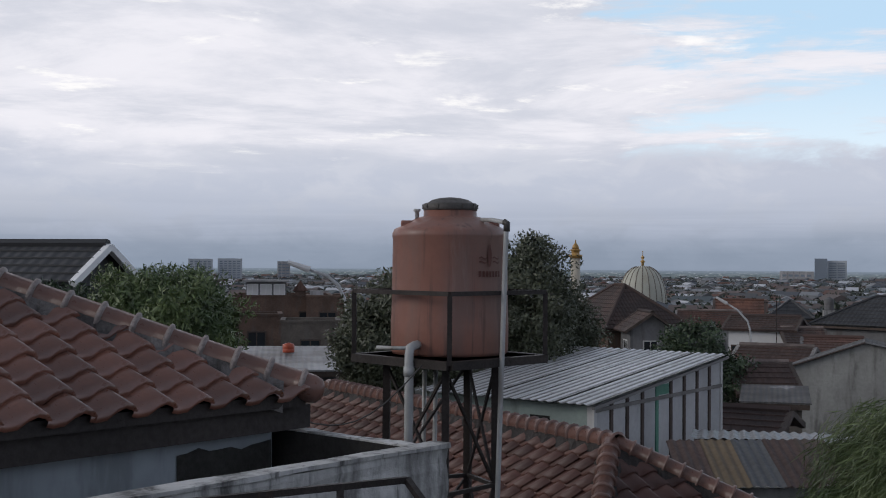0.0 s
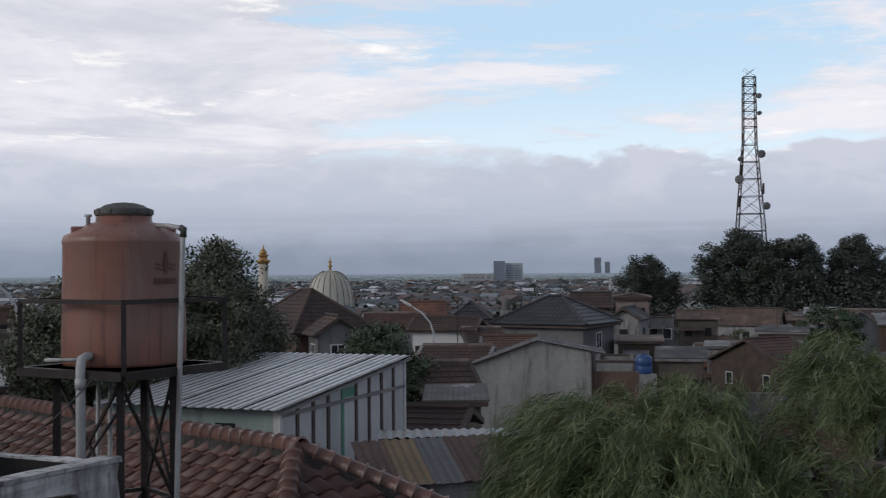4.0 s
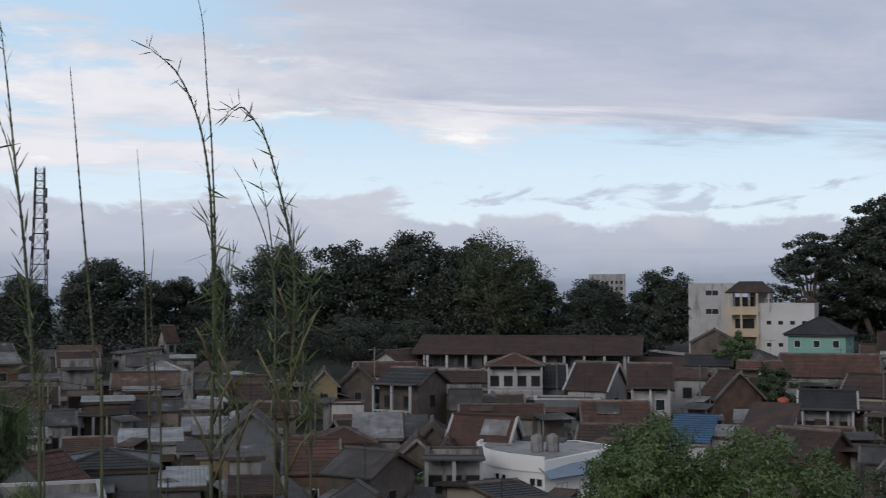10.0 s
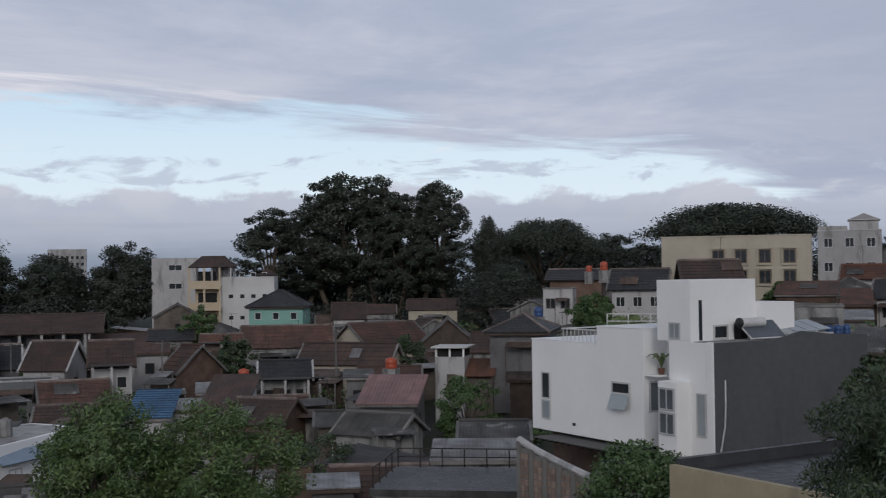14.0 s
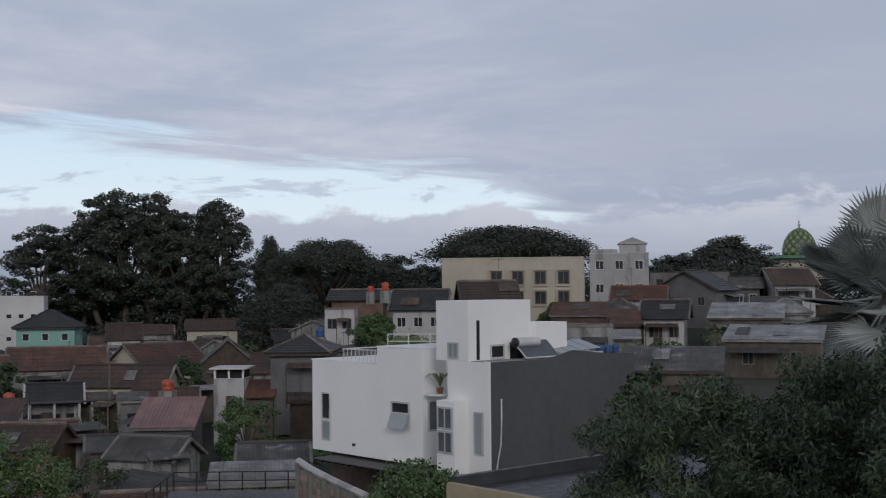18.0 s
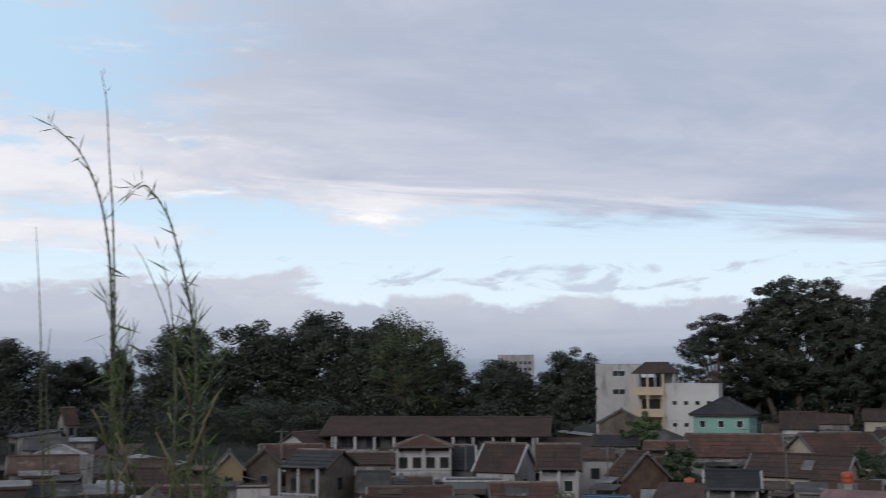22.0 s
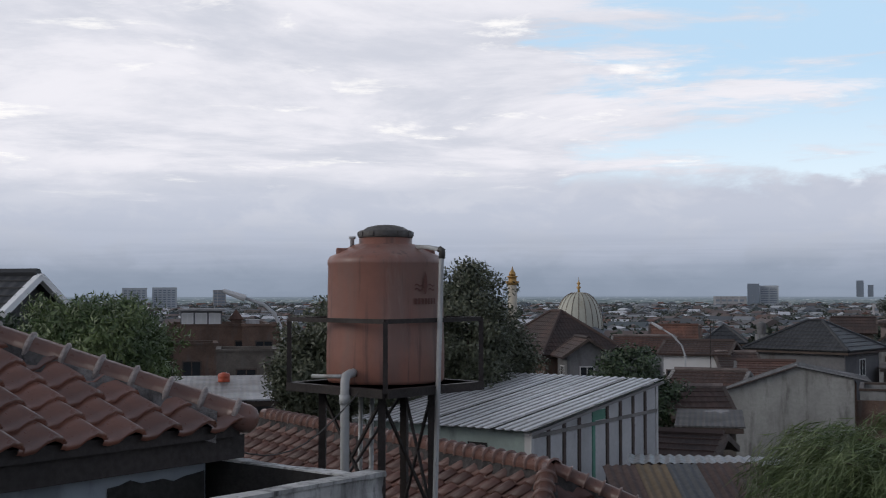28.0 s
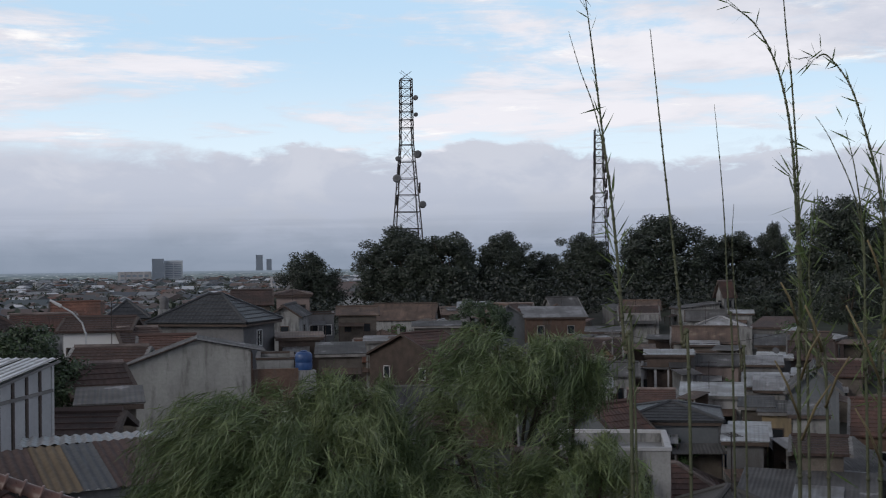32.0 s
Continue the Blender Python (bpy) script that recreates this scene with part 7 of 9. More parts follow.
# far town greyed and blued: distance haze put into the colours
hazed_town_wall = per_island("hazed_town_wall", [rgb(0.40, 0.43, 0.47), rgb(0.20, 0.23, 0.26), rgb(0.66, 0.70, 0.75), rgb(0.15, 0.17, 0.2), rgb(0.30, 0.31, 0.32), rgb(0.22, 0.25, 0.28)])
hazed_town_roof = per_island("hazed_town_roof", [rgb(0.12, 0.10, 0.095), rgb(0.10, 0.105, 0.11), rgb(0.09, 0.10, 0.115), rgb(0.13, 0.105, 0.10), rgb(0.22, 0.235, 0.25), rgb(0.12, 0.125, 0.13), rgb(0.09, 0.11, 0.12), rgb(0.15, 0.085, 0.07), rgb(0.13, 0.10, 0.09), rgb(0.50, 0.52, 0.55)])


def town(name, label, n, r0, r1, a0, a1, seed, size, height):
    """Many small gabled houses as walls and roofs."""
    rr = random.Random(seed)
    wv, wf_, rv, rf = [], [], [], []
    for _ in range(n):
        d = math.exp(rr.uniform(math.log(r0), math.log(r1)))
        a = rr.uniform(a0, a1)
        p = polar(a, d)
        if any((p.x - x) ** 2 + (p.y - y) ** 2 < (q + 4) ** 2 for x, y, q in FOOT):
            continue
        g = ground_z(p.x, p.y)
        w_, l_, h = rr.uniform(*size), rr.uniform(*size) * 1.3, rr.uniform(*height)
        t = rr.choice((0, 0.3, 1.2, 1.57)) + rr.uniform(-0.15, 0.15) - radians(a)
        ct, st = math.cos(t), math.sin(t)

        def pt(x, y, z):
            return (p.x + x * ct - y * st, p.y + x * st + y * ct, g + z)
        k = len(wv)
        wv += [pt(x, y, z) for z in (-2, h) for x, y in ((-w_ / 2, -l_ / 2), (w_ / 2, -l_ / 2), (w_ / 2, l_ / 2), (-w_ / 2, l_ / 2))]
        wf_ += [(k + i, k + (i + 1) % 4, k + 4 + (i + 1) % 4, k + 4 + i) for i in range(4)] + [(k + 4, k + 5, k + 6, k + 7)]
        if rr.random() < 0.8:
            k = len(rv)
            q, up = 0.4, w_ * 0.24
            rv += [pt(-w_ / 2 - q, -l_ / 2 - q, h - 0.1), pt(w_ / 2 + q, -l_ / 2 - q, h - 0.1), pt(w_ / 2 + q, l_ / 2 + q, h - 0.1), pt(-w_ / 2 - q, l_ / 2 + q, h - 0.1), pt(0, -l_ / 2 - q, h + up), pt(0, l_ / 2 + q, h + up)]
            rf += [(k, k + 4, k + 5, k + 3), (k + 1, k + 2, k + 5, k + 4), (k, k + 1, k + 4), (k + 2, k + 3, k + 5)]
    ob = thing(name, Matrix(), label, "town", "", "stuff")
    for nm, v, f, mt in (("walls", wv, wf_, hazed_town_wall), ("roofs", rv, rf, hazed_town_roof)):
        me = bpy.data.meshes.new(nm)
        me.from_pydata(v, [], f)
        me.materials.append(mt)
        o = new(nm, me)
        o.parent = ob
        o["kind"] = "stuff"
    return ob


def grove(name, label, n, r0, r1, a0, a1, seed, size, leaf, per, mat, clear=(0, 0)):
    rng = np.random.default_rng(seed)
    P_, N_ = [], []
    for _ in range(n):
        d = math.exp(rng.uniform(math.log(r0), math.log(r1)))
        a_ = rng.uniform(a0, a1)
        if clear[0] < a_ < clear[1]:
            continue
        p = polar(a_, d)
        if any((p.x - x) ** 2 + (p.y - y) ** 2 < (q + 1) ** 2 for x, y, q in FOOT):
            continue
        g = ground_z(p.x, p.y)
        s = rng.uniform(*size)
        off = rng.normal(0, 1, (per, 3))
        off /= np.linalg.norm(off, axis=1)[:, None]
        off *= rng.uniform(0.3, 1, (per, 1)) ** 0.4 * np.array([s, s, s * 0.8])
        P_.append(np.array([p.x, p.y, g + s * 1.0]) + off)
        N_.append(off / s)
    ob = thing(name, Matrix(), label, "trees", "", "stuff")
    face = np.concatenate(N_)
    o = leaves("crowns", np.concatenate(P_), rng.normal(0, 1, face.shape), leaf, mat, ob, rng, 0.7, 0.0, face)
    o["kind"] = "stuff"
    return ob


def tower_block(az_, d, half_deg, top_el, cols, rows, wall, label, depth=18):
    p = polar(az_, d)
    g = ground_z(p.x, p.y) - 1
    w_, h = d * tan_d(half_deg), d * tan_d(top_el) - g
    ob = thing("tower_block", pose(p.x, p.y, g, 0, 0, -az_), label, "building", "far tower blocks")
    boxpart("body", wall, ob, -w_, 0, 0, w_, depth, h)
    for r in range(rows):
        z0 = h * (0.25 + 0.7 * r / rows)
        # beyond 800 m the bands take the haze-paled colour
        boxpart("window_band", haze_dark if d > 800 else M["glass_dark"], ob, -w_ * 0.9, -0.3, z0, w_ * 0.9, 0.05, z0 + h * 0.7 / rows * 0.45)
    for c in range(cols):
        x = -w_ * 0.9 + 1.8 * w_ * c / max(1, cols - 1)
        boxpart("pier", wall, ob, x - w_ * 0.06, -0.5, h * 0.2, x + w_ * 0.06, 0.0, h)
    return ob


# both far colours are paled and blued to paint in distance haze
haze_wall = material("hazed_concrete", rgb(0.52, 0.55, 0.58), 0.9, 0.1, 0.02, 0.0)
haze_dark = material("hazed_dark", rgb(0.22, 0.26, 0.31), 0.4, 0.1, 0.02, 0.0)
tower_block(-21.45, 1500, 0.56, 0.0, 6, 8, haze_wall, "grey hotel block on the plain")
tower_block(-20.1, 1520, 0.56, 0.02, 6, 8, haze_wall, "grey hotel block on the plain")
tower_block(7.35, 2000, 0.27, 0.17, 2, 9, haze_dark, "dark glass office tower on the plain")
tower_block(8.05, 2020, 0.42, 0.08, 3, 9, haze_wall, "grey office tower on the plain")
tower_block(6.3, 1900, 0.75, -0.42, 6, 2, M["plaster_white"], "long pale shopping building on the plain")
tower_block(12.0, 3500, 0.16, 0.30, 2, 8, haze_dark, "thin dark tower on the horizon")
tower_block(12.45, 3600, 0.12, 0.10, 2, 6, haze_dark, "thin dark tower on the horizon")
tower_block(54.4, 420, 0.85, 1.22, 8, 7, M["plaster_white"], "white apartment block beyond the trees", 14)
tower_block(-17.6, 1700, 0.3, -0.1, 4, 5, M["plaster_white"], "white block on the plain")
tower_block(13.2, 900, 0.7, -0.75, 6, 3, M["plaster_white"], "white building beyond the roofs")


# ---- houses of the valley, by their eaves ----
house(75.49, 88, 3.8, 7.0, -2.73, 0.98, -8, "plaster_grey", "tile_black", "hip", wins=0, wsize=(0.8, 1.0), label="grey plastered house with a black tiled hipped roof")
house(77.23, 118, 2.8, 5.0, -0.90, 0.25, -5, "plaster_white", "tile_black", "flat", wins=2, over=0.25, wsize=(0.9, 1.0), label="white plastered house with a black tiled flat roof")
house(78.09, 130, 5.4, 6.0, -0.43, 0.96, -5, "brickwall", "tile_black", "gable", wins=0, wsize=(0.8, 1.0), label="bare brick house with a black tiled gabled roof")
house(80.99, 121, 4.9, 7.0, -0.86, 1.74, -5, "plaster_white", "tile_black", "gable", wins=3, wsize=(0.9, 1.0), label="white plastered house with a black tiled gabled roof")
house(74.58, 147, 3.0, 6.0, -2.29, 1.18, 15, "plaster_grey", "tile_black", "gable", wins=1, wsize=(0.9, 1.0), label="grey plastered house with a black tiled gabled roof")
house(48.99, 58, 1.8, 6.0, -8.84, 0.34, 30, "plaster_cream", "tile_black", "gable", wins=1, wsize=(0.9, 1.0), label="cream plastered house with a black tiled gabled roof")
house(3.78, 150, 5.3, 6.0, -2.18, 1.09, 0, "plaster_white", "tile_roof", "gable", wins=0, wsize=(0.8, 1.0), label="white plastered house with a red-brown tiled gabled roof")
house(92.47, 112, 3.5, 6.0, -1.34, 1.41, -4, "plaster_white", "tile_black", "gable", wins=2, wsize=(0.9, 1.0), label="white plastered house with a black tiled gabled roof")
house(91.27, 128, 5.0, 5.0, -0.50, 1.18, -3, "plaster_white", "tile_orange", "gable", wins=2, wsize=(0.9, 1.0), label="white plastered house with an orange tiled gabled roof")
house(88.48, 116, 5.1, 5.0, -1.24, 1.05, -3, "brickwall", "tile_roof", "mono", wins=0, over=0.25, wsize=(0.8, 1.0), label="bare brick house with a red-brown tiled lean-to roof")
house(90.60, 108, 2.2, 5.0, -1.70, 1.13, 0, "brickwall", "tile_orange", "mono", wins=0, over=0.25, wsize=(0.8, 1.0), label="bare brick house with an orange tiled lean-to roof")
house(93.86, 136, 6.5, 7.0, -0.08, 1.93, 70, "plaster_grey", "tile_black", "gable", wins=1, wsize=(0.9, 1.0), label="grey plastered house with a black tiled gabled roof")
house(93.58, 165, 10.3, 5.0, 0.67, 0.25, 0, "plaster_grey", "fibre", "flat", wins=4, over=0.25, wsize=(0.9, 1.0), label="grey plastered house with a grey fibre-cement flat roof")
house(96.13, 113, 6.2, 6.0, -1.41, 1.17, -3, "blockwall", "zinc", "mono", wins=1, over=0.25, wsize=(0.9, 1.0), label="raw block house with a bright zinc lean-to roof")
house(97.34, 96, 6.9, 6.0, -2.37, 0.82, -4, "blockwall", "zinc", "mono", wins=2, over=0.25, wsize=(0.9, 1.0), label="raw block house with a bright zinc lean-to roof")
house(92.69, 75, 5.8, 6.0, -3.72, 1.03, -3, "blockwall", "fibre", "mono", wins=2, over=0.25, wsize=(0.9, 1.0), label="raw block house with a grey fibre-cement lean-to roof")
house(97.89, 150, 4.8, 6.0, 0.12, 1.77, 20, "plaster_white", "tile_brown", "gable", wins=3, wsize=(0.9, 1.0), label="white plastered house with a dark brown tiled gabled roof")
house(96.12, 150, 3.1, 5.0, -0.01, 1.16, 0, "plaster_grey", "fibre", "gable", wins=2, wsize=(0.9, 1.0), label="grey plastered house with a grey fibre-cement gabled roof")
house(90.57, 97, 2.0, 5.0, -2.35, 0.48, 0, "plaster_grey", "zinc", "mono", wins=0, over=0.25, wsize=(0.8, 1.0), label="grey plastered house with a bright zinc lean-to roof")
house(84.11, 105, 4.2, 6.0, -0.46, 1.47, 6, "brickwall", "tile_brown", "gable", wins=1, wsize=(0.9, 1.0), label="bare brick house with a dark brown tiled gabled roof")
house(88.63, 75, 3.5, 4.0, -1.81, 0.25, 0, "plaster_old", "fibre", "flat", wins=0, over=0.25, wsize=(0.8, 1.0), label="stained plaster house with a grey fibre-cement flat roof")
house(75.39, 78.8, 1.6, 3.6, -5.05, 0.15, 0, "wood_dark", "rust", "mono", wins=0, over=0.28, wsize=(0.8, 0.95), label="dark boarded house with a rusty sheet lean-to roof")
house(75.39, 78.8, 1.6, 3.6, -5.05, 0.15, 0, "wood_dark", "rust", "mono", wins=0, over=0.28, wsize=(0.8, 0.95), label="dark boarded house with a rusty sheet lean-to roof")
house(75.39, 78.8, 1.6, 3.6, -5.05, 0.15, 0, "wood_dark", "rust", "mono", wins=0, over=0.28, wsize=(0.8, 0.95), label="dark boarded house with a rusty sheet lean-to roof")
house(75.39, 78.8, 1.6, 3.6, -5.05, 0.15, 0, "wood_dark", "rust", "mono", wins=0, over=0.28, wsize=(0.8, 0.95), label="dark boarded house with a rusty sheet lean-to roof")
house(2.33, 84.5, 3.7, 5.0, -2.89, 0.88, 0, "plaster_old", "tile_roof", "gable", wins=1, over=0.28, wsize=(0.8, 0.95), label="stained plaster house with a red-brown tiled gabled roof")
house(3.73, 100.3, 3.3, 4.6, -2.37, 1.04, 0, "plaster_old", "tile_orange", "gable", wins=1, over=0.28, wsize=(0.8, 0.95), label="stained plaster house with an orange tiled gabled roof")
house(3.99, 32.5, 1.6, 3.0, -7.51, 0.44, -12, "blockwall", "tile_brown", "gable", wins=0, over=0.28, wsize=(0.8, 0.95), extras=False, label="raw block house with a dark brown tiled gabled roof")
house(4.50, 45.0, 1.6, 4.0, -5.65, 0.81, 12, "blockwall", "tile_brown", "gable", wins=0, over=0.28, wsize=(0.8, 0.95), label="raw block house with a dark brown tiled gabled roof")
house(4.88, 68.0, 3.2, 4.0, -2.97, 0.54, -10, "plaster_pale", "tile_brown", "gable", wins=3, over=0.28, wsize=(0.8, 0.95), wframe="wood_dark", extras=False, label="pale white plastered house with a dark brown tiled gabled roof")
house(5.25, 40.5, 1.6, 3.0, -6.16, 0.15, 0, "blockwall", "fibre", "mono", wins=0, over=0.28, wsize=(0.8, 0.95), label="raw block house with a grey fibre-cement lean-to roof")
house(5.35, 54.0, 2.6, 4.0, -4.45, 0.55, -10, "plaster_old", "tile_roof", "gable", wins=0, over=0.28, wsize=(0.8, 0.95), label="stained plaster house with a red-brown tiled gabled roof")
house(5.99, 106.3, 3.3, 4.6, -2.44, 1.29, 0, "plaster_grey", "tile_black", "hip", wins=1, over=0.28, wsize=(0.8, 0.95), extras=False, label="grey plastered house with a black tiled hipped roof")
house(6.46, 66.3, 1.6, 4.6, -3.59, 0.65, 8, "plaster_old", "tile_brown", "gable", wins=1, over=0.28, wsize=(0.8, 0.95), label="stained plaster house with a dark brown tiled gabled roof")
house(7.81, 60.0, 2.2, 4.0, -3.90, 0.50, 0, "blockwall", "tile_roof", "gable", wins=0, over=0.28, wsize=(0.8, 0.95), label="raw block house with a red-brown tiled gabled roof")
house(11.65, 120.3, 3.5, 4.6, -1.97, 1.24, 0, "blockwall", "tile_brown", "gable", wins=1, over=0.28, wsize=(0.8, 0.95), label="raw block house with a dark brown tiled gabled roof")
house(12.73, 68.3, 2.0, 4.6, -4.46, 0.25, 0, "plaster_old", "concrete", "flat", wins=0, over=0.28, wsize=(0.8, 0.95), label="stained plaster house with a wet concrete flat roof")
house(13.41, 100.8, 5.0, 2.4, -2.49, 0.78, 80, "plaster_old", "fibre", "gable", wins=1, over=0.28, wsize=(0.8, 0.95), label="stained plaster house with a grey fibre-cement gabled roof")
house(13.57, 110.3, 2.9, 4.6, -1.56, 0.30, 0, "plaster_pink", "tile_brown", "hip", wins=2, over=0.28, wsize=(0.8, 0.95), tall=5.8, label="faded pink plastered house with a dark brown tiled hipped roof")
house(13.86, 83.8, 2.8, 3.6, -3.56, 0.15, 0, "wood_dark", "rust", "mono", wins=0, over=0.28, wsize=(0.8, 0.95), label="dark boarded house with a rusty sheet lean-to roof")
house(14.85, 107.3, 2.3, 4.6, -2.49, 0.25, 0, "plaster_grey", "fibre", "flat", wins=2, over=0.28, wsize=(0.8, 0.95), tall=5.8, label="grey plastered house with a grey fibre-cement flat roof")
house(15.77, 77.8, 2.7, 3.6, -4.31, 0.40, 0, "blockwall", "fibre", "mono", wins=1, over=0.28, wsize=(0.8, 0.95), label="raw block house with a grey fibre-cement lean-to roof")
house(16.58, 127.3, 3.9, 4.6, -2.53, 0.70, 0, "blockwall", "rust", "gable", wins=2, over=0.28, wsize=(0.8, 0.95), label="raw block house with a rusty sheet gabled roof")
house(17.43, 100.6, 3.1, 4.6, -4.61, 1.50, 0, "blockwall", "tile_orange", "gable", wins=1, over=0.28, wsize=(0.8, 0.95), label="raw block house with an orange tiled gabled roof")
house(18.03, 99.8, 3.6, 3.6, -3.78, 0.15, 0, "plaster_old", "fibre_light", "mono", wins=1, over=0.28, wsize=(0.8, 0.95), label="stained plaster house with a pale fibre-cement lean-to roof")
house(18.89, 153.7, 7.5, 6.0, -2.78, 1.82, -8, "plaster_old", "rust", "gable", wins=1, over=0.28, wsize=(0.8, 0.95), label="stained plaster house with a rusty sheet gabled roof")
house(19.66, 94.7, 4.1, 7.8, -4.46, 1.63, 45, "wood_dark", "tile_roof", "gable", wins=1, over=0.28, wsize=(0.8, 0.95), label="dark boarded house with a red-brown tiled gabled roof")
house(20.34, 113.8, 4.2, 3.6, -3.13, 0.22, 0, "blockwall", "fibre", "mono", wins=1, over=0.28, wsize=(0.8, 0.95), label="raw block house with a grey fibre-cement lean-to roof")
house(22.06, 157.8, 3.7, 3.6, -2.34, 0.66, 0, "plaster_white", "zinc", "mono", wins=1, over=0.28, wsize=(0.8, 0.95), label="white plastered house with a bright zinc lean-to roof")
house(23.32, 131.2, 5.0, 4.0, -2.75, 1.31, -70, "plaster_slate", "rust", "gable", wins=1, over=0.28, wsize=(0.8, 0.95), label="blue-grey plastered house with a rusty sheet gabled roof")
house(25.86, 130.7, 6.4, 3.6, -2.76, 0.87, 8, "brickwall", "fibre_light", "mono", wins=2, over=0.28, wsize=(0.8, 0.95), label="bare brick house with a pale fibre-cement lean-to roof")
house(27.21, 81.4, 3.5, 2.6, -6.02, 0.30, 0, "plaster_white", "zinc", "mono", wins=2, over=0.28, wsize=(0.8, 0.95), label="white plastered house with a bright zinc lean-to roof")
house(27.65, 101.5, 4.4, 4.6, -4.52, 1.18, 0, "plaster_old", "tile_brown", "gable", wins=1, over=0.28, wsize=(0.8, 0.95), label="stained plaster house with a dark brown tiled gabled roof")
house(27.74, 91.8, 2.4, 4.6, -5.18, 0.81, 0, "plaster_old", "tile_roof", "gable", wins=1, over=0.28, wsize=(0.8, 0.95), label="stained plaster house with a red-brown tiled gabled roof")
house(28.19, 119.8, 3.1, 3.6, -3.46, 0.23, 0, "plaster_old", "fibre", "mono", wins=1, over=0.28, wsize=(0.8, 0.95), label="stained plaster house with a grey fibre-cement lean-to roof")
house(28.21, 99.8, 2.5, 1.6, -4.61, 0.92, 90, "plaster_ochre", "tile_brown", "gable", wins=1, over=0.28, wsize=(0.8, 0.95), label="ochre plastered house with a dark brown tiled gabled roof")
house(28.38, 57.9, 2.1, 3.4, -8.07, 1.26, 48, "plaster_slate", "tile_roof", "gable", wins=1, over=0.28, wsize=(0.8, 0.95), label="blue-grey plastered house with a red-brown tiled gabled roof")
house(28.52, 47.4, 4.2, 4.6, -8.53, 0.25, 0, "plaster_old", "concrete", "flat", wins=2, over=0.28, wsize=(0.8, 0.95), fascia="plaster_white", label="stained plaster house with a wet concrete flat roof")
house(28.82, 89.1, 2.5, 4.6, -5.40, 0.69, 0, "plaster_old", "fibre", "gable", wins=1, over=0.28, wsize=(0.8, 0.95), label="stained plaster house with a grey fibre-cement gabled roof")
house(29.94, 142.4, 4.1, 2.0, -2.69, 0.25, 0, "plaster_old", "fibre", "flat", wins=0, over=0.28, wsize=(0.8, 0.95), label="stained plaster house with a grey fibre-cement flat roof")
house(30.36, 76.7, 2.5, 4.6, -6.52, 0.44, 0, "plaster_old", "tile_roof", "gable", wins=1, over=0.28, wsize=(0.8, 0.95), label="stained plaster house with a red-brown tiled gabled roof")
house(30.57, 93.5, 2.1, 4.6, -5.04, 0.25, 0, "plaster_white", "concrete", "flat", wins=2, over=0.28, wsize=(0.8, 0.95), rail=True, wframe="wood_dark", label="white plastered house with a wet concrete flat roof")
# zinc canopy: its dark walls put the shade underneath into colour
house(31.19, 92.0, 3.2, 2.5, -4.52, 0.15, 0, "wood_dark", "zinc", "mono", wins=0, over=0.28, wsize=(0.8, 0.95), label="bright zinc canopy over walls coloured dark for the shade beneath")
house(31.25, 62.5, 4.5, 4.6, -7.26, 0.57, 0, "plaster_slate", "tile_black", "hip", wins=0, over=0.28, wsize=(0.8, 0.95), label="blue-grey plastered house with a black tiled hipped roof")
house(31.89, 94.0, 1.6, 4.6, -4.53, 0.25, 0, "plaster_grey", "fibre", "flat", wins=1, over=0.28, wsize=(0.8, 0.95), label="grey plastered house with a grey fibre-cement flat roof")
house(32.67, 108.7, 2.7, 2.2, -4.08, 0.15, 0, "blockwall", "zinc", "mono", wins=0, over=0.28, wsize=(0.8, 0.95), label="raw block house with a bright zinc lean-to roof")
house(32.87, 112.6, 5.5, 4.6, -3.91, 1.21, 0, "plaster_old", "rust", "gable", wins=2, over=0.28, wsize=(0.8, 0.95), label="stained plaster house with a rusty sheet gabled roof")
house(33.12, 77.5, 3.4, 3.6, -6.30, 0.37, 0, "plaster_white", "zinc", "mono", wins=2, over=0.28, wsize=(0.8, 0.95), label="white plastered house with a bright zinc lean-to roof")
house(33.39, 95.5, 3.1, 4.0, -4.92, 0.58, 0, "plaster_pink", "fibre", "gable", wins=1, over=0.28, wsize=(0.8, 0.95), label="faded pink plastered house with a grey fibre-cement gabled roof")
house(33.80, 165.7, 1.7, 1.6, -1.75, 1.68, 40, "plaster_old", "tile_roof", "gable", wins=1, over=0.28, wsize=(0.8, 0.95), tall=8.8, label="stained plaster house with a red-brown tiled gabled roof")
house(34.50, 143.8, 2.5, 2.2, -2.65, 0.24, 0, "plaster_old", "zinc", "mono", wins=0, over=0.28, wsize=(0.8, 0.95), label="stained plaster house with a bright zinc lean-to roof")
house(34.56, 57.8, 1.6, 3.6, -8.22, 0.15, 0, "plaster_grey", "zinc", "mono", wins=0, over=0.28, wsize=(0.8, 0.95), label="grey plastered house with a bright zinc lean-to roof")
house(34.62, 127.1, 1.6, 2.5, -3.33, 0.25, 0, "plaster_old", "fibre", "flat", wins=0, over=0.28, wsize=(0.8, 0.95), label="stained plaster house with a grey fibre-cement flat roof")
house(34.78, 62.4, 1.6, 3.6, -8.02, 0.15, 0, "blockwall", "zinc", "mono", wins=1, over=0.28, wsize=(0.8, 0.95), label="raw block house with a bright zinc lean-to roof")
house(35.11, 73.8, 1.6, 3.6, -6.76, 0.15, 0, "blockwall", "fibre", "mono", wins=0, over=0.28, wsize=(0.8, 0.95), label="raw block house with a grey fibre-cement lean-to roof")
house(35.38, 95.3, 2.7, 3.6, -4.91, 0.32, 0, "plaster_grey", "fibre_light", "mono", wins=1, over=0.28, wsize=(0.8, 0.95), label="grey plastered house with a pale fibre-cement lean-to roof")
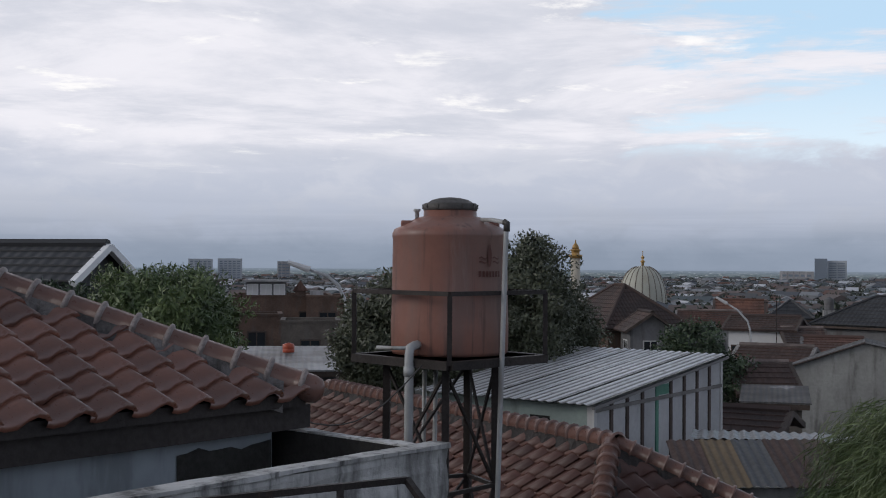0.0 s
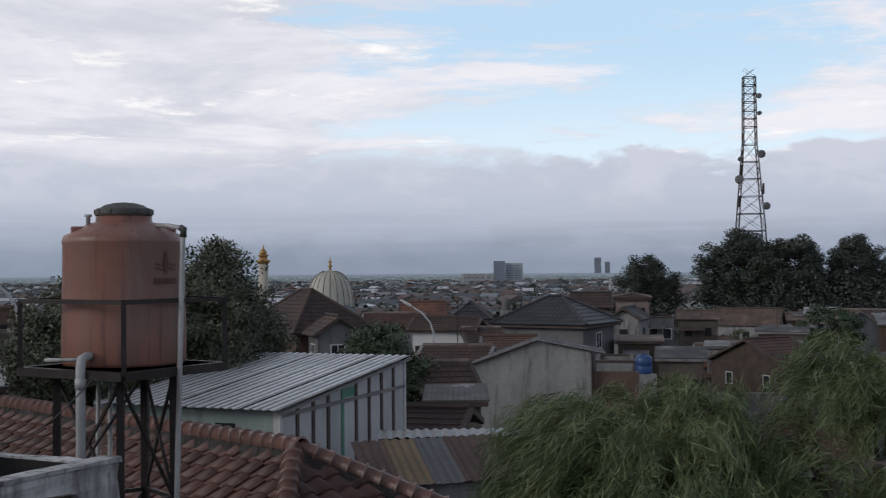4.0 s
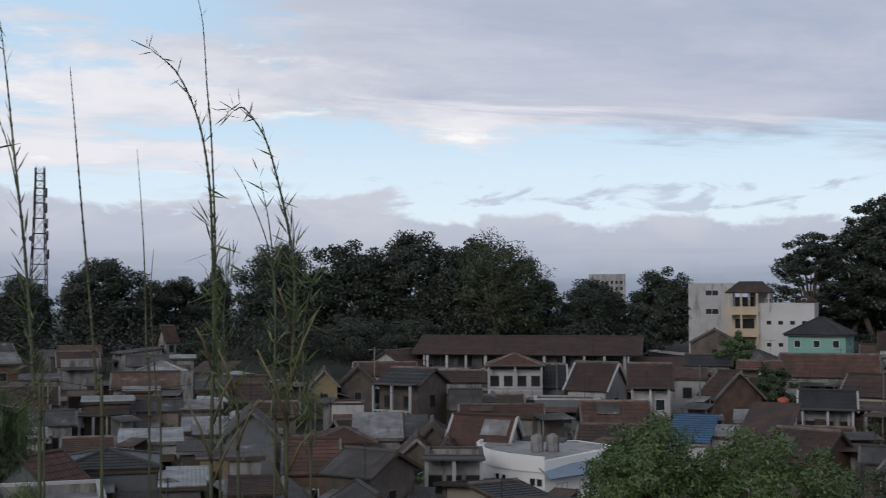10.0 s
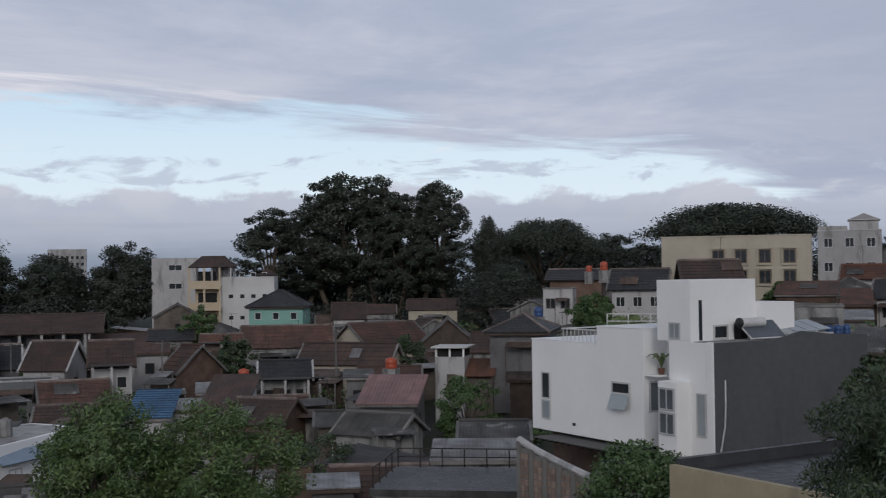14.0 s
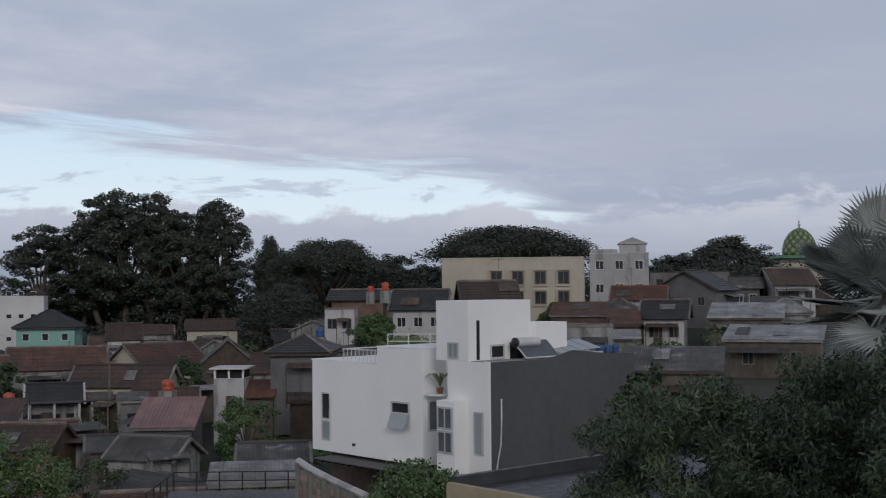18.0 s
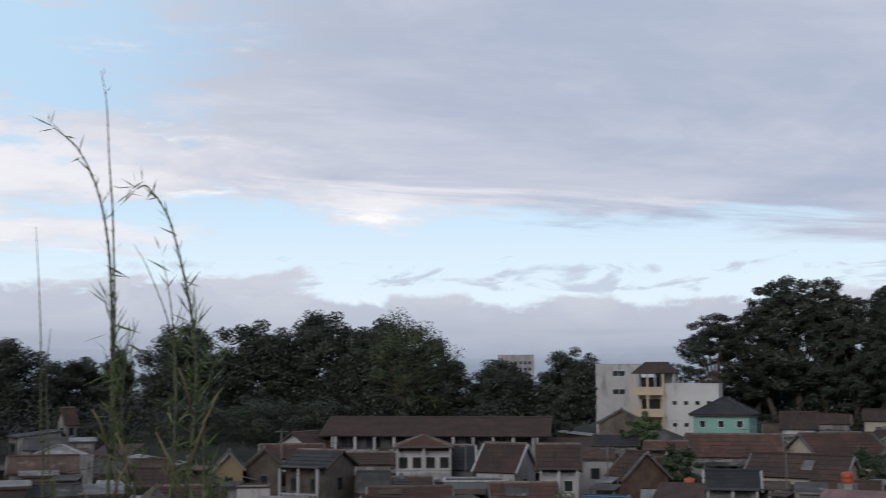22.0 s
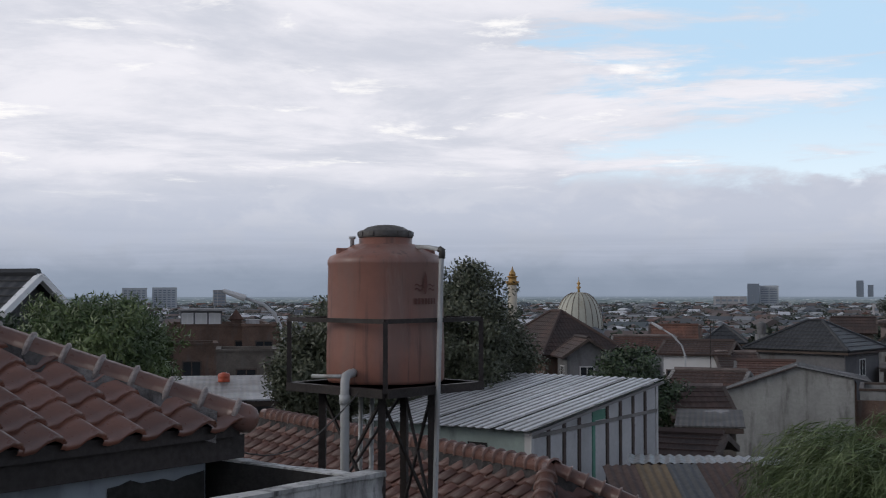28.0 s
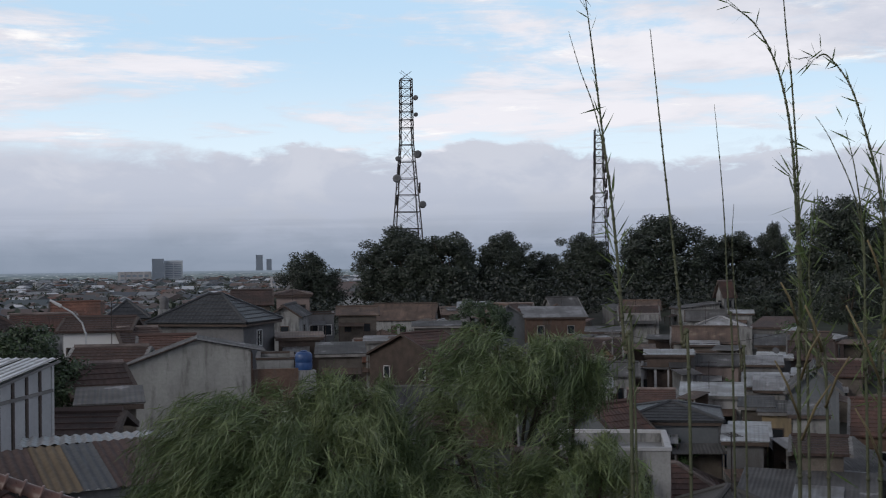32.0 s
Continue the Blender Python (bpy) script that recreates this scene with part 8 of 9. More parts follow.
house(35.54, 83.3, 2.6, 3.6, -5.88, 0.49, 0, "plaster_old", "zinc", "mono", wins=1, over=0.28, wsize=(0.8, 0.95), label="stained plaster house with a bright zinc lean-to roof")
house(35.76, 81.5, 1.7, 3.6, -6.02, 0.45, 0, "plaster_old", "fibre_light", "mono", wins=1, over=0.28, wsize=(0.8, 0.95), label="stained plaster house with a pale fibre-cement lean-to roof")
house(35.97, 99.7, 2.3, 3.6, -4.63, 0.15, 0, "plaster_grey", "zinc", "mono", wins=1, over=0.28, wsize=(0.8, 0.95), label="grey plastered house with a bright zinc lean-to roof")
house(35.99, 72.6, 1.6, 3.6, -6.97, 0.15, 0, "plaster_ochre", "fibre", "mono", wins=1, over=0.28, wsize=(0.8, 0.95), label="ochre plastered house with a grey fibre-cement lean-to roof")
house(36.15, 109.8, 3.6, 3.6, -4.04, 0.57, 0, "blockwall", "fibre", "mono", wins=1, over=0.28, wsize=(0.8, 0.95), label="raw block house with a grey fibre-cement lean-to roof")
house(36.77, 73.8, 1.9, 3.6, -7.14, 0.15, 0, "plaster_old", "fibre", "mono", wins=1, over=0.28, wsize=(0.8, 0.95), label="stained plaster house with a grey fibre-cement lean-to roof")
house(37.41, 64.8, 1.6, 3.6, -7.03, 0.15, 0, "plaster_old", "fibre", "mono", wins=1, over=0.28, wsize=(0.8, 0.95), label="stained plaster house with a grey fibre-cement lean-to roof")
house(37.45, 91.8, 2.0, 3.6, -5.38, 0.17, 0, "plaster_old", "zinc", "mono", wins=1, over=0.28, wsize=(0.8, 0.95), label="stained plaster house with a bright zinc lean-to roof")
house(37.53, 102.3, 3.0, 4.6, -4.59, 1.14, 0, "blockwall", "tile_brown", "gable", wins=2, over=0.28, wsize=(0.8, 0.95), label="raw block house with a dark brown tiled gabled roof")
house(37.57, 108.2, 2.7, 4.6, -4.12, 1.12, 0, "plaster_old", "rust", "gable", wins=1, over=0.28, wsize=(0.8, 0.95), label="stained plaster house with a rusty sheet gabled roof")
house(37.64, 74.5, 5.0, 2.7, -5.87, 1.18, 90, "plaster_slate", "fibre", "gable", wins=1, over=0.28, wsize=(0.8, 0.95), wframe="frame_white", label="blue-grey plastered house with a grey fibre-cement gabled roof")
house(37.85, 54.3, 1.8, 4.6, -8.51, 0.30, 0, "blockwall", "tile_brown", "gable", wins=1, over=0.28, wsize=(0.8, 0.95), label="raw block house with a dark brown tiled gabled roof")
house(38.88, 90.0, 2.6, 4.6, -5.30, 0.86, 0, "blockwall", "tile_roof", "gable", wins=1, over=0.28, wsize=(0.8, 0.95), label="raw block house with a red-brown tiled gabled roof")
house(40.47, 67.4, 2.5, 5.5, -7.64, 1.38, 0, "brickwall", "tile_roof", "gable", wins=1, over=0.28, wsize=(0.8, 0.95), label="bare brick house with a red-brown tiled gabled roof")
house(41.03, 113.9, 5.0, 2.4, -3.84, 1.29, 90, "plaster_ochre", "tile_brown", "gable", wins=1, over=0.28, wsize=(0.8, 0.95), label="ochre plastered house with a dark brown tiled gabled roof")
house(41.99, 77.6, 3.6, 4.6, -6.43, 0.63, 0, "plaster_ochre", "tile_roof", "hip", wins=1, over=0.28, wsize=(0.8, 0.95), label="ochre plastered house with a red-brown tiled hipped roof")
house(42.15, 96.9, 2.5, 3.4, -4.81, 0.25, 0, "plaster_white", "fibre", "flat", wins=2, over=0.28, wsize=(0.8, 0.95), wframe="wood_dark", label="white plastered house with a grey fibre-cement flat roof")
house(42.62, 115.3, 5.0, 3.1, -3.77, 1.41, 90, "blockwall", "tile_brown", "gable", wins=1, over=0.28, wsize=(0.8, 0.95), label="raw block house with a dark brown tiled gabled roof")
house(43.24, 58.0, 2.5, 3.7, -7.84, 0.84, -36, "blockwall", "fibre", "gable", wins=2, over=0.28, wsize=(0.8, 0.95), label="raw block house with a grey fibre-cement gabled roof")
house(43.55, 79.5, 2.8, 5.0, -6.23, 1.00, 0, "plaster_old", "fibre_light", "mono", wins=0, over=0.28, wsize=(0.8, 0.95), label="stained plaster house with a pale fibre-cement lean-to roof")
house(43.89, 121.9, 5.8, 4.6, -3.46, 1.11, 0, "plaster_white", "tile_roof", "gable", wins=1, over=0.28, wsize=(0.8, 0.95), label="white plastered house with a red-brown tiled gabled roof")
house(45.06, 79.7, 1.9, 4.4, -6.21, 0.84, 0, "plaster_grey", "fibre", "mono", wins=0, over=0.28, wsize=(0.8, 0.95), label="grey plastered house with a grey fibre-cement lean-to roof")
house(45.23, 94.7, 3.5, 4.3, -3.87, 1.09, -32, "blockwall", "tile_black", "gable", wins=2, over=0.28, wsize=(0.8, 0.95), tall=5.8, rail=True, label="raw block house with a black tiled gabled roof")
house(45.39, 72.1, 3.0, 1.8, -7.00, 0.82, 90, "blockwall", "tile_roof", "gable", wins=0, over=0.28, wsize=(0.8, 0.95), label="raw block house with a red-brown tiled gabled roof")
house(46.12, 76.0, 4.5, 2.1, -6.59, 1.23, 90, "blockwall", "tile_roof", "gable", wins=1, over=0.28, wsize=(0.8, 0.95), label="raw block house with a red-brown tiled gabled roof")
house(46.86, 70.6, 2.5, 1.6, -7.23, 0.96, 90, "plaster_white", "tile_brown", "gable", wins=0, over=0.28, wsize=(0.8, 0.95), label="white plastered house with a dark brown tiled gabled roof")
house(47.15, 62.8, 2.9, 3.5, -7.13, 0.25, 0, "plaster_old", "concrete", "flat", wins=3, over=0.28, wsize=(0.8, 0.95), rail=True, wframe="wood_dark", label="stained plaster house with a wet concrete flat roof")
house(47.69, 94.9, 2.0, 4.6, -4.95, 1.21, 0, "plaster_grey", "fibre", "gable", wins=1, over=0.28, wsize=(0.8, 0.95), label="grey plastered house with a grey fibre-cement gabled roof")
house(48.62, 73.2, 3.6, 3.1, -6.90, 1.92, -24, "plaster_white", "tile_roof", "gable", wins=2, over=0.28, wsize=(0.8, 0.95), fascia="plaster_white", label="white plastered house with a red-brown tiled gabled roof")
house(49.27, 98.0, 3.5, 4.6, -4.75, 0.44, 0, "plaster_old", "tile_brown", "gable", wins=1, over=0.28, wsize=(0.8, 0.95), label="stained plaster house with a dark brown tiled gabled roof")
house(49.39, 89.0, 5.6, 3.6, -5.38, 0.70, 0, "plaster_old", "tile_roof", "gable", wins=1, over=0.28, wsize=(0.8, 0.95), label="stained plaster house with a red-brown tiled gabled roof")
house(50.04, 109.5, 4.8, 4.6, -3.02, 0.90, 0, "plaster_white", "tile_orange", "hip", wins=4, over=0.28, wsize=(0.8, 0.95), tall=6.0, storeys=2, rail=True, wframe="wood_dark", label="white plastered house with an orange tiled hipped roof")
house(51.39, 111.7, 3.6, 4.6, -3.95, 1.81, 0, "plaster_grey", "tile_black", "gable", wins=1, over=0.28, wsize=(0.8, 0.95), fascia="plaster_white", label="grey plastered house with a black tiled gabled roof")
house(52.48, 98.4, 5.2, 3.6, -4.60, 0.25, 0, "plaster_slate", "zinc", "flat", wins=3, over=0.28, wsize=(0.8, 0.95), wframe="wood_dark", fascia="plaster_white", label="blue-grey plastered house with a bright zinc flat roof")
house(53.89, 102.2, 3.4, 4.2, -4.04, 1.97, -25, "plaster_white", "tile_brown", "gable", wins=1, over=0.28, wsize=(0.8, 0.95), fascia="plaster_white", label="white plastered house with a dark brown tiled gabled roof")
house(56.34, 99.3, 3.0, 4.6, -3.98, 1.75, 0, "plaster_white", "tile_brown", "gable", wins=2, over=0.28, wsize=(0.8, 0.95), rail=True, label="white plastered house with a dark brown tiled gabled roof")
house(58.03, 109.1, 3.0, 3.0, -3.53, 0.62, 0, "plaster_white", "tile_roof", "mono", wins=1, over=0.28, wsize=(0.8, 0.95), wframe="wood_dark", label="white plastered house with a red-brown tiled lean-to roof")
house(58.21, 78.7, 2.3, 5.0, -6.33, 1.09, -8, "plaster_white", "blue_sheet", "mono", wins=1, over=0.28, wsize=(0.8, 0.95), label="white plastered house with a blue sheet-metal lean-to roof")
house(59.00, 134.8, 4.4, 4.6, -2.95, 0.99, 0, "plaster_old", "tile_black", "gable", wins=1, over=0.28, wsize=(0.8, 0.95), label="stained plaster house with a black tiled gabled roof")
house(59.29, 161.4, 5.0, 6.0, -1.92, 1.66, 90, "blockwall", "tile_brown", "gable", wins=1, over=0.28, wsize=(0.8, 0.95), label="raw block house with a dark brown tiled gabled roof")
house(59.71, 80.6, 1.7, 3.6, -6.10, 0.20, 0, "plaster_white", "zinc", "mono", wins=0, over=0.28, wsize=(0.8, 0.95), label="white plastered house with a bright zinc lean-to roof")
house(59.92, 103.5, 2.0, 5.0, -4.41, 2.05, -50, "brickwall", "tile_roof", "gable", wins=0, over=0.28, wsize=(0.8, 0.95), label="bare brick house with a red-brown tiled gabled roof")
house(61.06, 89.0, 2.5, 3.6, -5.38, 0.35, 0, "plaster_old", "fibre_light", "mono", wins=0, over=0.28, wsize=(0.8, 0.95), label="stained plaster house with a pale fibre-cement lean-to roof")
house(61.29, 114.1, 3.4, 4.0, -3.12, 0.61, 0, "plaster_pink", "tile_orange", "gable", wins=2, over=0.28, wsize=(0.8, 0.95), tall=5.4, rail=True, label="faded pink plastered house with an orange tiled gabled roof")
house(61.64, 80.0, 2.6, 6.0, -6.21, 1.78, -10, "plaster_white", "tile_brown", "mono", wins=0, over=0.28, wsize=(0.8, 0.95), label="white plastered house with a dark brown tiled lean-to roof")
house(63.35, 74.8, 3.5, 3.5, -6.74, 1.18, -28, "brickwall", "tile_brown", "gable", wins=0, over=0.28, wsize=(0.8, 0.95), label="bare brick house with a dark brown tiled gabled roof")
house(64.22, 97.1, 3.7, 4.6, -4.79, 1.18, 0, "plaster_old", "tile_black", "gable", wins=3, over=0.28, wsize=(0.8, 0.95), rail=True, fascia="plaster_white", label="stained plaster house with a black tiled gabled roof")
house(64.32, 124.6, 8.8, 4.6, -3.34, 1.89, 0, "plaster_old", "tile_roof", "gable", wins=1, over=0.28, wsize=(0.8, 0.95), label="stained plaster house with a red-brown tiled gabled roof")
house(64.63, 57.7, 1.6, 3.0, -8.84, 0.25, 0, "brickwall", "fibre", "flat", wins=0, over=0.28, wsize=(0.8, 0.95), label="bare brick house with a grey fibre-cement flat roof")
house(65.85, 97.5, 2.6, 3.6, -4.78, 0.20, 0, "blockwall", "rust", "mono", wins=2, over=0.28, wsize=(0.8, 0.95), rail=True, label="raw block house with a rusty sheet lean-to roof")
house(66.42, 49.6, 1.6, 2.0, -9.81, 0.15, 0, "plaster_grey", "zinc", "mono", wins=0, over=0.28, wsize=(0.8, 0.95), label="grey plastered house with a bright zinc lean-to roof")
house(66.69, 73.1, 2.3, 4.6, -6.93, 0.53, 0, "blockwall", "fibre", "gable", wins=1, over=0.28, wsize=(0.8, 0.95), label="raw block house with a grey fibre-cement gabled roof")
house(67.23, 165.0, 4.1, 4.6, -2.12, 1.92, 0, "plaster_white", "tile_brown", "gable", wins=1, over=0.28, wsize=(0.8, 0.95), label="white plastered house with a dark brown tiled gabled roof")
house(67.30, 103.4, 7.9, 3.9, -4.18, 1.49, -20, "plaster_cream", "tile_brown", "gable", wins=2, over=0.28, wsize=(0.8, 0.95), label="cream plastered house with a dark brown tiled gabled roof")
house(67.65, 89.0, 1.7, 3.6, -4.86, 0.24, 0, "plaster_grey", "fibre", "mono", wins=1, over=0.28, wsize=(0.8, 0.95), label="grey plastered house with a grey fibre-cement lean-to roof")
house(68.62, 68.9, 3.8, 3.2, -7.39, 0.91, -30, "plaster_old", "fibre", "gable", wins=2, over=0.28, wsize=(0.8, 0.95), label="stained plaster house with a grey fibre-cement gabled roof")
house(68.72, 175.6, 4.1, 4.6, -1.91, 1.07, 0, "plaster_old", "tile_brown", "gable", wins=1, over=0.28, wsize=(0.8, 0.95), label="stained plaster house with a dark brown tiled gabled roof")
house(68.75, 123.8, 7.2, 7.6, -3.38, 2.14, 30, "plaster_cream", "tile_roof", "gable", wins=1, over=0.28, wsize=(0.8, 0.95), label="cream plastered house with a red-brown tiled gabled roof")
house(69.27, 81.3, 3.6, 5.0, -6.01, 1.30, -9, "plaster_grey", "red_sheet", "mono", wins=2, over=0.28, wsize=(0.8, 0.95), label="grey plastered house with a faded red sheet lean-to roof")
house(71.20, 173.4, 6.9, 4.6, -1.76, 1.31, 0, "plaster_cream", "tile_brown", "gable", wins=2, over=0.28, wsize=(0.8, 0.95), label="cream plastered house with a dark brown tiled gabled roof")
house(71.92, 119.7, 5.0, 4.8, -3.19, 2.08, 90, "wood_dark", "tile_black", "gable", wins=0, over=0.28, wsize=(0.8, 0.95), label="dark boarded house with a black tiled gabled roof")
house(72.28, 92.1, 2.7, 3.6, -4.64, 0.15, 0, "plaster_grey", "fibre", "mono", wins=1, over=0.28, wsize=(0.8, 0.95), label="grey plastered house with a grey fibre-cement lean-to roof")
house(73.15, 55.3, 3.5, 4.5, -8.50, 0.21, 0, "plaster_old", "fibre_light", "mono", wins=0, over=0.28, wsize=(0.8, 0.95), label="stained plaster house with a pale fibre-cement lean-to roof")
house(74.02, 61.1, 3.0, 4.6, -7.63, 0.59, 0, "blockwall", "fibre", "gable", wins=1, over=0.28, wsize=(0.8, 0.95), label="raw block house with a grey fibre-cement gabled roof")
house(75.39, 78.8, 1.6, 3.6, -5.05, 0.15, 0, "wood_dark", "rust", "mono", wins=0, over=0.28, wsize=(0.8, 0.95), label="dark boarded house with a rusty sheet lean-to roof")


# ---- rounded white house with a roof terrace ----
def prism(name, pts, z0, z1, mat, parent, label=""):
    bm = bmesh.new()
    a = [bm.verts.new((x, y, z0)) for x, y in pts]
    b = [bm.verts.new((x, y, z1)) for x, y in pts]
    k = len(pts)
    bm.faces.new(a[::-1])
    bm.faces.new(b)
    for i in range(k):
        j = (i + 1) % k
        bm.faces.new((a[i], a[j], b[j], b[i]))
    bmesh.ops.recalc_face_normals(bm, faces=bm.faces)
    return part(name, bm, mat, parent, label)


deck_pale = material("deck_pale", rgb(0.34, 0.335, 0.325), 0.6, 0.2, 0.8, 0.2, dirt=rgb(0.09, 0.085, 0.08), dirt_at=0.5)
RP = polar(51.4, 63.8)
rw = thing("rounded_house", pose(RP.x, RP.y, -13.5, 0, 0, -51.4), "white house with a rounded front and flat roof terrace", "house")
FOOT.append((RP.x + 3, RP.y + 2.5, 5.5))
front = [(0, 0), (-0.9, 0.55), (-1.9, 1.35), (-2.8, 2.5), (-3.45, 4.0), (-3.75, 6.2), (-3.6, 7.9)]
rest = [(2.0, 9.2), (3.7, 7.2), (3.3, 5.0)]
prism("wall", front + [(-3.4, 8.6)] + rest, 0, 4.5, M["plaster_clean"], rw)
prism("parapet_band", [(x * 1.04, y - 0.12) for x, y in front] + [(-3.5, 8.8), (2.05, 9.4), (3.85, 7.25), (3.45, 4.95)], 4.5, 5.12, M["plaster_clean"], rw)
prism("roof_deck", [(x * 0.93, y + 0.25) for x, y in front] + [(-3.1, 8.4), (1.9, 8.9), (3.4, 7.1), (3.1, 5.2)], 5.12, 5.14, deck_pale, rw, "stained wet concrete roof")
for i in range(len(front) - 1):
    (x0, y0), (x1, y1) = front[i], front[i + 1]
    ang = math.degrees(math.atan2(y1 - y0, x1 - x0)) + 180
    bm = box(bmesh.new(), -math.hypot(x1 - x0, y1 - y0) / 2, -0.08, 0, math.hypot(x1 - x0, y1 - y0) / 2, 0.08, 0.22)
    o = part("parapet", bm, M["plaster_clean"], rw)
    o.matrix_local = pose((x0 + x1) / 2 * 1.02, (y0 + y1) / 2 - 0.06, 5.12, 0, 0, ang)
    for u in (0.3, 0.7) if i in (0, 2, 4) else ():
        o = window(rw, pose(x0 + (x1 - x0) * u, y0 + (y1 - y0) * u, 3.95, 0, 0, ang), 0.36, 0.42, "frame_white", 0)
prism("wing", [(0.02, 0.0), (3.6, 4.2), (3.2, 5.0), (0, 1.4)], 0, 4.45, M["plaster_clean"], rw)
wa = math.degrees(math.atan2(4.2, 3.6))
for u in (0.25, 0.6, 0.9):
    window(rw, pose(3.6 * u, 4.2 * u, 3.1, 0, 0, wa), 0.95, 1.5, "frame_white", 1)
blue_awn = material("awning_blue", rgb(0.25, 0.33, 0.42), 0.6, 0.1, 2.0, 0.05)
o = slab("awning", [(-0.2, -0.6, 4.25), (5.6, -0.6, 4.25), (5.6, 0.2, 4.75), (-0.2, 0.2, 4.75)], 0.06, blue_awn, rw, "pale blue sheet awning")
o.matrix_local = pose(0, 0, 0, 0, 0, wa)
for i in range(2):
    q = rw.matrix_world @ Vector((-0.4 + 0.85 * i, 3.6 + 0.2 * i, 5.14))
    drum("roof_drum", q, 0.36, 1.0, M["plaster_old"], "grey concrete water drum on the roof terrace")

# ---- stepped building with the yellow balconies ----
PP = polar(61.3, 165)
pg = thing("balcony_house", pose(PP.x, PP.y, ground_z(PP.x, PP.y) - 0.5, 0, 0, -61.3 - 6), "white house with yellow balconies and a roof pavilion", "house")
FOOT.append((PP.x, PP.y, 6))
GZ = -(ground_z(PP.x, PP.y) - 0.5)
boxpart("wall", M["plaster_pale"], pg, -0.2, 0.6, 0, 7.0, 9, GZ - 0.4, "", 0.03)
boxpart("front_block", M["plaster_yellow"], pg, -3.6, 0.8, 0, -0.2, 8, GZ - 1.1, "", 0.02)
for k in range(3):
    z = GZ - 0.6 - 2.9 * (k + 0.35)
    boxpart("balcony_slab", M["plaster_yellow"], pg, -4.3, -0.9, z - 0.35, 0.0, 0.8, z, "yellow balcony slab", 0.02)
    boxpart("balcony_rail", M["plaster_yellow"], pg, -4.3, -0.9, z, 0.0, -0.75, z + 0.75)
    # flat plate, the recess's shade put into its near-black colour
    boxpart("recess", M["opening"], pg, -3.2, 0.74, z + 0.1, -0.7, 0.81, z + 2.0)
    for x in (-4.2, -2.2, -0.15):
        boxpart("column", M["plaster_yellow"], pg, x - 0.13, -0.88, z + 0.75, x + 0.13, -0.7, z + 2.55)
    for i in range(4):
        window(pg, pose(1.2 + 1.5 * i, 0.6, z + 1.5), 0.7, 0.6, "frame_white", 0)
slab("pavilion_roof", [(-4.3, -1.0, GZ + 1.0), (1.7, -1.0, GZ + 1.0), (0.3, 2.0, GZ + 2.5), (-2.8, 2.0, GZ + 2.5)], 0.12, M["tile_brown"], pg)
slab("pavilion_roof", [(1.7, -1.0, GZ + 1.0), (1.7, 5.0, GZ + 1.0), (0.3, 2.0, GZ + 2.5)], 0.12, M["tile_brown"], pg)
slab("pavilion_roof", [(-4.3, 5.0, GZ + 1.0), (-4.3, -1.0, GZ + 1.0), (-2.8, 2.0, GZ + 2.5)], 0.12, M["tile_brown"], pg)
slab("pavilion_roof", [(1.7, 5.0, GZ + 1.0), (-4.3, 5.0, GZ + 1.0), (-2.8, 2.0, GZ + 2.5), (0.3, 2.0, GZ + 2.5)], 0.12, M["tile_brown"], pg)
for x, y in ((-3.8, -0.6), (1.3, -0.6), (-1.2, -0.6), (-3.8, 4.4), (1.3, 4.4)):
    boxpart("post", M["plaster_white"], pg, x - 0.12, y - 0.12, GZ - 1.1, x + 0.12, y + 0.12, GZ + 1.0)
boxpart("stair_room", M["plaster_white"], pg, -1.5, 2.6, GZ - 1.1, 1.2, 4.6, GZ + 0.95)
slab("corner_roof", [(4.6, 0.3, GZ - 0.2), (7.3, 0.3, GZ - 0.2), (6.0, 2.2, GZ + 0.7)], 0.1, M["tile_brown"], pg)
slab("corner_roof", [(7.3, 0.3, GZ - 0.2), (7.3, 4.1, GZ - 0.2), (6.0, 2.2, GZ + 0.7)], 0.1, M["tile_brown"], pg)
slab("corner_roof", [(4.6, 4.1, GZ - 0.2), (4.6, 0.3, GZ - 0.2), (6.0, 2.2, GZ + 0.7)], 0.1, M["tile_brown"], pg)

# ---- framed windows of the cream apartment house ----
brown = material("frame_brown", rgb(0.20, 0.15, 0.11), 0.7, 0.2, 3.0, 0.1)
M["frame_brown"] = brown
yh = 125 * tan_d(1.38) - yellow_flats.matrix_world.translation.z
for zc in (yh - 1.95, yh - 3.95):
    for u in (-1.6, 0.55, 2.8, 5.1):
        sx = 0.75
        boxpart("surround", M["plaster_cream"], yellow_flats, u - sx, -4.22, zc + 0.72, u + sx, -4.0, zc + 0.86)
        boxpart("surround", M["plaster_cream"], yellow_flats, u - sx, -4.22, zc - 0.86, u + sx, -4.0, zc - 0.72)
        boxpart("surround", M["plaster_cream"], yellow_flats, u - sx, -4.22, zc - 0.72, u - sx + 0.12, -4.0, zc + 0.72)
        boxpart("surround", M["plaster_cream"], yellow_flats, u + sx - 0.12, -4.22, zc - 0.72, u + sx, -4.0, zc + 0.72)
        window(yellow_flats, pose(u, -4.05, zc), 1.1, 1.3, "frame_brown", 1)
# roof room and gable of the white three-storey house
ch = 150 * tan_d(1.55) - castle.matrix_world.translation.z
boxpart("roof_room", M["plaster_white"], castle, 0.0, -3.2, ch, 3.2, 2, ch + 1.3)
slab("roof_gable", [(-0.2, -3.4, ch + 1.25), (3.4, -3.4, ch + 1.25), (1.6, -3.4, ch + 2.0)], 0.1, M["plaster_white"], castle)
boxpart("cornice", M["plaster_white"], castle, -0.2, -3.45, ch + 1.2, 3.4, 2.2, ch + 1.3)
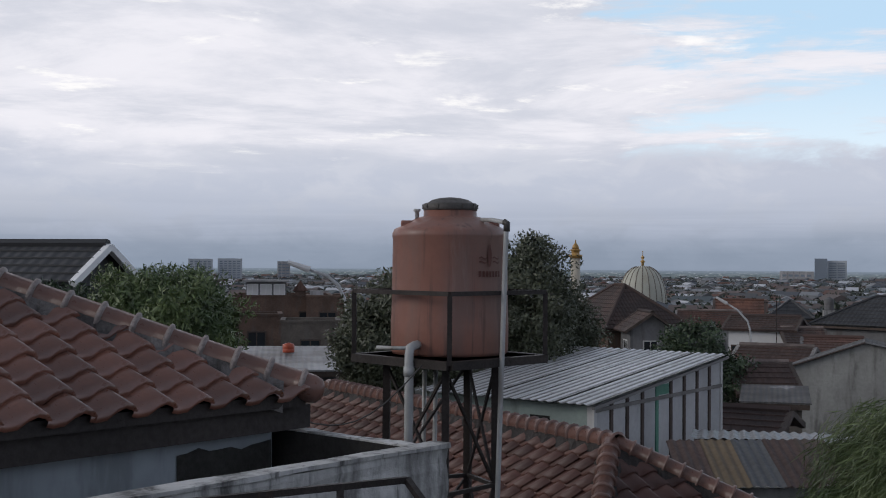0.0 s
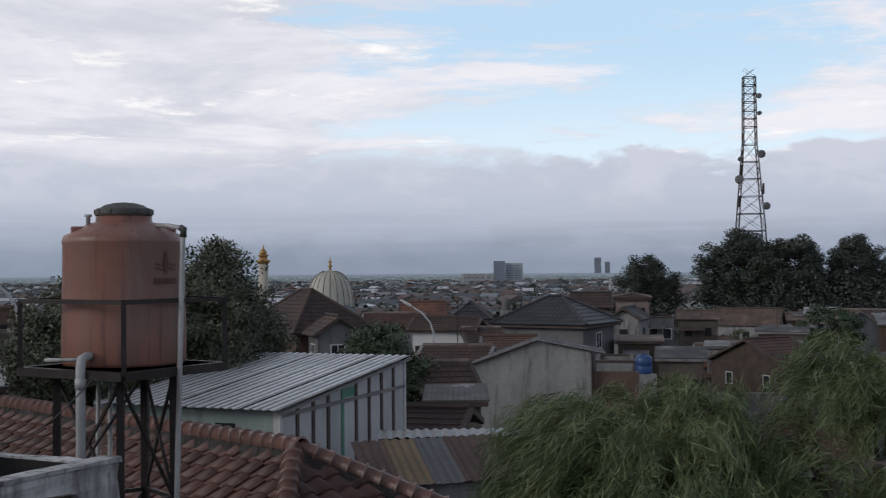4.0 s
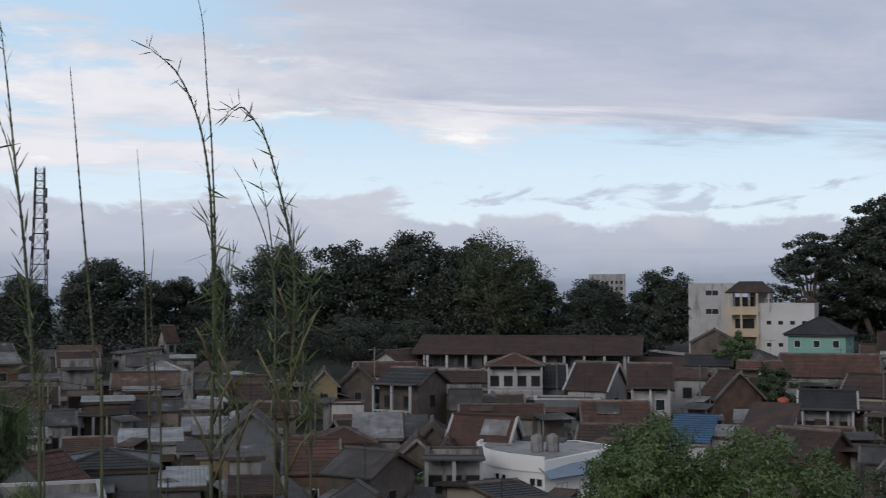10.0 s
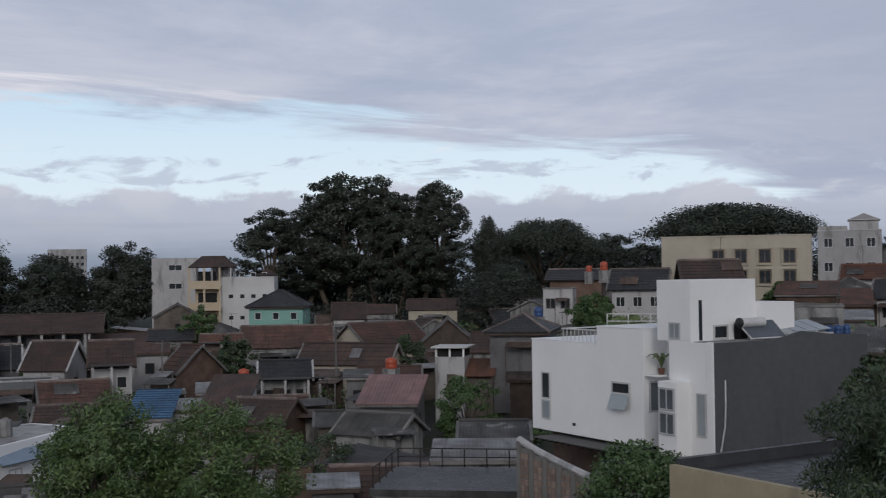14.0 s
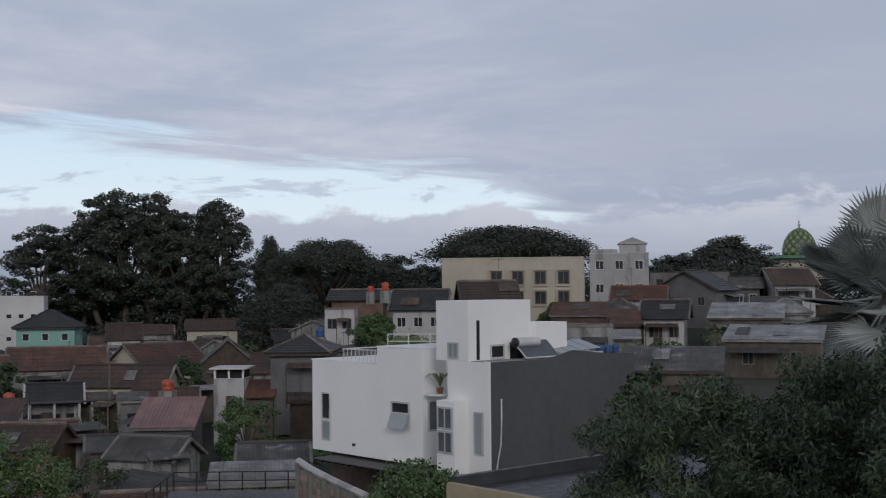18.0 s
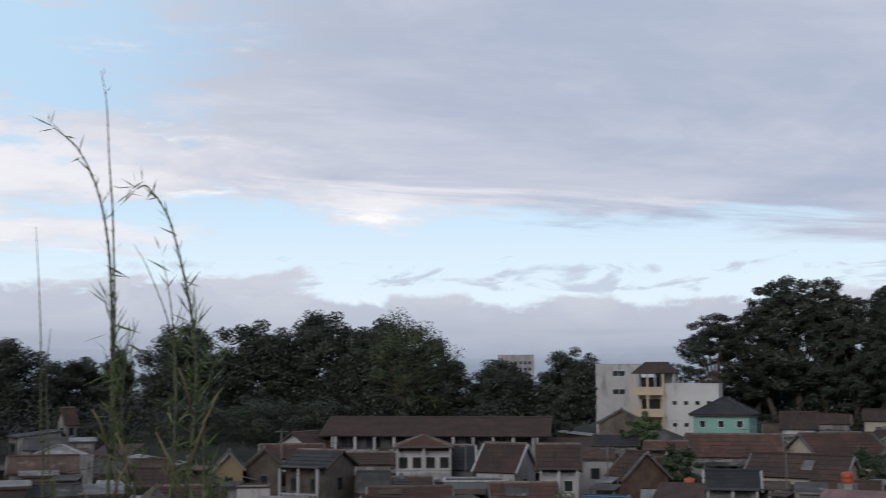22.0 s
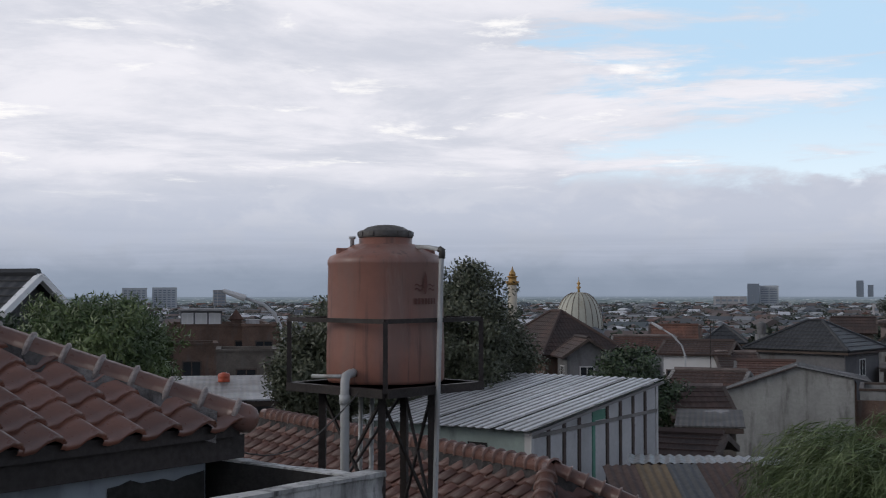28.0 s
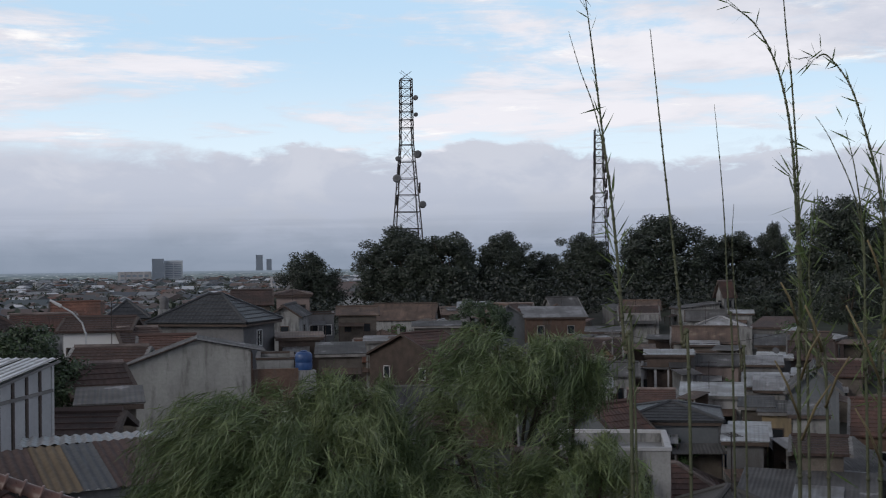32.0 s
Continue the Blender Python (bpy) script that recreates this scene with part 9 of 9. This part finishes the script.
boxpart("parapet", M["plaster_white"], castle, -3.4, -3.9, ch + 0.12, -0.2, -3.75, ch + 0.55)

# ---- tanks and drums on the roofs ----
for a_, d_, e_, r_, h_, m_, l_ in (
        (79.3, 116, -0.05, 0.36, 0.85, redp, "orange plastic water tank on a roof"), (78.6, 117, -0.1, 0.3, 0.6, redp, "orange plastic water tank on a roof"),
        (14.05, 60, -5.1, 0.42, 0.95, bluep, "blue plastic water drum on a wall"), (62.3, 92, -4.9, 0.4, 0.8, redp, "orange plastic water drum on a roof"),
        (69.2, 88, -4.55, 0.42, 0.8, redp, "orange plastic water tank on a red roof"), (76.2, 96, -2.2, 0.35, 0.8, bluep, "blue plastic drum on a grey roof"),
        (63.9, 100, -4.5, 0.4, 0.8, bluep, "blue plastic drum on a grey roof"), (-17.3, 41, -4.35, 0.2, 0.32, redp, "orange plastic drum on a pale roof"),
        (33.6, 62, -9.6, 0.3, 0.7, bluep, "blue plastic drum between roofs"), (7.65, 92, -2.15, 0.34, 0.95, M["plaster_grey"], "grey water tank on a steel stand")):
    p_ = zp(a_, d_, e_)
    t_ = drum("roof_drum", p_, r_, h_, m_, l_)
    boxpart("stand", M["plaster_old"], t_, -r_ * 1.2, -r_ * 1.2, -1.2, r_ * 1.2, r_ * 1.2, -0.002)

# ---- concrete deck with a pipe railing ----
dk = polar(72.4, 46)
deck = thing("roof_terrace", pose(dk.x, dk.y, ground_z(dk.x, dk.y), 0, 0, -72.4 - 8), "wet concrete roof terrace with a rusty pipe railing", "terrace")
FOOT.append((dk.x, dk.y, 4))
DZ = 46 * tan_d(-9.7) - ground_z(dk.x, dk.y)
wet = material("wet_concrete", rgb(0.06, 0.06, 0.062), 0.5, 0.5, 1.4, 0.3, dirt=rgb(0.02, 0.02, 0.02), dirt_at=0.46)
boxpart("slab", wet, deck, -3.0, -2.4, DZ - 0.25, 2.6, 2.8, DZ)
boxpart("wall", M["plaster_old"], deck, -2.9, -2.3, 0, 2.5, -2.1, DZ - 0.25)
for i in range(7):
    x = -2.9 + 0.9 * i
    part("rail_post", beam(bmesh.new(), (x, 2.7, DZ), (x, 2.7, DZ + 0.75), 0.04), M["steel_dark"], deck)
for z in (0.4, 0.74):
    part("rail", beam(bmesh.new(), (-2.95, 2.7, DZ + z), (2.55, 2.7, DZ + z), 0.03), M["steel_dark"], deck)
for i in range(4):
    part("rail_post", beam(bmesh.new(), (-2.9, -2.2 + 1.2 * i, DZ), (-2.9, -2.2 + 1.2 * i, DZ + 0.75), 0.04), M["steel_dark"], deck)
part("rail", beam(bmesh.new(), (-2.9, -2.2, DZ + 0.74), (-2.9, 2.7, DZ + 0.74), 0.03), M["steel_dark"], deck)

# ---- planted pergola on a roof ----
gp_ = polar(81.0, 62)
gz_ = ground_z(gp_.x, gp_.y)
perg = thing("pergola", pose(gp_.x, gp_.y, gz_, 0, 0, -81 - 6), "pale steel pergola with plants on a flat roof", "pergola")
FOOT.append((gp_.x, gp_.y, 2))
gt = 62 * tan_d(-2.75) - gz_
boxpart("roof_slab", M["concrete"], perg, -1.7, -1.2, 0, 1.7, 1.2, gt)
for sx in (-1.6, -0.55, 0.55, 1.6):
    part("post", beam(bmesh.new(), (sx, -1.1, gt), (sx, -1.1, gt + 0.75), 0.035), M["steel_white"], perg)
for zz in (0.38, 0.74):
    part("rail", beam(bmesh.new(), (-1.62, -1.1, gt + zz), (1.62, -1.1, gt + zz), 0.03), M["steel_white"], perg)
rq = np.random.default_rng(5)
pq = np.stack([rq.uniform(-1.6, 1.6, 900), rq.uniform(-0.9, 0.8, 900), gt + np.abs(rq.normal(0, 0.3, 900))], 1)
leaves("foliage", pq, rq.normal(0, 1, (900, 3)), 0.13, M["leaf_mango"], perg, rq, 0.45, 0.0)

# ---- small white house with a covered roof terrace ----
kp_ = polar(72.15, 86)
kz = ground_z(kp_.x, kp_.y)
kio = thing("terrace_house", pose(kp_.x, kp_.y, kz, 0, 0, -72.15 - 12), "narrow white house with a covered roof terrace", "house")
FOOT.append((kp_.x, kp_.y, 1.6))
kt = 86 * tan_d(-4.0) - kz
boxpart("wall", M["plaster_white"], kio, -1.05, -1.3, 0, 1.05, 1.3, kt, "", 0.02)
# solid near-black box paints in the shade under the canopy
boxpart("roof_room", M["opening"], kio, -0.95, -0.9, kt, 0.95, 1.2, kt + 0.62)
for sx in (-1, 0, 1):
    boxpart("post", M["plaster_clean"], kio, sx * 0.98 - 0.06, -1.28, kt, sx * 0.98 + 0.06, -1.16, kt + 0.62)
boxpart("canopy", M["frame_white"], kio, -1.3, -1.6, kt + 0.62, 1.3, 1.5, kt + 0.74, "flat white canopy", 0.02)
boxpart("door", M["wood_dark"], kio, -0.2, -1.33, kt - 2.9, 0.4, -1.28, kt - 1.2)
slab("side_roof", [(1.1, -1.5, kt - 1.3), (3.2, -1.5, kt - 1.3), (3.2, 0.4, kt - 0.2), (1.1, 0.4, kt - 0.2)], 0.08, M["tile_orange"], kio)
boxpart("side_room", M["blockwall"], kio, 1.06, -1.1, 0, 3.0, 1.3, kt - 1.4)

# ---- trees between the houses ----
for k_, (a_, d_, t_, h_, b_, m_) in enumerate((
        (72.7, 78, -5.0, 1.5, -8.5, "leaf_mid"), (61.9, 108, -2.9, 1.0, -5.5, "leaf_deep"), (60.4, 135, -1.5, 0.8, -3.6, "leaf_mid"), (69.9, 105, -2.9, 1.1, -5.5, "leaf_deep"),
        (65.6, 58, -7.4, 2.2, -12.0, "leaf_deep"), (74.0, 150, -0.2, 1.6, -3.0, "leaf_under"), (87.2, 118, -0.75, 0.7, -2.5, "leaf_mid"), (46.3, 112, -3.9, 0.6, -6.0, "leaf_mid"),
        (56.0, 150, -1.1, 0.9, -3.6, "leaf_far"), (39.3, 150, -0.7, 1.9, -3.3, "leaf_far"), (42.4, 152, -0.7, 1.8, -3.2, "leaf_far"), (45.4, 155, -0.9, 1.3, -2.9, "leaf_far"), (31.5, 60, -8.3, 1.0, -12, "leaf_mid"), (35.6, 160, -1.8, 1.3, -3.6, "leaf_far"), (22.6, 120, -1.9, 1.4, -4.2, "leaf_deep"), (34.5, 70, -7.6, 1.0, -11.0, "leaf_deep"), (80.4, 70, -2.0, 0.9, -4.0, "leaf_mango"), (78.8, 100, -1.2, 1.0, -3.0, "leaf_mid"))):
    lone("garden_tree", 200 + k_, a_, d_, t_, h_, b_, 0.0033 * d_ ** 0.85 + 0.05, M[m_], "leafy green tree between crowded houses", 60, 170, 0.5, 0.2)


# ---- the lanes between: small houses that fill the valley ----
def crowded(p, r):
    return any((p.x - x) ** 2 + (p.y - y) ** 2 < (r + q) ** 2 for x, y, q in FOOT)


town("far_houses", "far small houses on the plain", 700, 480, 2350, 11, 19, 4, (6, 12), (3, 6))
fill = random.Random(12)
for az0, az1, r0, r1, goal in ((27, 76, 44, 60, 22), (13, 43, 62, 172, 34), (43, 74, 62, 172, 30), (74, 100, 92, 160, 20), (-30, 12, 85, 190, 46)):
    n_ = 0
    for _ in range(4000):
        if n_ >= goal:
            break
        a = fill.uniform(az0, az1)
        d = math.sqrt(fill.uniform(r0 ** 2, r1 ** 2))
        w_, dep = fill.uniform(3.6, 6.0), fill.uniform(3.6, 5.5)
        p = polar(a, d)
        if crowded(p, 0.40 * max(w_, dep)) or (37 < a < 46.5 and d > 122):
            continue
        g = ground_z(p.x, p.y)
        form = fill.choice(("gable", "gable", "mono", "mono", "hip"))
        roof = fill.choice(("tile_brown", "tile_roof", "fibre", "fibre", "rust", "tile_brown", "tile_roof", "zinc"))
        wl = fill.choice(("plaster_grey", "plaster_old", "blockwall", "brickwall", "plaster_old"))
        top_z = g + fill.uniform(1.7, 2.7)
        e_ = math.degrees(math.atan(top_z / d))
        house(a, d, w_, dep, e_, fill.uniform(0.4, 0.9) if form == "mono" else dep * fill.uniform(0.2, 0.3), fill.choice((0, 0, 15, -20, 80, -75)) + fill.uniform(-6, 6), wl, roof, form, 0.3, wins=1, side=0, wsize=(0.8, 0.9), label="small crowded house with weathered walls and a worn roof")
        n_ += 1
town("far_houses", "far small houses scattered over the plain", 3300, 190, 2350, -34, 11, 5, (6, 12), (3, 6.5))
grove("far_trees", "far dark trees scattered over the plain", 5200, 170, 2350, -34, 13, 7, (2.4, 5.2), 1.2, 70, M["leaf_far"])
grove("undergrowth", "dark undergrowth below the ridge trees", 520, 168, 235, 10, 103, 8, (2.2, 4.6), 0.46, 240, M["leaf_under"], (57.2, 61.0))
grove("shrubs", "green shrubs between the houses", 230, 52, 165, 13, 96, 9, (0.8, 1.9), 0.3, 170, M["leaf_mid"])


# ---- lean-tos, poles and wires that crowd the lanes ----
yard = random.Random(31)
made = 0
for _ in range(6000):
    if made >= 80:
        break
    a, d = yard.uniform(24, 74), math.sqrt(yard.uniform(50 ** 2, 118 ** 2))
    p = polar(a, d)
    if any((p.x - x) ** 2 + (p.y - y) ** 2 < (0.55 * q) ** 2 for x, y, q in FOOT):
        continue
    g = ground_z(p.x, p.y)
    w_, dp, hh = yard.uniform(1.2, 2.8), yard.uniform(1.2, 2.2), yard.uniform(2.2, 3.6)
    mt, nm = yard.choice((("zinc", "pale zinc"), ("rust", "rusty"), ("fibre", "grey fibre-cement"), ("fibre_light", "pale fibre-cement"), ("rust", "rusty"), ("fibre", "grey fibre-cement")) if made % 3 else (("rust", "rusty"), ("fibre", "grey fibre-cement")))
    lt = thing("lean_to", pose(p.x, p.y, g, 0, 0, -a + yard.uniform(-35, 35)), nm + " sheet roof on thin posts between houses", "shed", "lean-tos in the lanes")
    slab("roof_sheet", [(-w_ / 2, -dp / 2, hh), (w_ / 2, -dp / 2, hh), (w_ / 2, dp / 2, hh + 0.3), (-w_ / 2, dp / 2, hh + 0.3)], 0.04, M[mt], lt)
    for s in (-1, 1):
        part("post", beam(bmesh.new(), (s * w_ * 0.44, -dp * 0.4, 0), (s * w_ * 0.44, -dp * 0.4, hh), 0.05), M["wood_grey"], lt)
    boxpart("back_wall", M[yard.choice(("blockwall", "plaster_old", "wood_dark"))], lt, -w_ * 0.47, dp * 0.38, 0, w_ * 0.47, dp * 0.44, hh + 0.18)
    made += 1
tops = []
for a, d, e in ((43.4, 118, -2.2), (52.0, 108, -2.9), (58.6, 100, -3.0), (66.6, 96, -3.0), (36.5, 100, -3.4), (28.6, 92, -3.4)):
    p = polar(a, d)
    g = ground_z(p.x, p.y)
    zt = d * tan_d(e) - g
    up = thing("utility_pole", pose(p.x, p.y, g, 0, 0, -a + 20), "thin grey utility pole with a crossarm above the roofs", "pole", "utility poles")
    part("pole", beam(bmesh.new(), (0, 0, 0), (0, 0, zt), 0.09, 8, 0.06), M["wood_grey"], up)
    part("crossarm", beam(bmesh.new(), (-0.6, 0, zt - 0.25), (0.6, 0, zt - 0.25), 0.05), M["wood_grey"], up)
    tops.append(Vector((p.x, p.y, g + zt - 0.2)))
line = [tops[5], tops[4], tops[0], tops[1], tops[2], tops[3]]
for p0, p1 in zip(line, line[1:]):
    wr = thing("cable", Matrix(), "thin black cable slung between utility poles", "cable", "cables between poles")
    part("strand", tube(bmesh.new(), [p0.lerp(p1, k / 8) - Vector((0, 0, 0.9 * math.sin(math.pi * k / 8))) for k in range(9)], 0.018, 4), M["steel_dark"], wr)


# ---- laid pieces last ----
for nm_, me_, par_, m_ in TILE_JOBS:
    shared(nm_, me_, par_, m_)
